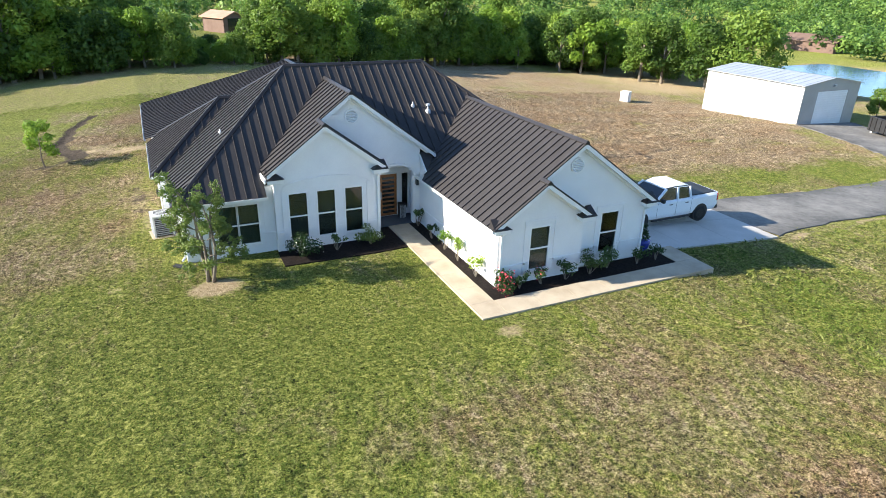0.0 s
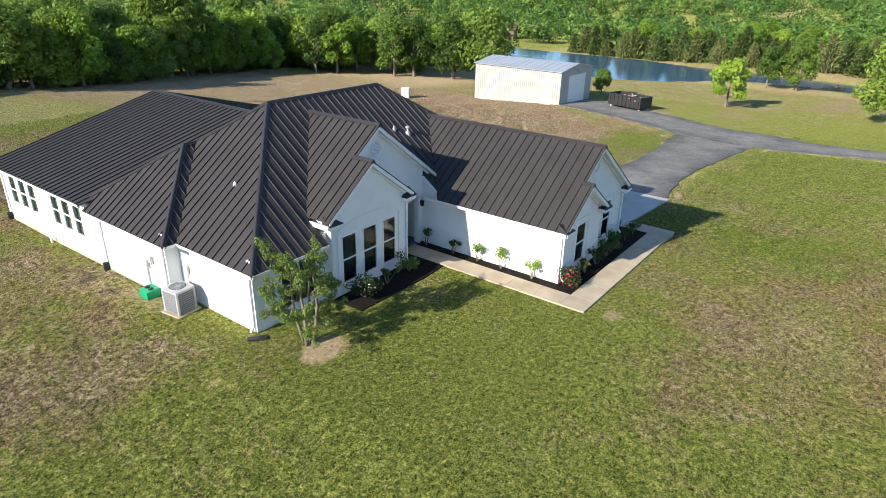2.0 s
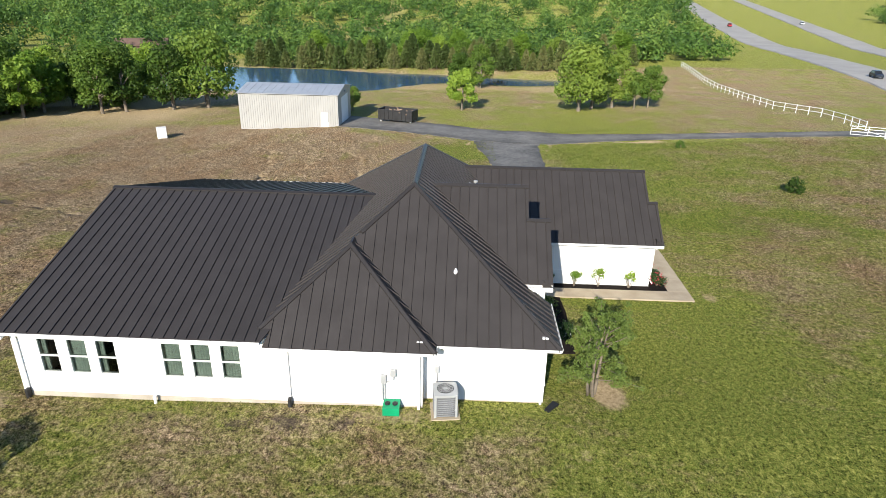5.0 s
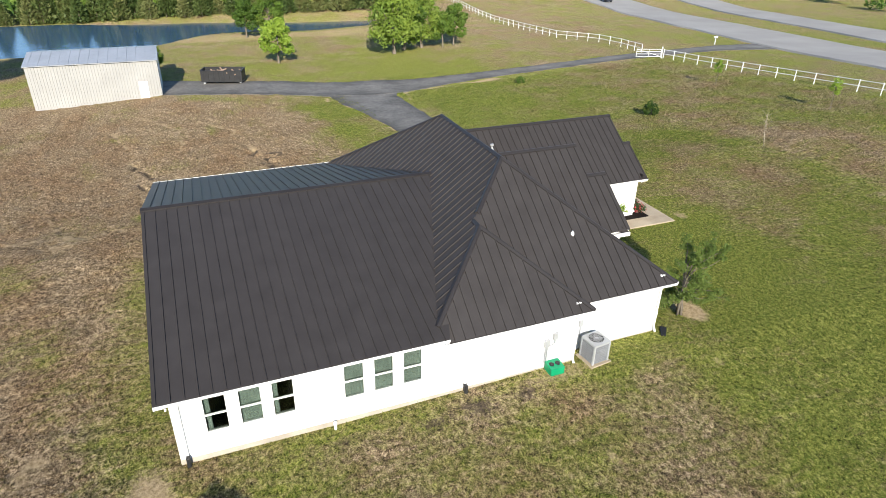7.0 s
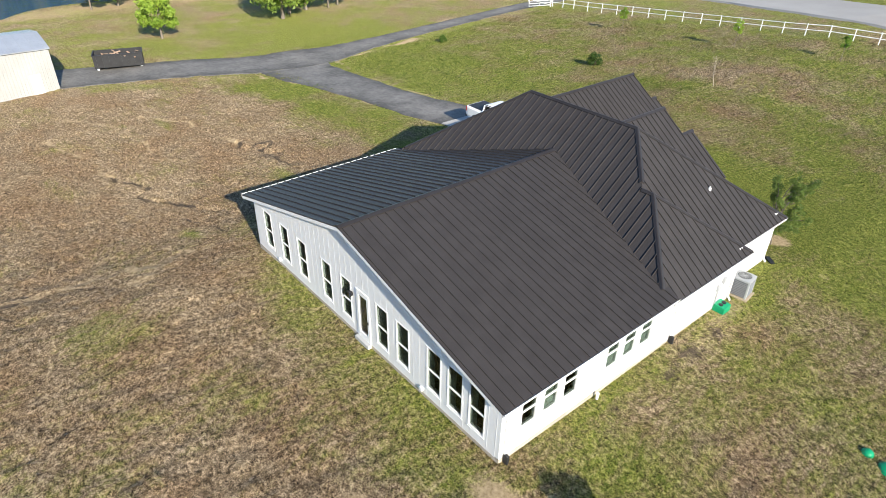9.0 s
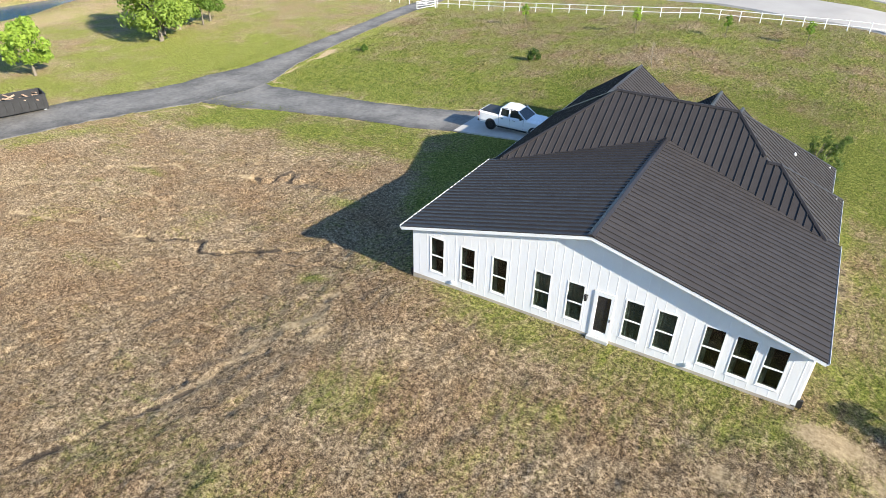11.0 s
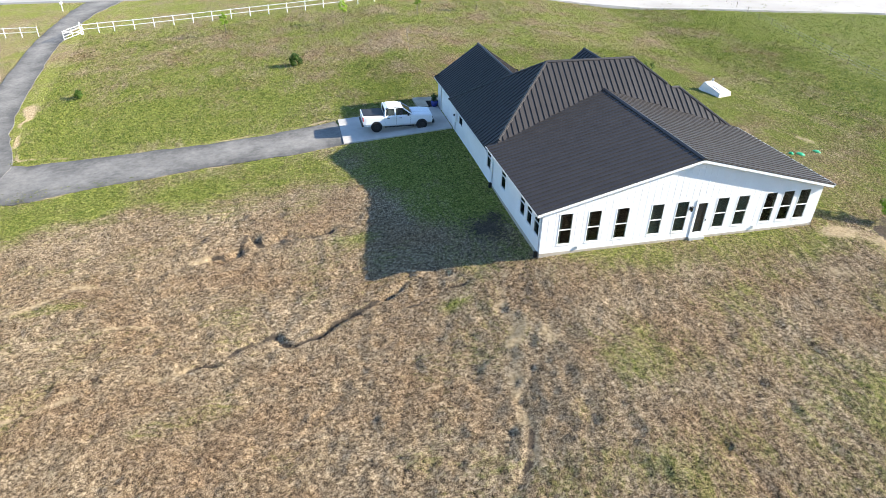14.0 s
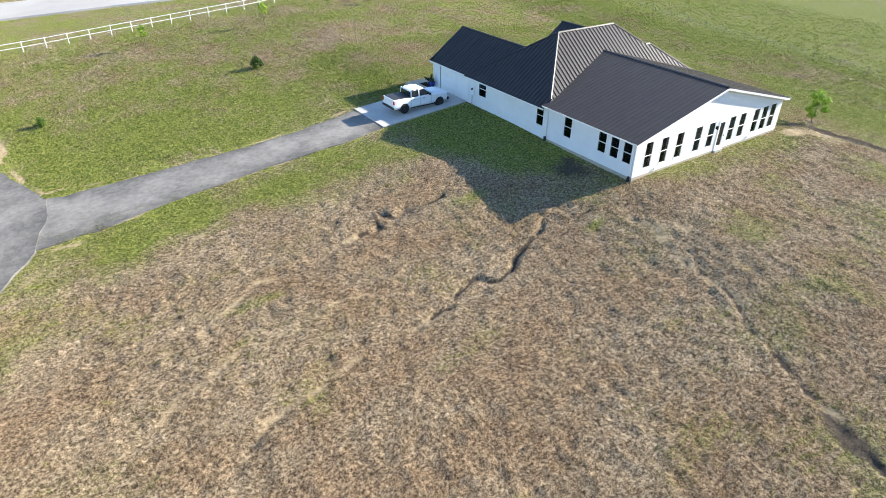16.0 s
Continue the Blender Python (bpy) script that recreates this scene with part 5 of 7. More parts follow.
# roof pipes
def roof_pipe(x, y, z, r=0.045, h=0.35, hood=False, mat=GALV):
    p = part("vent_pipe", Mb().tube([(0, 0, -0.15), (0, 0, h)], r, 10), mat, house, "small grey roof vent pipe", True, Matrix.Translation((x, y, z)))
    part("flashing", Mb().tube([(0, 0, -0.1), (0, 0, 0.06), (0, 0, 0.1)], [r * 3, r * 2.4, r * 1.1], 12), mat, p)
    if hood:
        part("hood", Mb().tube([(0, 0, h), (0, 0, h + 0.03), (0, 0, h + 0.09), (0, 0, h + 0.12)], [r * 1.9, r * 2.2, r * 2.2, r * 0.8], 12), mat, p)


roof_pipe(10.75, 2.9, E0 + PM * 3.34, 0.035, 0.2)
roof_pipe(11.4, 2.6, E0 + PM * 3.04, 0.05, 0.24, True)
roof_pipe(2.1, 3.4, E0 + PM * 2.39, 0.03, 0.14, False, WHITE)


# ---- grass ----
DRIVE = [(67.2, 22.5), (62, 9), (57.6, 1), (56.6, -6), (57.4, -14), (58.6, -28), (59.8, -44), (59.2, -58), (57, -72)]


def make_grass(name, n, x0, x1, y0, y1, seed, size, label):
    """Low leafy turf: tufts of short broad blades over a stretch of lawn."""
    rng = np.random.RandomState(seed)
    x, y = rng.uniform(x0, x1, n) + rng.normal(0, 1.3, n), rng.uniform(y0, y1, n) + rng.normal(0, 1.3, n)
    inside = ((x > -0.6) & (x < 17.4) & (y > 0) & (y < 19.4)) | ((x > 3.4) & (x < 8.7) & (y > -1.85) & (y < 1)) | ((x > 8.6) & (x < 17.4) & (y > -8.5) & (y < 1)) | ((x > 17) & (x < 19.3) & (y > -8.5) & (y < -5.8)) | ((x > 17.3) & (x < 60) & (y > -5.2) & (y < -0.0)) | ((x > 17.3) & (x < 28) & (y > -6) & (y < -0.3))
    inside = inside | (along(x, y, DRIVE, 5.0, 0.0) > 0.55)
    keep = ~inside & (bare_at(x, y) + soil_shade_at(x, y) < 0.45) & (rng.rand(n) > 0.6 * np.clip(dry_at(x, y) - 0.3, 0, 1))
    x, y = x[keep], y[keep]
    n = len(x)
    k = 6
    tx, ty = np.repeat(x, k), np.repeat(y, k)
    mound = np.repeat((0.35 + 0.9 * lumps(x, y, 0.7, 5)) * rng.uniform(0.5, 1.4, n), k)
    bx, by = tx + rng.normal(0, size * 0.5, n * k), ty + rng.normal(0, size * 0.5, n * k)
    c = np.stack([bx, by, rough_land(tx, ty) + size * mound * rng.uniform(0.1, 1.0, n * k)], -1)
    nrm = np.stack([rng.normal(0, 0.6, n * k), rng.normal(0, 0.6, n * k), np.ones(n * k)], -1)
    nrm /= np.linalg.norm(nrm, axis=1, keepdims=True)
    u = np.cross(nrm, rng.normal(size=(n * k, 3)))
    u /= np.linalg.norm(u, axis=1, keepdims=True)
    w = np.cross(nrm, u)
    s = (size * rng.uniform(0.28, 0.72, n * k))[:, None]
    p = np.stack([c - u * s, c + u * s * 0.9 + w * s * 0.35, c + w * s * rng.uniform(0.4, 0.9, (n * k, 1)) - u * s * 0.2], 1)
    me = quick(name, p.reshape(-1, 3), np.arange(n * k * 3).reshape(-1, 3), BLADES)
    at = me.attributes.new("dry", "FLOAT", "POINT")
    at.data.foreach_set("value", np.repeat(np.clip(dry_at(tx, ty), 0, 1.5), 3).astype(np.float32))
    return tagged(new(name, me), label, "grass", kind="stuff")


make_grass("grass", 84000, -14, 24, -22, 0.5, 1, 0.066, "short mown green and straw grass")
make_grass("grass", 34000, -17, 0, 0.5, 26, 2, 0.07, "short patchy grass beside the house")
make_grass("grass", 40000, -4, 54, 19, 46, 3, 0.1, "thin dry grass behind the house")
make_grass("grass", 18000, 17, 54, 0, 19, 4, 0.105, "thin dry grass beside the drive")
make_grass("grass", 24000, 18, 62, -46, -5, 5, 0.16, "mown lawn towards the fence")
make_grass("grass", 17000, -35, 18, -50, -20, 6, 0.16, "mown lawn before the house")
make_grass("grass", 16000, -30, 62, 46, 68, 8, 0.17, "dry mown grass up to the wood")
make_grass("grass", 26000, -34, -14, -24, 30, 9, 0.11, "mown lawn beside the rough pasture")
make_grass("grass", 15000, -62, -19, -60, 30, 7, 0.24, "rough pasture beyond the wire fence")


# ---- plants ----
def leaf_clumps(rng, centers, radii, n, size, flat=0.6, shell=0.35):
    """Leaf clumps on and in a set of round lobes; returns vertices and triangles."""
    centers, radii = np.asarray(centers, float), np.asarray(radii, float)
    pick = rng.choice(len(centers), n, p=radii ** 2 / np.sum(radii ** 2))
    d = rng.normal(size=(n, 3))
    d /= np.linalg.norm(d, axis=1, keepdims=True)
    r = radii[pick] * (1 - shell * rng.rand(n) ** 1.5 + 0.12 * rng.normal(size=n))
    pos = centers[pick] + d * r[:, None] * np.array([1, 1, 0.85])
    nrm = d + flat * rng.normal(size=(n, 3)) + np.array([0, 0, 0.35])
    nrm /= np.linalg.norm(nrm, axis=1, keepdims=True)
    t = np.cross(nrm, rng.normal(size=(n, 3)))
    t /= np.linalg.norm(t, axis=1, keepdims=True)
    b = np.cross(nrm, t)
    s = (size * (0.55 + 0.9 * rng.rand(n)))[:, None]
    q = np.stack([pos - t * s * 0.9, pos + b * s * 0.8 + nrm * s * 0.15, pos + t * s * 0.9 - b * s * 0.25], 1)
    return q.reshape(-1, 3), np.arange(3 * n).reshape(-1, 3)


def limb(mb, rng, p, q, r0, r1, bend=0.12, seg=7):
    p, q = Vector(p), Vector(q)
    pts, rad = [], []
    L = (q - p).length
    off = Vector(rng.normal(size=3)) * bend * L
    for i in range(5):
        t = i / 4
        pts.append(p.lerp(q, t) + off * math.sin(math.pi * t) * 0.6)
        rad.append(r0 + (r1 - r0) * t)
    mb.tube(pts, rad, seg)


def make_tree(name, label, seed, height, spread_r, trunk_h, leaves, leaf_size, leaf_mat, bark=BARK, lobes=16, trunk_r=0.2, lobe=(0.28, 0.44), stems=1):
    rng = np.random.RandomState(seed)
    ob = thing(name, label, "tree", group="trees on the lawn and wood edge")
    mb = Mb()
    ch = height - trunk_h
    cen, rad = [], []
    for k in range(lobes):
        a, u = 2.4 * k + rng.rand(), (k + 0.5) / lobes
        rr = spread_r * (0.25 + 0.75 * math.sqrt(max(0.05, 1 - (2 * u - 0.75) ** 2))) * rng.uniform(0.55, 0.85)
        c = (rr * math.cos(a), rr * math.sin(a), trunk_h + ch * (0.1 + 0.78 * u) + rng.uniform(-0.05, 0.05) * ch)
        cen.append(c)
        rad.append(spread_r * rng.uniform(*lobe))
    for s in range(stems):
        a = 2 * math.pi * s / max(1, stems) + rng.rand()
        base = Vector((0.12 * math.cos(a), 0.12 * math.sin(a), 0)) if stems > 1 else Vector((0, 0, 0))
        topp = Vector((0.3 * spread_r * math.cos(a), 0.3 * spread_r * math.sin(a), trunk_h + ch * 0.35)) if stems > 1 else Vector((rng.normal() * 0.1, rng.normal() * 0.1, trunk_h + ch * 0.5))
        pts = [base - Vector((0, 0, 0.25)), base, base.lerp(topp, 0.35) + Vector((rng.normal() * 0.05, rng.normal() * 0.05, 0)), base.lerp(topp, 0.7), topp]
        mb.tube(pts, [trunk_r * 1.5, trunk_r * 1.2, trunk_r, trunk_r * 0.75, trunk_r * 0.35], 9)
        for k in range(s, lobes, stems):
            if k % 2 == 0 or stems > 1:
                t = 0.35 + 0.6 * k / lobes
                limb(mb, rng, base.lerp(topp, t), cen[k], trunk_r * 0.42, trunk_r * 0.08)
    part("trunk", mb, bark, ob, smooth=True)
    v, f = leaf_clumps(rng, cen, rad, int(leaves * 1.85), leaf_size * 0.82)
    part("crown", quick("crown", v, f, leaf_mat), None, ob)
    return ob


def make_cedar(name, label, seed, height, r, n, size):
    rng = np.random.RandomState(seed)
    ob = thing(name, label, "tree", group="cedars beyond the pond")
    part("trunk", Mb().tube([(0, 0, -0.3), (0, 0, height * 0.5), (0, 0, height * 0.9)], [0.16, 0.1, 0.03], 7), BARK, ob, smooth=True)
    u = rng.rand(n) ** 0.8
    a = rng.uniform(0, 2 * np.pi, n)
    tier = 0.75 + 0.25 * np.sin(u * 34 + 3 * np.sin(a * 3))
    rr = r * (1 - u) ** 0.75 * tier * (0.7 + 0.4 * rng.rand(n)) + 0.08
    pos = np.stack([rr * np.cos(a), rr * np.sin(a), 0.3 + u * (height - 0.3)], -1)
    d = np.stack([np.cos(a), np.sin(a), 0.7 + 0 * a], -1) + 0.5 * rng.normal(size=(n, 3))
    d /= np.linalg.norm(d, axis=1, keepdims=True)
    t = np.cross(d, rng.normal(size=(n, 3)))
    t /= np.linalg.norm(t, axis=1, keepdims=True)
    s = (size * (0.5 + rng.rand(n)))[:, None]
    q = np.stack([pos - d * s, pos - t * s * 0.4, pos + d * s, pos + t * s * 0.4], 1)
    part("crown", quick("crown", q.reshape(-1, 3), np.arange(4 * n).reshape(-1, 4), CEDAR), None, ob)
    return ob


def plant(proto, x, y, s=1.0, turn=0.0, used={}, tall=1.0):
    """Sets a prototype at its first place, and copies of it after that."""
    m = Matrix.Translation((x, y, ground_z(x, y) - 0.05)) @ Matrix.Rotation(turn, 4, "Z") @ Matrix.Diagonal((s, s, s * tall, 1))
    if proto.name not in used:
        used[proto.name] = True
        proto.matrix_basis = m
        return proto
    return copy_thing_scaled(proto, m)


def copy_thing_scaled(ob, m):
    keep = ob.matrix_basis.copy()
    ob.matrix_basis = Matrix.Identity(4)
    out = copy_thing(ob, m)
    ob.matrix_basis = keep
    return out


oak_a = make_tree("oak_tree", "broad green oak tree with a full round crown", 1, 10, 4.2, 1.4, 3200, 0.32, LEAF, lobes=24, trunk_r=0.26)
oak_b = make_tree("oak_tree", "tall dark green oak tree with an uneven crown", 2, 11, 3.7, 1.5, 2700, 0.32, LEAF, lobes=20, trunk_r=0.24)
elm = make_tree("elm_tree", "bright green young elm tree", 3, 7, 2.6, 1.6, 1600, 0.3, LEAF_LIGHT, lobes=14, trunk_r=0.15)
elm_b = make_tree("elm_tree", "light green spreading elm tree", 4, 9, 3.6, 0.8, 2500, 0.32, LEAF_LIGHT, lobes=18, trunk_r=0.2)
pair = make_tree("lawn_tree", "small green lawn tree with an open crown", 5, 6, 2.2, 1.7, 1700, 0.24, LEAF, lobes=12, trunk_r=0.12)
bushy = make_tree("thicket_tree", "dense dark thicket tree reaching the ground", 6, 7.5, 3.4, 0.1, 2700, 0.31, LEAF, lobes=20, trunk_r=0.15)
cedar = make_cedar("cedar_tree", "dark pointed red cedar", 7, 6.3, 2.4, 1500, 0.36)

R = random.Random(5)
for x, y, s, p in ((59.4, 72.9, 0.8, elm), (65.9, 69.3, 0.85, oak_b), (68.6, 66.9, 1.25, elm), (74.7, 58.8, 0.95, oak_b), (77.3, 56.4, 0.95, oak_b), (83.7, 46.0, 1.28, oak_a), (81, 50.5, 1.05, oak_a), (76.8, 20.6, 0.62, pair), (74.5, 24.5, 0.6, pair), (79.5, 3.9, 0.95, elm),
                   (80.8, -14.5, 1.05, oak_a), (83.5, -17, 1.0, oak_b), (84.5, -20.5, 0.85, oak_b), (83.0, -23.7, 0.95, pair), (84.3, -26.2, 1.1, pair), (111, 5, 1.15, pair), (112, 0.5, 0.8, oak_b)):
    plant(p, x, y, s, R.uniform(0, 6.28))
# wood edge to the north and north-east
for k in range(64):
    x = -64 + k * 2.15 + R.uniform(-0.8, 0.8)
    edge = 67.5 if x < 25 else 67.5 + (x - 25) * 0.33
    if x > 62:
        edge = 78
    for row in range(2):
        y = edge + 1.5 + row * 5.5 + R.uniform(-1.3, 1.3)
        big = 1.0 if x > 0 else 1.18
        if 4 < x < 15:
            big = 0.5
        p = R.choice([oak_a, oak_b, bushy, elm_b, elm_b] if row else [bushy, bushy, elm_b, oak_b, elm_b, bushy])
        plant(p, x + R.uniform(-0.5, 0.5), y, R.uniform(0.62, 1.2) * big, R.uniform(0, 6.28), tall=R.uniform(0.8, 1.2))
for k in range(26):
    plant(R.choice([oak_b, bushy, oak_a, elm_b]), R.uniform(70, 102), R.uniform(60, 92), R.uniform(0.8, 1.05), R.uniform(0, 6.28))
for k in range(46):
    y = -32 + k * 2.05
    plant(cedar, 145 + 0.1 * y + R.uniform(-2.5, 2.5), y + R.uniform(-0.7, 0.7), R.uniform(0.7, 1.2), R.uniform(0, 6.28), tall=R.uniform(0.85, 1.15))
for k in range(40):
    plant(R.choice([cedar, cedar, elm_b, bushy]), 150 + R.uniform(0, 10), R.uniform(-40, 56), R.uniform(0.7, 1.05), R.uniform(0, 6.28))


def make_wood(name, seed, n, place, label):
    """Far woodland: many domed crowns in one mesh, each with a tint of its own."""
    rng = np.random.RandomState(seed)
    V, F, T, o = [], [], [], 0
    made = 0
    while made < n:
        x, y, r = place(rng)
        if x is None:
            continue
        made += 1
        g = ground_z(x, y)
        tall = rng.uniform(0.75, 1.7)
        lo = [(x, y, g + r * tall * 1.15)]
        for k in range(6):
            a = k * 1.05 + rng.rand()
            lo.append((x + 0.55 * r * math.cos(a), y + 0.55 * r * math.sin(a), g + r * tall * rng.uniform(0.55, 0.95)))
        v, f = leaf_clumps(rng, lo, [r * rng.uniform(0.45, 0.62) for _ in lo], 200, 0.19 * r ** 0.85, 0.3, 0.15)
        V.append(v)
        F.append(f + o)
        T.append(np.full(len(v), rng.rand()))
        o += len(v)
    me = quick(name, np.concatenate(V), np.concatenate(F), WOODS)
    me.attributes.new("tree", "FLOAT", "POINT").data.foreach_set("value", np.concatenate(T).astype(np.float32))
    return tagged(new(name, me), label, "woodland", kind="stuff")


def north_wood(rng):
    t = rng.rand() ** 1.5
    y = 80 + 520 * t
    x = rng.uniform(-90 - 0.6 * y, 100 + 1.6 * y)
    if 6 < x < 24 and 78 < y < 130 or (x > 95 and y < 130 and x < 165):
        return None, 0, 0
    return x, y, rng.uniform(2.6, 4.2) * (1 + t * 1.6)


def east_wood(rng):
    t = rng.rand() ** 1.4
    x = 162 + 700 * t
    y = rng.uniform(-70 - 0.28 * (x - 160), 70 + 1.3 * (x - 160))
    if abs(y - 92) < 22 and x < 215:
        return None, 0, 0
    return x, y, rng.uniform(2.4, 3.9) * (1 + t * 1.8)


def south_wood(rng):
    x = rng.uniform(-250, 420)
    y = -0.3 * x - 118 - rng.rand() ** 1.4 * 200
    return x, y, rng.uniform(2.5, 4.5)


make_wood("woodland", 21, 1300, north_wood, "dense green woodland stretching to the horizon")
make_wood("woodland", 22, 1500, east_wood, "dense green woodland beyond the pond")
make_wood("woodland", 23, 420, south_wood, "green woodland beyond the highway")

# crape myrtle by the bedroom
def crape_myrtle(x, y):
    """Leaning grey stems that fork into long sprays, with small leaves clustered along them and gaps between."""
    rng = np.random.RandomState(9)
    ob = thing("crape_myrtle", "multi-stemmed crape myrtle in leaf on the lawn", "tree", Matrix.Translation((x, y, 0.0)), "trees on the lawn and wood edge")
    wood, cen, rad = Mb(), [], []
    for k in range(4):
        a = 1.57 * k + 0.5 * rng.rand()
        base = Vector((0.13 * math.cos(a), 0.13 * math.sin(a), -0.1))
        top = Vector((0.38 * math.cos(a) - 0.1, 0.38 * math.sin(a), 2.3 + 0.9 * rng.rand()))
        limb(wood, rng, base, top, 0.07, 0.022, 0.05, 8)
        for j in range(8):
            t = 0.28 + 0.72 * j / 7
            p = base.lerp(top, t)
            b = a + rng.uniform(-1.5, 1.5)
            reach = (1.75 - 1.05 * t) * rng.uniform(0.65, 1.1)
            q = p + Vector((reach * math.cos(b) - 0.15, reach * math.sin(b), rng.uniform(0.05, 0.35) + 0.75 * t * t))
            limb(wood, rng, p, q, 0.022, 0.006, 0.06, 5)
            for i in range(6):
                u = 0.4 + 0.6 * i / 5
                c = p.lerp(q, u) + Vector(rng.normal(size=3)) * 0.09
                cen.append(tuple(c))
                rad.append(rng.uniform(0.1, 0.24) * (1.15 - 0.35 * u))
    part("trunk", wood, BARK, ob, smooth=True)
    v, f = leaf_clumps(rng, cen, rad, 14000, 0.048, 0.8, 0.6)
    part("crown", quick("crown", v, f, MYRTLE), None, ob)


crape_myrtle(0.66, -1.92)
# saplings
sap = make_tree("sapling", "slender sapling with light green leaves", 10, 2.9, 0.55, 1.4, 300, 0.12, LEAF_LIGHT, BARK, 8, 0.03)
plant(sap, 37.5, -38.8, 1.0)
plant(sap, 22.6, -38.3, 1.05, 2.0)
plant(sap, 4.0, -41.0, 0.95, 1.0)
plant(sap, 12.5, -40.0, 0.9, 4.0)
young = make_tree("young_oak", "bright green young tree in bare earth", 12, 3.1, 0.95, 0.7, 1100, 0.11, LEAF_LIGHT, BARK, 10, 0.04)
plant(young, -6.8, 19.3, 1.0)
bush = make_tree("field_bush", "low rounded green bush on the lawn", 13, 1.3, 0.75, 0.15, 700, 0.1, LEAF, BARK, 9, 0.03)
plant(bush, 29.3, -23.2, 1.0)
plant(bush, 50.9, -21.0, 0.7, 1.0)


def bare_sapling(x, y):
    rng = np.random.RandomState(3)
    ob = thing("bare_sapling", "thin bare leaning sapling without leaves", "tree")
    mb = Mb()
    limb(mb, rng, (0, 0, -0.1), (0.35, 0.1, 2.6), 0.035, 0.012, 0.03)
    part("trunk", mb, PALE_BARK, ob, smooth=True)
    tw = Mb()
    for k in range(26):
        h = 1.1 + 1.4 * rng.rand()
        p = Vector((0.35 * h / 2.6, 0.1 * h / 2.6, h))
        limb(tw, rng, p, p + Vector((rng.normal() * 0.35, rng.normal() * 0.35, 0.25 + 0.4 * rng.rand())), 0.009, 0.003, 0.1, 4)
    part("twigs", tw, PALE_BARK, ob)
    ob.matrix_basis = Matrix.Translation((x, y, ground_z(x, y)))


bare_sapling(16.6, -23.8)


def shrub(name, label, x, y, h, r, n, size, mat, seed, flowers=None, nf=0, stem=0.0, z=0.05):
    rng = np.random.RandomState(seed)
    ob = thing(name, label, "shrub", Matrix.Translation((x, y, z)), "shrubs in the flower beds")
    lob = [(rng.normal() * r * 0.4, rng.normal() * r * 0.4, stem + (h - stem) * rng.uniform(0.3, 0.8)) for _ in range(9)]
    mb = Mb()
    for c in lob[:6]:
        limb(mb, rng, (0, 0, -0.03), c, 0.018, 0.006, 0.08, 5)
    part("stems", mb, BARK, ob)
    v, f = leaf_clumps(rng, lob, [min(r, (h - stem) * 0.6) * rng.uniform(0.35, 0.55) for _ in lob], n, size)
    v[:, 2] = np.maximum(v[:, 2], 0.01)
    part("leaves", quick("leaves", v, f, mat), None, ob)
    if flowers:
        v, f = leaf_clumps(rng, lob, [r * 0.62] * len(lob), nf, size * 0.9, 0.3, 0.1)
        v[:, 2] = np.maximum(v[:, 2], 0.05)
        fl = part("flowers", quick("flowers", v, f, flowers), None, ob)
        tagged(fl, kind="stuff")


shrub("rose_bush", "rounded rose bush with pale blooms in black mulch", 4.35, -1.1, 1.15, 0.62, 1500, 0.05, LEAF_DARK, 31, PETAL_PALE, 70)
shrub("small_rose", "small leafy rose on a short stem", 5.75, -1.0, 0.75, 0.38, 330, 0.045, LEAF_DARK, 32, None, 0, 0.3)
shrub("green_bush", "bright green bush under the front windows", 7.25, -0.9, 0.8, 0.55, 900, 0.05, MYRTLE, 33)
shrub("rose_bush", "rose bush with red blooms at the walk corner", 10.35, -7.0, 1.05, 0.52, 1200, 0.05, LEAF_DARK, 34, PETAL_RED, 130)
for k, (x, y, h) in enumerate(((9.95, 0.25, 0.85), (9.93, -1.35, 0.7), (9.93, -2.65, 0.95), (9.95, -3.9, 1.15), (9.95, -5.45, 0.9))):
    shrub("rose_standard", "young rose on a bare stem by the garage wall", x, y, h, 0.32, 330, 0.05, LEAF_DARK if k < 2 else LEAF_LIGHT, 40 + k, None, 0, 0.4)
for k, (x, y, h, r) in enumerate(((11.0, -6.95, 0.6, 0.3), (11.95, -6.95, 0.7, 0.3), (13.05, -6.95, 0.8, 0.36), (14.2, -6.95, 0.95, 0.5), (15.2, -6.75, 1.0, 0.52), (16.6, -6.9, 0.75, 0.33), (17.6, -6.9, 0.7, 0.3))):
    shrub("garden_shrub", "leafy shrub in black mulch before the garage gable", x, y, h, r, 700 if r > 0.4 else 380, 0.05, LEAF_DARK, 50 + k, PETAL_RED if k == 1 else None, 25, 0.15)

# blue pot with a spiky plant
pot = thing("plant_pot", "blue glazed pot with a small conifer beside the garage", "plant pot", Matrix.Translation((17.75, -5.85, 0.06)))
part("pot", Mb().tube([(0, 0, 0), (0, 0, 0.06), (0, 0, 0.35), (0, 0, 0.48), (0, 0, 0.5), (0, 0, 0.44)], [0.2, 0.24, 0.32, 0.33, 0.3, 0.28], 20), BLUE_POT, pot, smooth=True)
rng_ = np.random.RandomState(8)
v, f = leaf_clumps(rng_, [(0, 0, 0.6), (0, 0, 0.85), (0.03, 0, 1.1)], [0.26, 0.2, 0.12], 420, 0.06)
part("foliage", quick("foliage", v, f, LEAF_DARK), None, pot)

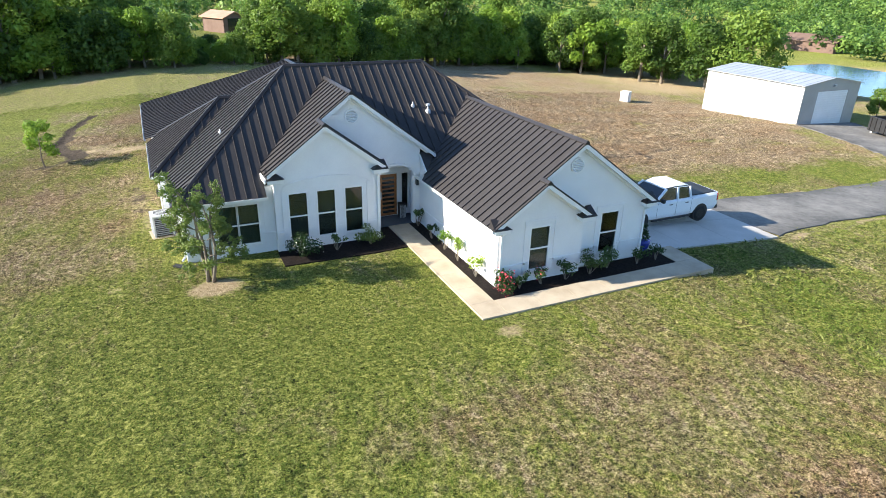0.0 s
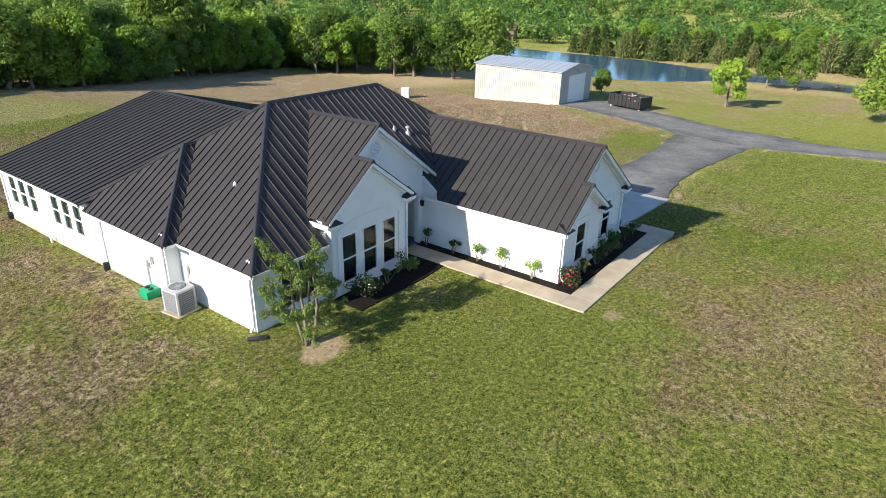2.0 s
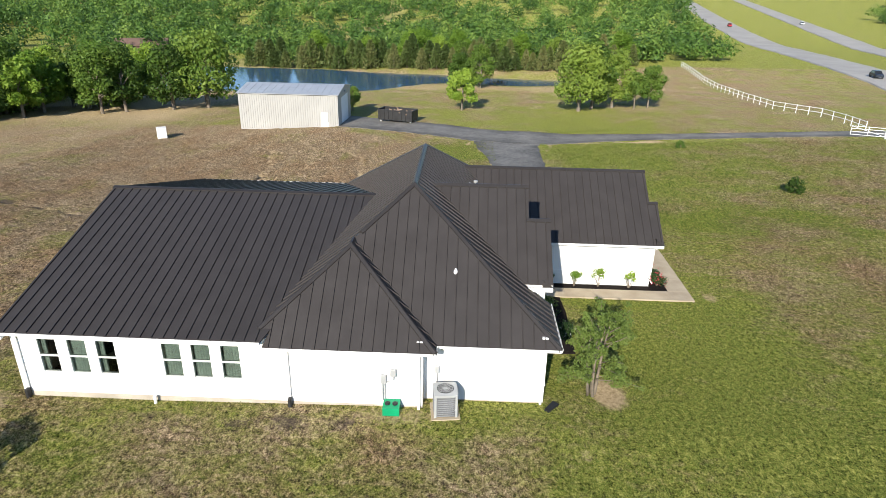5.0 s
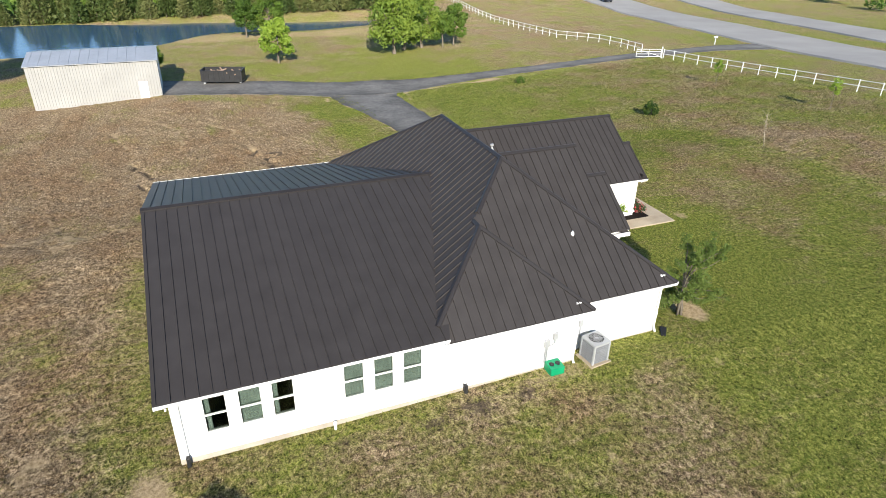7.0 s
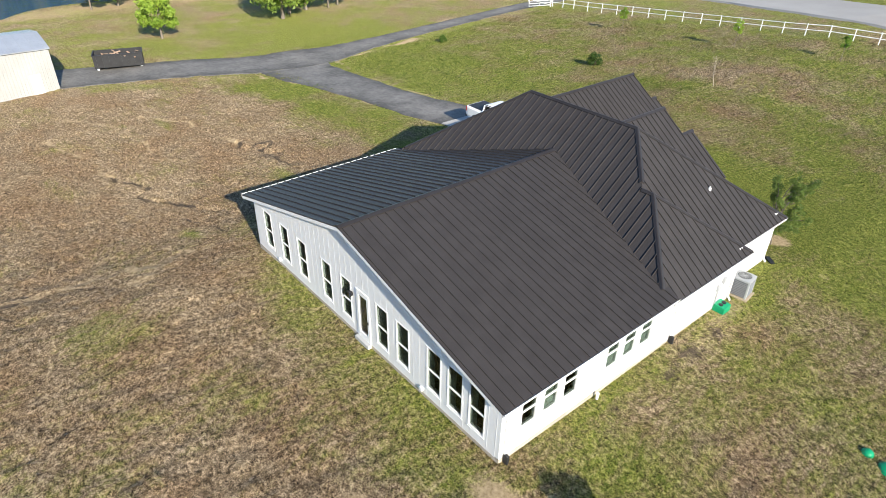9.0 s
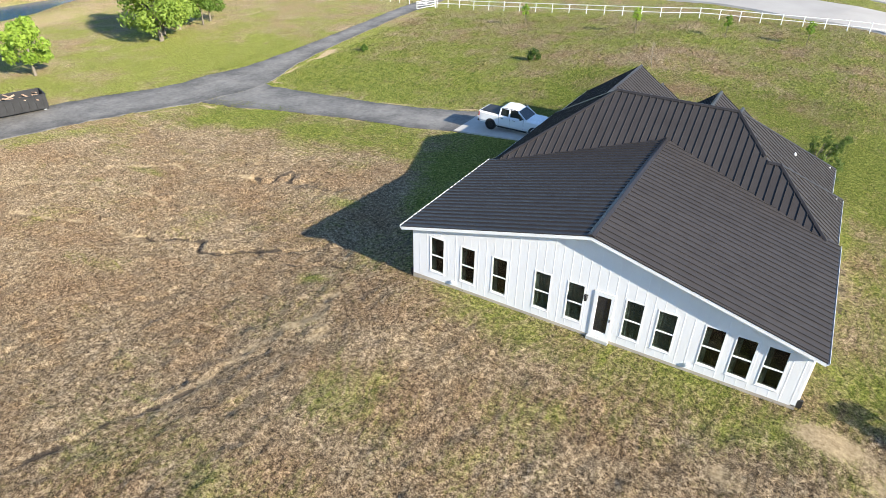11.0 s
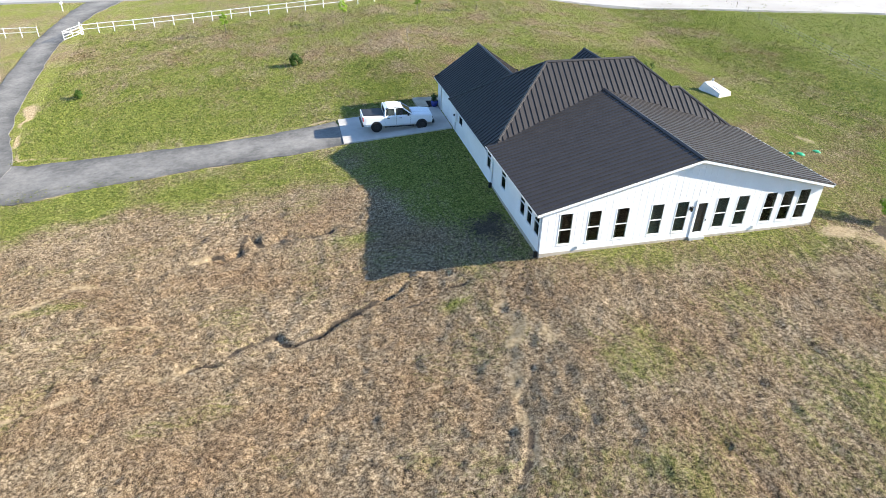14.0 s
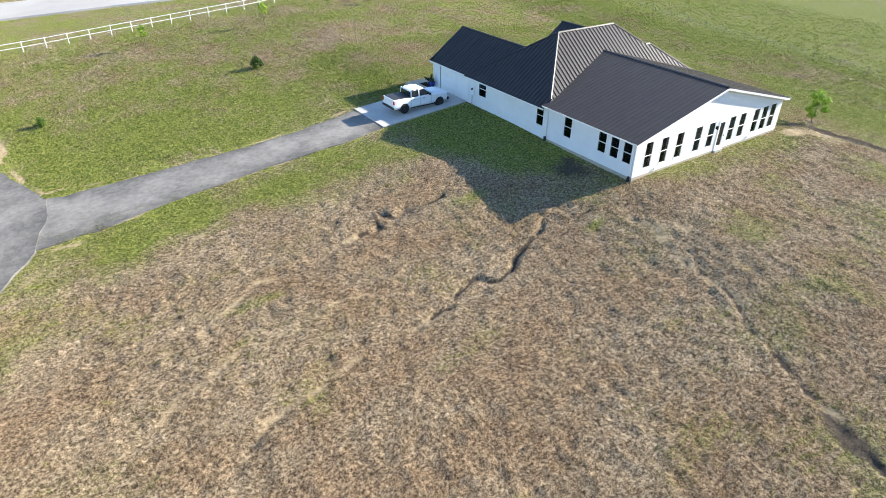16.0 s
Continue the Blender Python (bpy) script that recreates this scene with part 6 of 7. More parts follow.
# ---- by the left wall ----
def air_conditioner(x, y):
    ob = thing("air_conditioner", "grey louvred air-conditioning condenser on a concrete pad", "air conditioner", Matrix.Translation((x, y, -0.02)) @ Matrix.Rotation(0.12, 4, "Z"))
    part("pad", Mb().box(-0.52, -0.52, -0.1, 0.52, 0.52, 0.05, bev=0.01), CONCRETE, ob)
    part("cabinet", Mb().box(-0.38, -0.38, 0.07, 0.38, 0.38, 0.98), DARK, ob)
    for s in range(4):
        m = Matrix.Rotation(s * math.pi / 2, 4, "Z")
        part("corner_post", Mb().box(-0.42, -0.42, 0.05, -0.33, -0.33, 1.0, m=m, bev=0.015), GALV, ob)
        for k in range(10):
            z = 0.13 + k * 0.086
            part("louvre", Mb().add([m @ Vector(p) for p in ((-0.34, -0.385, z), (0.34, -0.385, z), (0.34, -0.425, z - 0.015), (-0.34, -0.425, z - 0.015), (-0.34, -0.385, z + 0.022), (0.34, -0.385, z + 0.022), (0.34, -0.425, z + 0.006), (-0.34, -0.425, z + 0.006))], [(0, 1, 2, 3), (7, 6, 5, 4), (3, 2, 6, 7), (0, 3, 7, 4), (1, 5, 6, 2)]), LOUVRE, ob)
    n = 28
    top = []
    for i in range(n):
        a = 2 * math.pi * i / n
        top.append((0.31 * math.cos(a), 0.31 * math.sin(a), 1.03))
    for i in range(n):
        a = 2 * math.pi * i / n
        c, s = math.cos(a), math.sin(a)
        k = 0.43 / max(abs(c), abs(s))
        k = min(k, 0.53)
        top.append((k * c, k * s, 1.0))
    for i in range(n):
        top.append((*top[n + i][:2], 0.93))
    part("top_cover", Mb().add(top, [(i, (i + 1) % n, n + (i + 1) % n, n + i) for i in range(n)] + [(n + i, n + (i + 1) % n, 2 * n + (i + 1) % n, 2 * n + i) for i in range(n)]), GALV, ob)
    grille = Mb()
    for k in range(1, 6):
        r = 0.31 * k / 6
        pts = [(r * math.cos(2 * math.pi * i / 20), r * math.sin(2 * math.pi * i / 20), 1.04) for i in range(21)]
        grille.tube(pts, 0.006, 4, cap=False)
    for i in range(8):
        a = math.pi * i / 8
        grille.bar((0.31 * math.cos(a), 0.31 * math.sin(a), 1.035), (-0.31 * math.cos(a), -0.31 * math.sin(a), 1.035), 0.01, 0.01)
    part("fan_grille", grille, GALV, ob)
    for k in range(4):
        a = k * math.pi / 2 + 0.4
        part("fan_blade", Mb().add([(0.04 * math.cos(a), 0.04 * math.sin(a), 0.97), (0.28 * math.cos(a - 0.35), 0.28 * math.sin(a - 0.35), 0.955), (0.28 * math.cos(a + 0.35), 0.28 * math.sin(a + 0.35), 0.985)], [(0, 1, 2)]), BLACK, ob)


air_conditioner(-0.72, 3.62)

ub = thing("utility_box", "green plastic utility pedestal against the white wall", "utility box", Matrix.Translation((-0.85, 5.55, -0.08)))
part("body", Mb().prism([(-0.27, -0.3), (0.25, -0.3), (0.25, 0.3), (-0.27, 0.3)], 0, lambda x, y: 0.42 + 0.1 * x), GREEN, ub)
part("cap", Mb().tube([(0, -0.13, 0.4), (0, -0.13, 0.46), (0, -0.13, 0.48)], [0.1, 0.1, 0.07], 14), BLACK, ub)
part("cap", Mb().tube([(0, 0.14, 0.4), (0, 0.14, 0.46), (0, 0.14, 0.48)], [0.1, 0.1, 0.07], 14), BLACK, ub)

mtr = thing("meter_box", "grey meter box with conduits on the white wall", "meter box", frame_at(XJ, 5.85, (-1, 0)))
part("box", Mb().box(-0.1, -0.12, 1.05, 0.1, -0.004, 1.4, bev=0.012), GALV, mtr)
part("box", Mb().box(0.25, -0.12, 1.35, 0.45, -0.004, 1.65, bev=0.012), GALV, mtr)
part("conduit", Mb().tube([(-0.04, -0.06, 1.06), (-0.04, -0.06, 0.3)], 0.022, 8), GALV, mtr)
part("conduit", Mb().tube([(0.04, -0.06, 1.06), (0.04, -0.06, 0.3)], 0.022, 8), GALV, mtr)
part("conduit", Mb().tube([(0.1, -0.06, 1.1), (0.25, -0.06, 1.1), (0.36, -0.06, 1.2), (0.36, -0.06, 1.36)], 0.022, 8), GALV, mtr)
dis = thing("disconnect_box", "small grey disconnect switch on the white wall", "switch box", frame_at(XL, 3.95, (-1, 0)))
part("box", Mb().box(-0.08, -0.1, 1.2, 0.08, -0.004, 1.5, bev=0.012), GALV, dis)
part("conduit", Mb().tube([(0, -0.05, 1.22), (0, -0.05, 0.5)], 0.022, 8), GALV, dis)
mm = thing("electric_meter", "white electric service panel beside the garage", "meter box", frame_at(XR, 0.45, (1, 0)))
part("box", Mb().box(-0.2, -0.16, 0.9, 0.2, -0.004, 1.85, bev=0.02), WHITE, mm)
part("meter", Mb().tube([(0, -0.15, 1.45), (0, -0.24, 1.45), (0, -0.26, 1.45)], [0.1, 0.1, 0.07], 16), CAR_GLASS, mm)
part("conduit", Mb().tube([(-0.1, -0.08, 0.9), (-0.1, -0.08, -0.3)], 0.03, 8), GALV, mm)

sp = thing("splash_block", "black plastic splash block below the downspout", "splash block", Matrix.Translation((-0.28, -0.28, 0.0)) @ Matrix.Rotation(0.9, 4, "Z"))
part("tray", Mb().prism([(-0.14, -0.35), (0.14, -0.35), (0.1, 0.3), (-0.1, 0.3)], 0, lambda x, y: 0.07 + 0.02 * y), BLACK, sp)
for x, y in ((-0.75, 14.3),):
    cl = thing("cleanout_pipe", "short white drain pipe in the lawn", "pipe", Matrix.Translation((x, y, ground_z(x, y))))
    part("pipe", Mb().tube([(0, 0, -0.1), (0, 0, 0.28)], 0.055, 12), WHITE, cl, smooth=True)
    part("cap", Mb().tube([(0, 0, 0.26), (0, 0, 0.31), (0, 0, 0.33)], [0.068, 0.068, 0.04], 12), WHITE, cl)
for x, y, r in ((-8.3, 8.2, 0.2), (-9.05, 8.35, 0.33), (-11.1, 7.8, 0.33)):
    lid = thing("septic_lid", "domed green plastic septic lid in the lawn", "septic lid", Matrix.Translation((x, y, ground_z(x, y) - 0.03)), "septic lids")
    part("dome", Mb().tube([(0, 0, 0), (0, 0, 0.08), (0, 0, 0.14), (0, 0, 0.17)], [r, r * 0.96, r * 0.7, r * 0.2], 24), GREEN, lid, smooth=True)
    part("rim", Mb().tube([(0, 0, -0.05), (0, 0, 0.04)], [r * 1.1, r * 1.1], 24), GREEN, lid)

# storm shelter: low concrete wedge with vent and hatch
gz = ground_z(-10.8, -7.4)
sh = thing("storm_shelter", "low sloped white concrete storm shelter in the lawn", "storm shelter", Matrix.Translation((-11.9, -7.6, gz - 0.1)) @ Matrix.Rotation(0.25, 4, "Z") @ Matrix.Diagonal((0.8, 0.72, 0.95, 1)))
mb = Mb()
mb.add([(-1.1, -1.9, 0), (1.1, -1.9, 0), (1.1, 1.9, 0), (-1.1, 1.9, 0), (-0.75, -1.4, 1.0), (0.75, -1.4, 1.0), (0.95, 1.85, 0.45), (-0.95, 1.85, 0.45)], [(3, 2, 1, 0), (4, 5, 6, 7), (0, 1, 5, 4), (1, 2, 6, 5), (2, 3, 7, 6), (3, 0, 4, 7)])
part("shell", mb, grainy("white_concrete", (0.6, 0.58, 0.55), (0.74, 0.72, 0.69), 4.0, 0.85), sh)
part("hatch", Mb().add([(-0.42, -0.2, 0.78), (0.42, -0.2, 0.78), (0.42, 1.4, 0.51), (-0.42, 1.4, 0.51), (-0.42, -0.2, 0.86), (0.42, -0.2, 0.86), (0.42, 1.4, 0.59), (-0.42, 1.4, 0.59)], [(4, 5, 6, 7), (0, 1, 5, 4), (1, 2, 6, 5), (2, 3, 7, 6), (3, 0, 4, 7)]), WHITE, sh, "white steel hatch")
part("handle", Mb().tube([(0.3, 0.2, 0.75), (0.3, 0.2, 0.95), (0.3, 0.6, 0.88), (0.3, 0.6, 0.7)], 0.02, 8), GALV, sh)
part("vent", Mb().tube([(-0.5, -1.1, 0.8), (-0.5, -1.1, 1.05), (-0.5, -1.1, 1.1), (-0.5, -1.1, 1.28)], [0.06, 0.06, 0.15, 0.12], 14), GALV, sh)
part("vent", Mb().tube([(0.55, -1.1, 0.8), (0.55, -1.1, 0.98), (0.55, -1.1, 1.06)], [0.05, 0.05, 0.09], 12), GALV, sh)

# ---- pickup truck ----
def wheel(x, y, s, parent, side):
    tyre = part("wheel", Mb().tube([(0, -0.13, 0), (0, -0.12, 0), (0, -0.06, 0), (0, 0.06, 0), (0, 0.12, 0), (0, 0.13, 0)], [0.25, 0.37, 0.41, 0.41, 0.37, 0.25], 28, cap=False), RUBBER, parent, "black off-road tyre", True, Matrix.Translation((x, y, s)))
    part("rim", Mb().tube([(0, 0.07 * side, 0), (0, 0.105 * side, 0)], [0.25, 0.25], 24), BLACK, tyre)
    for k in range(6):
        a = k * math.pi / 3
        mb = Mb()
        mb.bar((0.05 * math.cos(a), 0.115 * side, 0.05 * math.sin(a)), (0.23 * math.cos(a), 0.112 * side, 0.23 * math.sin(a)), 0.02, 0.06)
        part("spoke", mb, BLACK, tyre)


def loft(sections):
    """A closed body through cross-sections of equal count."""
    n = len(sections[0])
    v = [p for s in sections for p in s]
    f = [(k * n + i, k * n + (i + 1) % n, (k + 1) * n + (i + 1) % n, (k + 1) * n + i) for k in range(len(sections) - 1) for i in range(n)]
    return Mb().add(v, f + [tuple(range(n - 1, -1, -1)), tuple(range((len(sections) - 1) * n, len(sections) * n))])


def pickup(x, y, z):
    ob = thing("pickup_truck", "white crew-cab pickup with black wheels and bed cover on the concrete", "pickup truck", Matrix.Translation((x, y, z)))

    def sec(px, w, zb, zt, r=0.1, tuck=0.06):
        return [(px, -w + tuck, zb), (px, w - tuck, zb), (px, w, zb + 0.18), (px, w, zt - r), (px, w - r, zt), (px, -w + r, zt), (px, -w, zt - r), (px, -w, zb + 0.18)]

    part("body", loft([sec(-2.86, 0.86, 0.62, 1.1), sec(-2.78, 0.96, 0.55, 1.2), sec(-2.1, 1.0, 0.5, 1.28), sec(-1.05, 1.01, 0.45, 1.3), sec(1.15, 1.01, 0.45, 1.3), sec(2.7, 1.0, 0.5, 1.36), sec(2.94, 0.97, 0.55, 1.36)]), CAR_WHITE, ob, "white painted body")
    cabin = [[(-1.2, -0.86, 1.26), (-1.2, 0.86, 1.26), (-1.15, 0.86, 1.3), (-1.15, -0.86, 1.3)],
             [(-0.35, -0.82, 1.26), (-0.35, 0.82, 1.26), (-0.35, 0.72, 1.84), (-0.35, -0.72, 1.84)],
             [(0.1, -0.84, 1.26), (0.1, 0.84, 1.26), (0.1, 0.72, 1.92), (0.1, -0.72, 1.92)],
             [(0.85, -0.84, 1.26), (0.85, 0.84, 1.26), (0.85, 0.72, 1.9), (0.85, -0.72, 1.9)],
             [(1.15, -0.84, 1.26), (1.15, 0.84, 1.26), (1.08, 0.72, 1.82), (1.08, -0.72, 1.82)]]
    part("cabin_glass", loft([[(p[0], p[1] * 1.09, p[2]) for p in s] for s in cabin]), CAR_GLASS, ob, "dark tinted windows")
    part("cab_roof", loft([[(-0.42, -0.74, 1.8), (-0.42, 0.74, 1.8), (-0.4, 0.6, 1.86), (-0.4, -0.6, 1.86)], [(0.1, -0.82, 1.86), (0.1, 0.82, 1.86), (0.1, 0.7, 1.96), (0.1, -0.7, 1.96)], [(0.85, -0.82, 1.84), (0.85, 0.82, 1.84), (0.85, 0.7, 1.94), (0.85, -0.7, 1.94)], [(1.12, -0.76, 1.78), (1.12, 0.76, 1.78), (1.1, 0.6, 1.86), (1.1, -0.6, 1.86)]]), CAR_WHITE, ob)
    for s in (-1, 1):
        for a, b in (((-1.14, 0.955 * s, 1.28), (-0.4, 0.8 * s, 1.84)), ((0.28, 0.945 * s, 1.28), (0.28, 0.82 * s, 1.88)), ((1.13, 0.945 * s, 1.28), (1.06, 0.82 * s, 1.84))):
            mb = Mb()
            mb.bar(a, b, 0.1, 0.08)
            part("pillar", mb, CAR_WHITE, ob)
        part("mirror", Mb().box(-0.85, min(0.98 * s, 1.2 * s), 1.28, -0.7, max(0.98 * s, 1.2 * s), 1.48, bev=0.03), BLACK, ob)
        for wx in (-1.9, 1.85):
            part("wheel_well", Mb().tube([(wx, 0.72 * s, 0.45), (wx, 1.014 * s, 0.45)], 0.46, 28), BLACK, ob)
        part("running_board", Mb().box(-1.25, min(0.95 * s, 1.06 * s), 0.36, 1.2, max(0.95 * s, 1.06 * s), 0.43, bev=0.02), BLACK, ob)
        for hx in (-0.25, 0.75):
            part("door_handle", Mb().box(hx, min(0.99 * s, 1.035 * s), 1.08, hx + 0.2, max(0.99 * s, 1.035 * s), 1.12, bev=0.01), BLACK, ob)
        for lx in (-0.98, 0.2, 1.16):
            mb = Mb()
            mb.bar((lx, 1.008 * s, 0.55), (lx, 1.008 * s, 1.26), 0.012, 0.012)
            part("door_gap", mb, BLACK, ob)
        part("tail_light", Mb().box(2.86, min(0.82 * s, 0.985 * s), 0.95, 2.955, max(0.82 * s, 0.985 * s), 1.3, bev=0.015), RED, ob)
        part("headlight", Mb().box(-2.85, min(0.62 * s, 0.93 * s), 0.9, -2.74, max(0.62 * s, 0.93 * s), 1.06, bev=0.02), CAR_GLASS, ob)
        for wx in (-1.9, 1.85):
            wheel(wx, 0.92 * s, 0.41, ob, s)
    part("bed_cover", Mb().box(1.2, -0.86, 1.34, 2.86, 0.86, 1.385, bev=0.015), BLACK, ob, "flat black bed cover")
    part("rear_bumper", Mb().box(2.88, -0.96, 0.5, 3.05, 0.96, 0.7, bev=0.03), BLACK, ob)
    part("front_bumper", Mb().box(-3.0, -0.95, 0.45, -2.8, 0.95, 0.72, bev=0.04), BLACK, ob)
    part("grille", Mb().box(-2.9, -0.6, 0.76, -2.83, 0.6, 1.08, bev=0.02), BLACK, ob)
    part("hood_scoop", loft([[(-2.5, -0.3, 1.24), (-2.5, 0.3, 1.24), (-2.5, 0.28, 1.27), (-2.5, -0.28, 1.27)], [(-1.2, -0.42, 1.28), (-1.2, 0.42, 1.28), (-1.2, 0.4, 1.35), (-1.2, -0.4, 1.35)]]), CAR_WHITE, ob)


pickup(21.7, -2.45, -0.29)

# ---- metal shed, dumpster, box ----
def metal_shed():
    x0, x1, y0, y1, zb, ze, zp = 62.0, 71.0, 19.86, 32.9, -3.9, 0.85, 1.5
    xm = (x0 + x1) / 2
    ob = thing("metal_shed", "white ribbed steel shed with a roll-up door", "shed", Matrix.Identity(4))
    west = Mb().box(x0, y0, zb, x0 + 0.15, y1, ze)
    part("wall", west, SHED_WALL, ob)
    part("wall", Mb().box(x1 - 0.15, y0, zb, x1, y1, ze), SHED_WALL, ob)
    for y in (y0 + 0.005, y1 - 0.155):
        a, b = (64.3, 69.2) if y < 25 else (66.4, 66.5)
        mb = Mb()
        for p0, p1, low in ((x0 + 0.005, a, zb), (a, b, 0.15 if y < 25 else zb), (b, x1 - 0.005, zb)):
            f = lambda x: ze + (zp - ze) * (1 - abs(x - xm) / (xm - x0)) - 0.02  # noqa: E731
            cols = [p0] + ([xm] if p0 < xm < p1 else []) + [p1]
            for c0, c1 in zip(cols, cols[1:]):
                mb.add([(c0, y, low), (c1, y, low), (c1, y, f(c1)), (c0, y, f(c0)), (c0, y + 0.15, low), (c1, y + 0.15, low), (c1, y + 0.15, f(c1)), (c0, y + 0.15, f(c0))], [(0, 1, 2, 3), (7, 6, 5, 4), (0, 4, 5, 1), (1, 5, 6, 2), (2, 6, 7, 3), (3, 7, 4, 0)])
        part("wall", mb, SHED_WALL, ob)
    for k in range(43):
        y = y0 + 0.15 + k * 0.3
        part("rib", Mb().prism([(x0 - 0.03, y - 0.02), (x0 + 0.01, y - 0.045), (x0 + 0.01, y + 0.045), (x0 - 0.03, y + 0.02)], zb, ze - 0.05), SHED_WALL, ob)
    for s, xe in ((-1, x0 - 0.25), (1, x1 + 0.25)):
        zo = ze - 0.04
        mb = Mb()
        mb.add([(xe, y0 - 0.15, zo), (xm, y0 - 0.15, zp), (xm, y1 + 0.15, zp), (xe, y1 + 0.15, zo), (xe, y0 - 0.15, zo + 0.06), (xm, y0 - 0.15, zp + 0.06), (xm, y1 + 0.15, zp + 0.06), (xe, y1 + 0.15, zo + 0.06)], [(3, 2, 1, 0), (4, 5, 6, 7), (0, 1, 5, 4), (1, 2, 6, 5), (2, 3, 7, 6), (3, 0, 4, 7)])
        pan = part("roof_slope", mb, SHED_ROOF, ob, "pale galvanised roof")
        for k in range(14):
            y = y0 + 0.2 + k * 0.96
            rb = Mb()
            rb.bar((xe, y, zo + 0.075), (xm, y, zp + 0.075), 0.06, 0.04)
            part("roof_rib", rb, SHED_ROOF, pan)
    dr = part("roll_up_door", Mb().box(64.3, y0 + 0.05, -3.75, 69.2, y0 + 0.1, 0.15), WHITE, ob)
    for k in range(16):
        part("slat", Mb().box(64.32, y0 + 0.02, -3.7 + k * 0.24, 69.18, y0 + 0.06, -3.5 + k * 0.24, bev=0.01), WHITE, dr)
    dd = part("side_door", Mb().box(x0 - 0.06, 21.2, -3.55, x0 + 0.02, 22.15, -1.45, bev=0.01), WHITE, ob, "white steel side door")
    part("door_handle", Mb().box(x0 - 0.12, 21.3, -2.6, x0 - 0.06, 21.38, -2.5), BLACK, dd)
    part("floodlight", Mb().box(66.4, y0 - 0.25, 0.6, 66.8, y0, 0.85, bev=0.04), GALV, ob)


metal_shed()


def dumpster():
    ob = thing("dumpster", "black open roll-off dumpster full of debris", "dumpster", Matrix.Translation((67.2, 12.6, ground_z(67.2, 12.6) + 0.12)) @ Matrix.Rotation(radians(-17), 4, "Z"))
    w, l, h = 1.15, 2.5, 1.6
    for name, a in (("side", (-w, -l, 0.25, -w + 0.08, l, h)), ("side", (w - 0.08, -l, 0.25, w, l, h)), ("end", (-w + 0.08, -l, 0.25, w - 0.08, -l + 0.08, h)), ("end", (-w + 0.08, l - 0.08, 0.25, w - 0.08, l, h)), ("floor", (-w + 0.08, -l + 0.08, 0.2, w - 0.08, l - 0.08, 0.3))):
        part(name, Mb().box(*a, bev=0.01), BLACK, ob)
    for k in range(8):
        y = -l + 0.3 + k * 0.63
        for s in (-1, 1):
            part("stiffener", Mb().box(min(w * s, (w + 0.07) * s), y - 0.05, 0.3, max(w * s, (w + 0.07) * s), y + 0.05, h - 0.05), BLACK, ob)
    rim = Mb()
    for p, q in (((-w, -l, h), (w, -l, h)), ((w, -l, h), (w, l, h)), ((w, l, h), (-w, l, h)), ((-w, l, h), (-w, -l, h))):
        rim.bar(p, q, 0.12, 0.1)
    part("rim", rim, BLACK, ob)
    for x in (-0.8, 0.8):
        for y in (-2.2, 2.2):
            part("roller", Mb().tube([(x - 0.1, y, 0.02), (x + 0.1, y, 0.02)], 0.14, 12), GALV, ob)
    rr = random.Random(4)
    heap = Mb()
    for k in range(30):
        m = Matrix.Translation((rr.uniform(-0.9, 0.9), rr.uniform(-2.2, 2.2), rr.uniform(0.9, 1.42))) @ Euler((rr.uniform(-0.5, 0.5), rr.uniform(-0.5, 0.5), rr.uniform(0, 6))).to_matrix().to_4x4()
        heap.box(-rr.uniform(0.1, 0.6), -0.08, -0.03, rr.uniform(0.1, 0.6), 0.08, 0.03, m=m)
    part("debris", heap, DEBRIS, ob, "heap of broken boards")
    part("sticker", Mb().box(w + 0.071, -0.2, 0.9, w + 0.075, 0.15, 1.25), WHITE, ob)


dumpster()
bx = thing("utility_cabinet", "white utility cabinet standing in the field", "cabinet", Matrix.Translation((56.9, 41.2, ground_z(56.9, 41.2))) @ Matrix.Rotation(0.5, 4, "Z"))
part("body", Mb().box(-0.55, -0.55, -0.1, 0.55, 0.55, 1.25, bev=0.03), WHITE, bx)
part("lid", Mb().box(-0.58, -0.58, 1.25, 0.58, 0.58, 1.32, bev=0.02), WHITE, bx)

# ---- white pipe fence and gate ----
def fence_run(pts, label):
    ob = thing("pipe_fence", label, "fence")
    posts = []
    for p, q in zip(pts, pts[1:]):
        p, q = Vector(p), Vector(q)
        n = max(1, round((q - p).length / 2.5))
        posts += [p.lerp(q, i / n) for i in range(n)]
    posts.append(Vector(pts[-1]))
    posts = [Vector((p.x, p.y, ground_z(p.x, p.y))) for p in posts]
    for p in posts:
        part("post", Mb().tube([p - Vector((0, 0, 0.2)), p + Vector((0, 0, 1.28)), p + Vector((0, 0, 1.31))], [0.055, 0.055, 0.02], 8), WHITE, ob)
    for a, b in zip(posts, posts[1:]):
        for h in (0.62, 1.2):
            part("rail", Mb().tube([a + Vector((0, 0, h)), b + Vector((0, 0, h))], 0.042, 6), WHITE, ob)


fence_run([(56.2, -47.0), (52.4, -47.4), (22, -47.8), (-2, -51), (-19, -57), (-42, -66)], "white two-rail pipe fence along the highway")
fence_run([(61.8, -47.6), (68, -48.4), (74, -48.4), (82.3, -45.2), (95, -45.6), (120, -47.5), (150, -52)], "white two-rail pipe fence east of the gate")


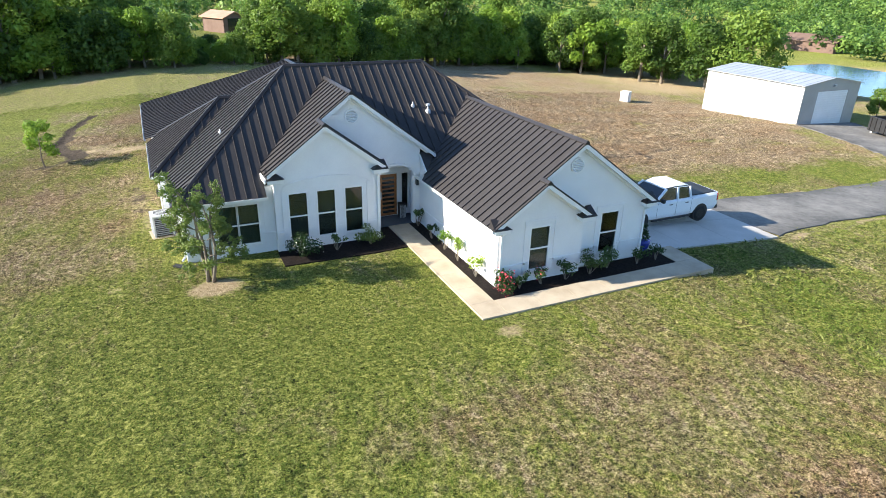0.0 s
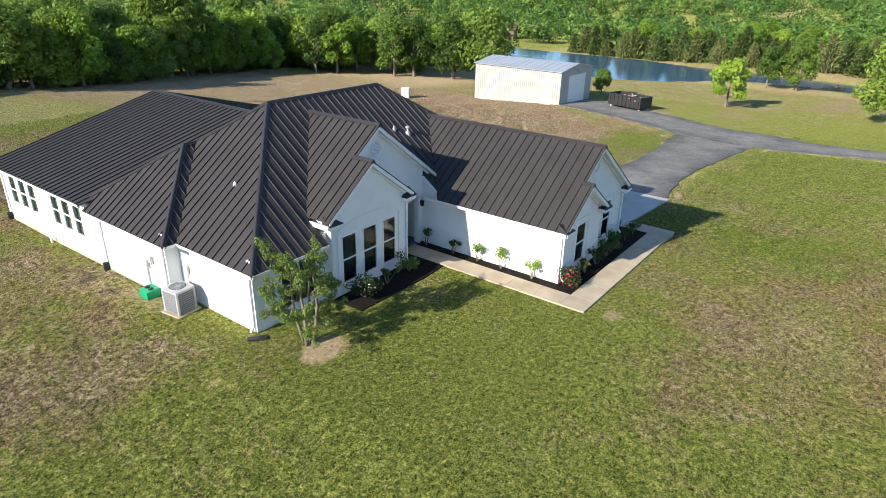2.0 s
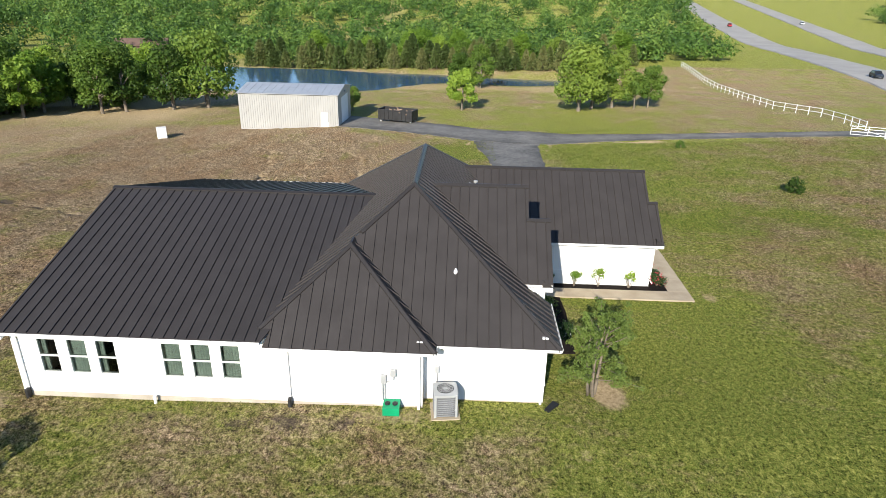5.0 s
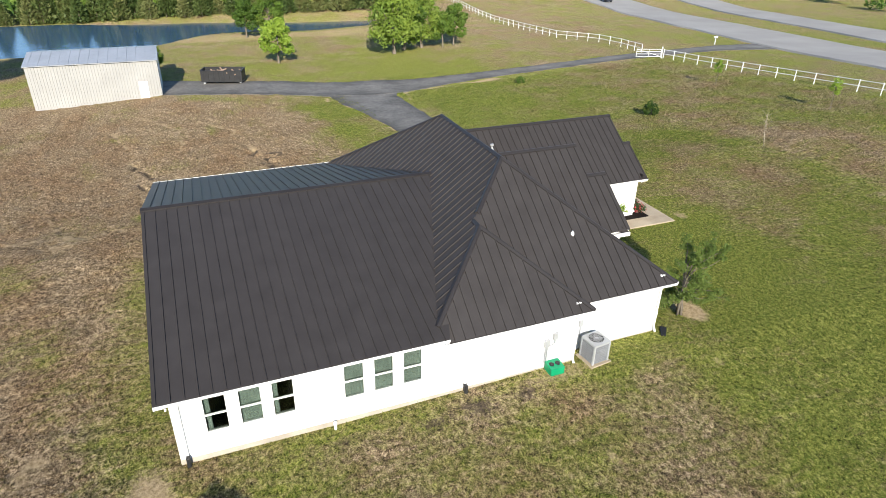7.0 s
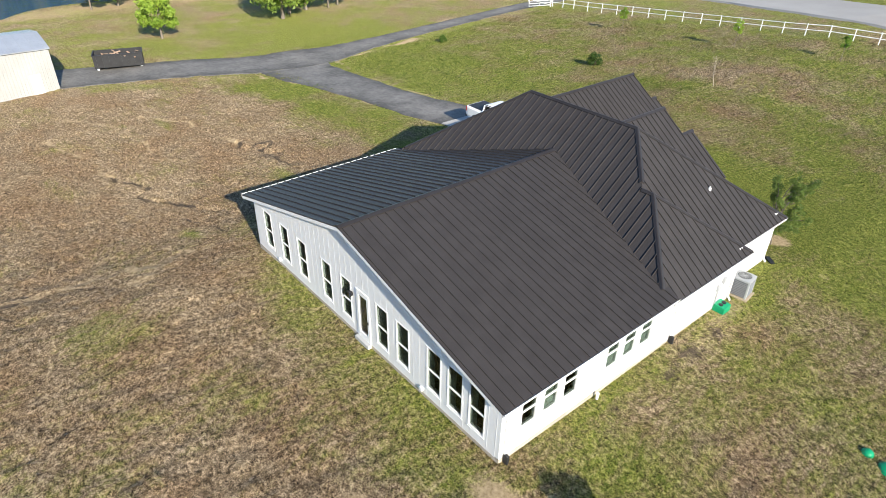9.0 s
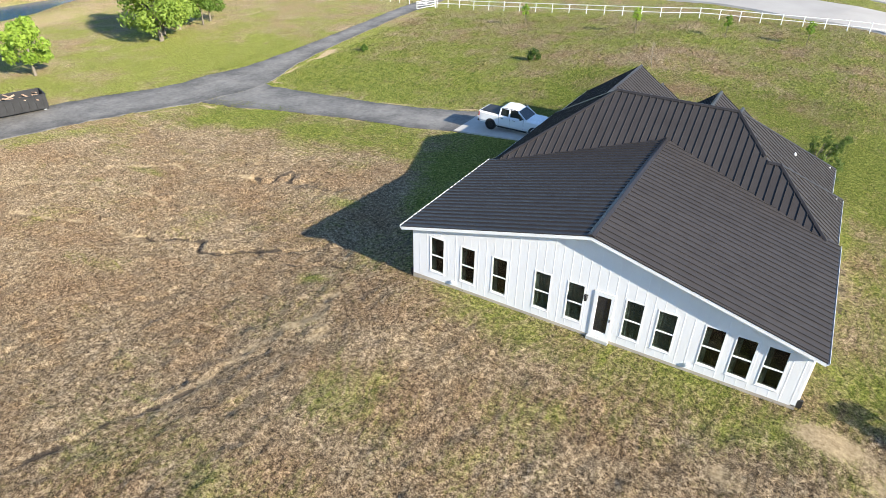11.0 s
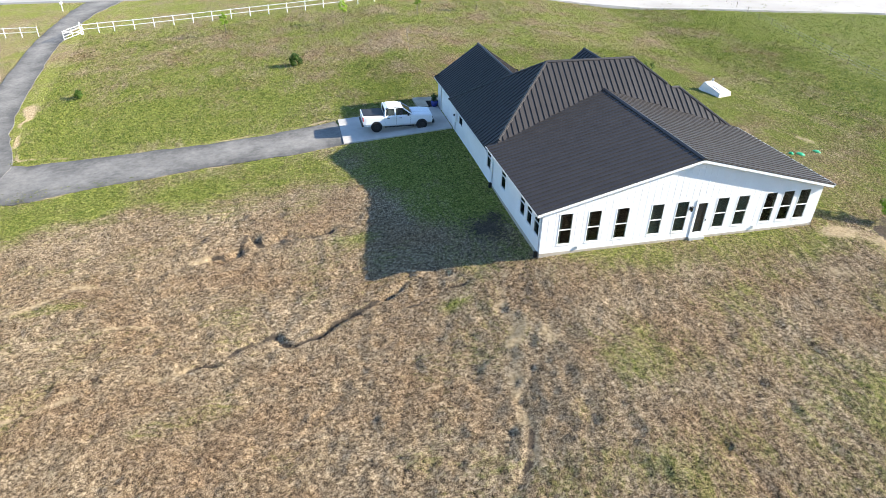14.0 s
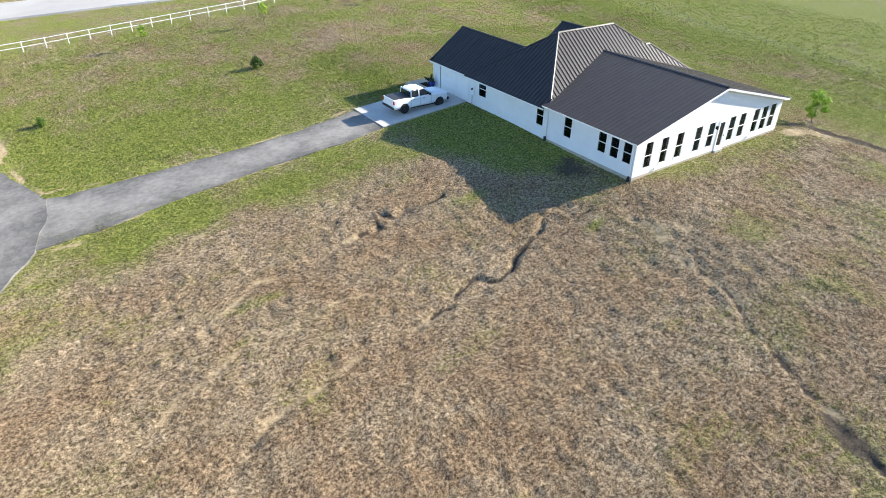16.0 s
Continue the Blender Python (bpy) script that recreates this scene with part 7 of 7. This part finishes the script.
def gate(x, y, turn, length=4.2):
    ob = thing("pipe_gate", "white open pipe gate beside the drive", "gate", Matrix.Translation((x, y, ground_z(x, y))) @ Matrix.Rotation(turn, 4, "Z"), "pipe gates")
    for h in (0.25, 0.6, 0.95, 1.25):
        part("rail", Mb().tube([(0, 0, h), (length, 0, h)], 0.035, 6), WHITE, ob)
    for px in (0, length * 0.5, length):
        part("upright", Mb().tube([(px, 0, 0.2), (px, 0, 1.3)], 0.04, 6), WHITE, ob)
    part("brace", Mb().tube([(0, 0, 0.25), (length, 0, 1.25)], 0.03, 6), WHITE, ob)
    part("hinge_post", Mb().tube([(-0.1, 0, -0.2), (-0.1, 0, 1.6), (-0.1, 0, 1.64)], [0.08, 0.08, 0.03], 10), WHITE, ob)


gate(56.4, -46.7, 1.24, 3.6)
mbx = thing("mailbox", "white roadside mailbox on a post", "mailbox", Matrix.Translation((62.5, -62.4, ground_z(62.5, -62.4))))
part("post", Mb().box(-0.05, -0.05, -0.1, 0.05, 0.05, 1.0), WHITE, mbx)
part("box", Mb().box(-0.15, -0.35, 1.0, 0.15, 0.35, 1.3, bev=0.06), WHITE, mbx)
# wire fence on the west boundary
wf = thing("wire_fence", "thin wire fence along the rough pasture", "fence")
prev = None
for k in range(34):
    x, y = -44.5 + 0.16 * (k * 3.6), -70 + k * 3.6
    g = Vector((x, y, ground_z(x, y)))
    part("post", Mb().tube([g, g + Vector((0, 0, 1.1))], 0.035, 6), BARK, wf)
    if prev is not None:
        for h in (0.35, 0.7, 1.0):
            part("wire", Mb().tube([prev + Vector((0, 0, h)), g + Vector((0, 0, h))], 0.008, 4), GALV, wf)
    prev = g


# ---- far buildings and cars ----
def barn(x, y, turn, w, l, h, label, wallm, roofm):
    ob = thing("barn", label, "building", Matrix.Translation((x, y, ground_z(x, y))) @ Matrix.Rotation(turn, 4, "Z"))
    part("wall", Mb().box(-w, -l, -1, -w + 0.2, l, h), wallm, ob)
    part("wall", Mb().box(w - 0.2, -l, -1, w, l, h), wallm, ob)
    for y_ in (-l, l - 0.2):
        part("wall", Mb().prism([(-w, 0), (w, 0), (w, h), (0, h + w * 0.4), (-w, h)], -y_ - 0.2, -y_, m=Matrix.Rotation(math.pi / 2, 4, "X")), wallm, ob)
    for s in (-1, 1):
        mb = Mb()
        xe = s * (w + 0.5)
        mb.add([(xe, -l - 0.5, h - 0.2), (0, -l - 0.5, h + w * 0.4), (0, l + 0.5, h + w * 0.4), (xe, l + 0.5, h - 0.2), (xe, -l - 0.5, h - 0.05), (0, -l - 0.5, h + w * 0.4 + 0.15), (0, l + 0.5, h + w * 0.4 + 0.15), (xe, l + 0.5, h - 0.05)], [(3, 2, 1, 0), (4, 5, 6, 7), (0, 1, 5, 4), (1, 2, 6, 5), (2, 3, 7, 6), (3, 0, 4, 7)])
        part("roof_slope", mb, roofm, ob)
    part("door", Mb().box(-1.6, -l - 0.06, 0, 1.6, -l + 0.02, 2.8, bev=0.02), CAR_GLASS, ob)


barn(16.5, 121, 0.5, 2.6, 3.6, 3.0, "brown barn with a reddish roof among the trees", BROWN_WALL, RED_ROOF)
barn(178, 103, 0.3, 4, 7, 3.0, "low brown barn beyond the pond", BROWN_WALL, BROWN_WALL)


def far_car(x, y, turn, paint, label):
    ob = thing("car", label, "car", Matrix.Translation((x, y, ground_z(x, y) + 0.27)) @ Matrix.Rotation(turn, 4, "Z"), "cars on the highway")
    part("body", loft([[(-2.3, -0.8, 0.35), (-2.3, 0.8, 0.35), (-2.3, 0.75, 0.8), (-2.3, -0.75, 0.8)], [(-1.2, -0.9, 0.3), (-1.2, 0.9, 0.3), (-1.2, 0.88, 1.0), (-1.2, -0.88, 1.0)], [(2.2, -0.88, 0.3), (2.2, 0.88, 0.3), (2.2, 0.82, 1.05), (2.2, -0.82, 1.05)]]), paint, ob)
    part("glass", loft([[(-1.1, -0.8, 0.98), (-1.1, 0.8, 0.98), (-1.05, 0.78, 1.02), (-1.05, -0.78, 1.02)], [(-0.4, -0.78, 0.98), (-0.4, 0.78, 0.98), (-0.4, 0.66, 1.52), (-0.4, -0.66, 1.52)], [(1.5, -0.78, 0.98), (1.5, 0.78, 0.98), (1.5, 0.66, 1.52), (1.5, -0.66, 1.52)], [(2.1, -0.78, 0.98), (2.1, 0.78, 0.98), (2.05, 0.74, 1.06), (2.05, -0.74, 1.06)]]), CAR_GLASS, ob)
    part("roof", Mb().box(-0.35, -0.66, 1.5, 1.5, 0.66, 1.58, bev=0.03), paint, ob)
    for wx in (-1.4, 1.4):
        for s in (-1, 1):
            part("wheel", Mb().tube([(wx, 0.7 * s, 0.33), (wx, 0.92 * s, 0.33)], 0.33, 16), RUBBER, ob)


far_car(131, -90, -0.22, CAR_DARK, "dark car on the near carriageway")
far_car(330, -132, -0.2, CAR_RED, "red car far along the highway")
far_car(345, -176, -0.25, CAR_WHITE, "white car far along the highway")

# black trash bin inside the entry arch, built as a ribbed box
bin_ = thing("porch_planter", "black ribbed bin beside the entry door", "planter", Matrix.Translation((9.62, 1.45, 0.1)))
part("body", Mb().prism([(-0.15, -0.15), (0.15, -0.15), (0.15, 0.15), (-0.15, 0.15)], 0.0, 0.68), BLACK, bin_)
for k in range(5):
    part("rib", Mb().box(-0.14 + k * 0.06, -0.165, 0.03, -0.11 + k * 0.06, -0.148, 0.65), GALV, bin_)
part("rim", Mb().box(-0.17, -0.17, 0.66, 0.17, 0.17, 0.71, bev=0.01), BLACK, bin_)
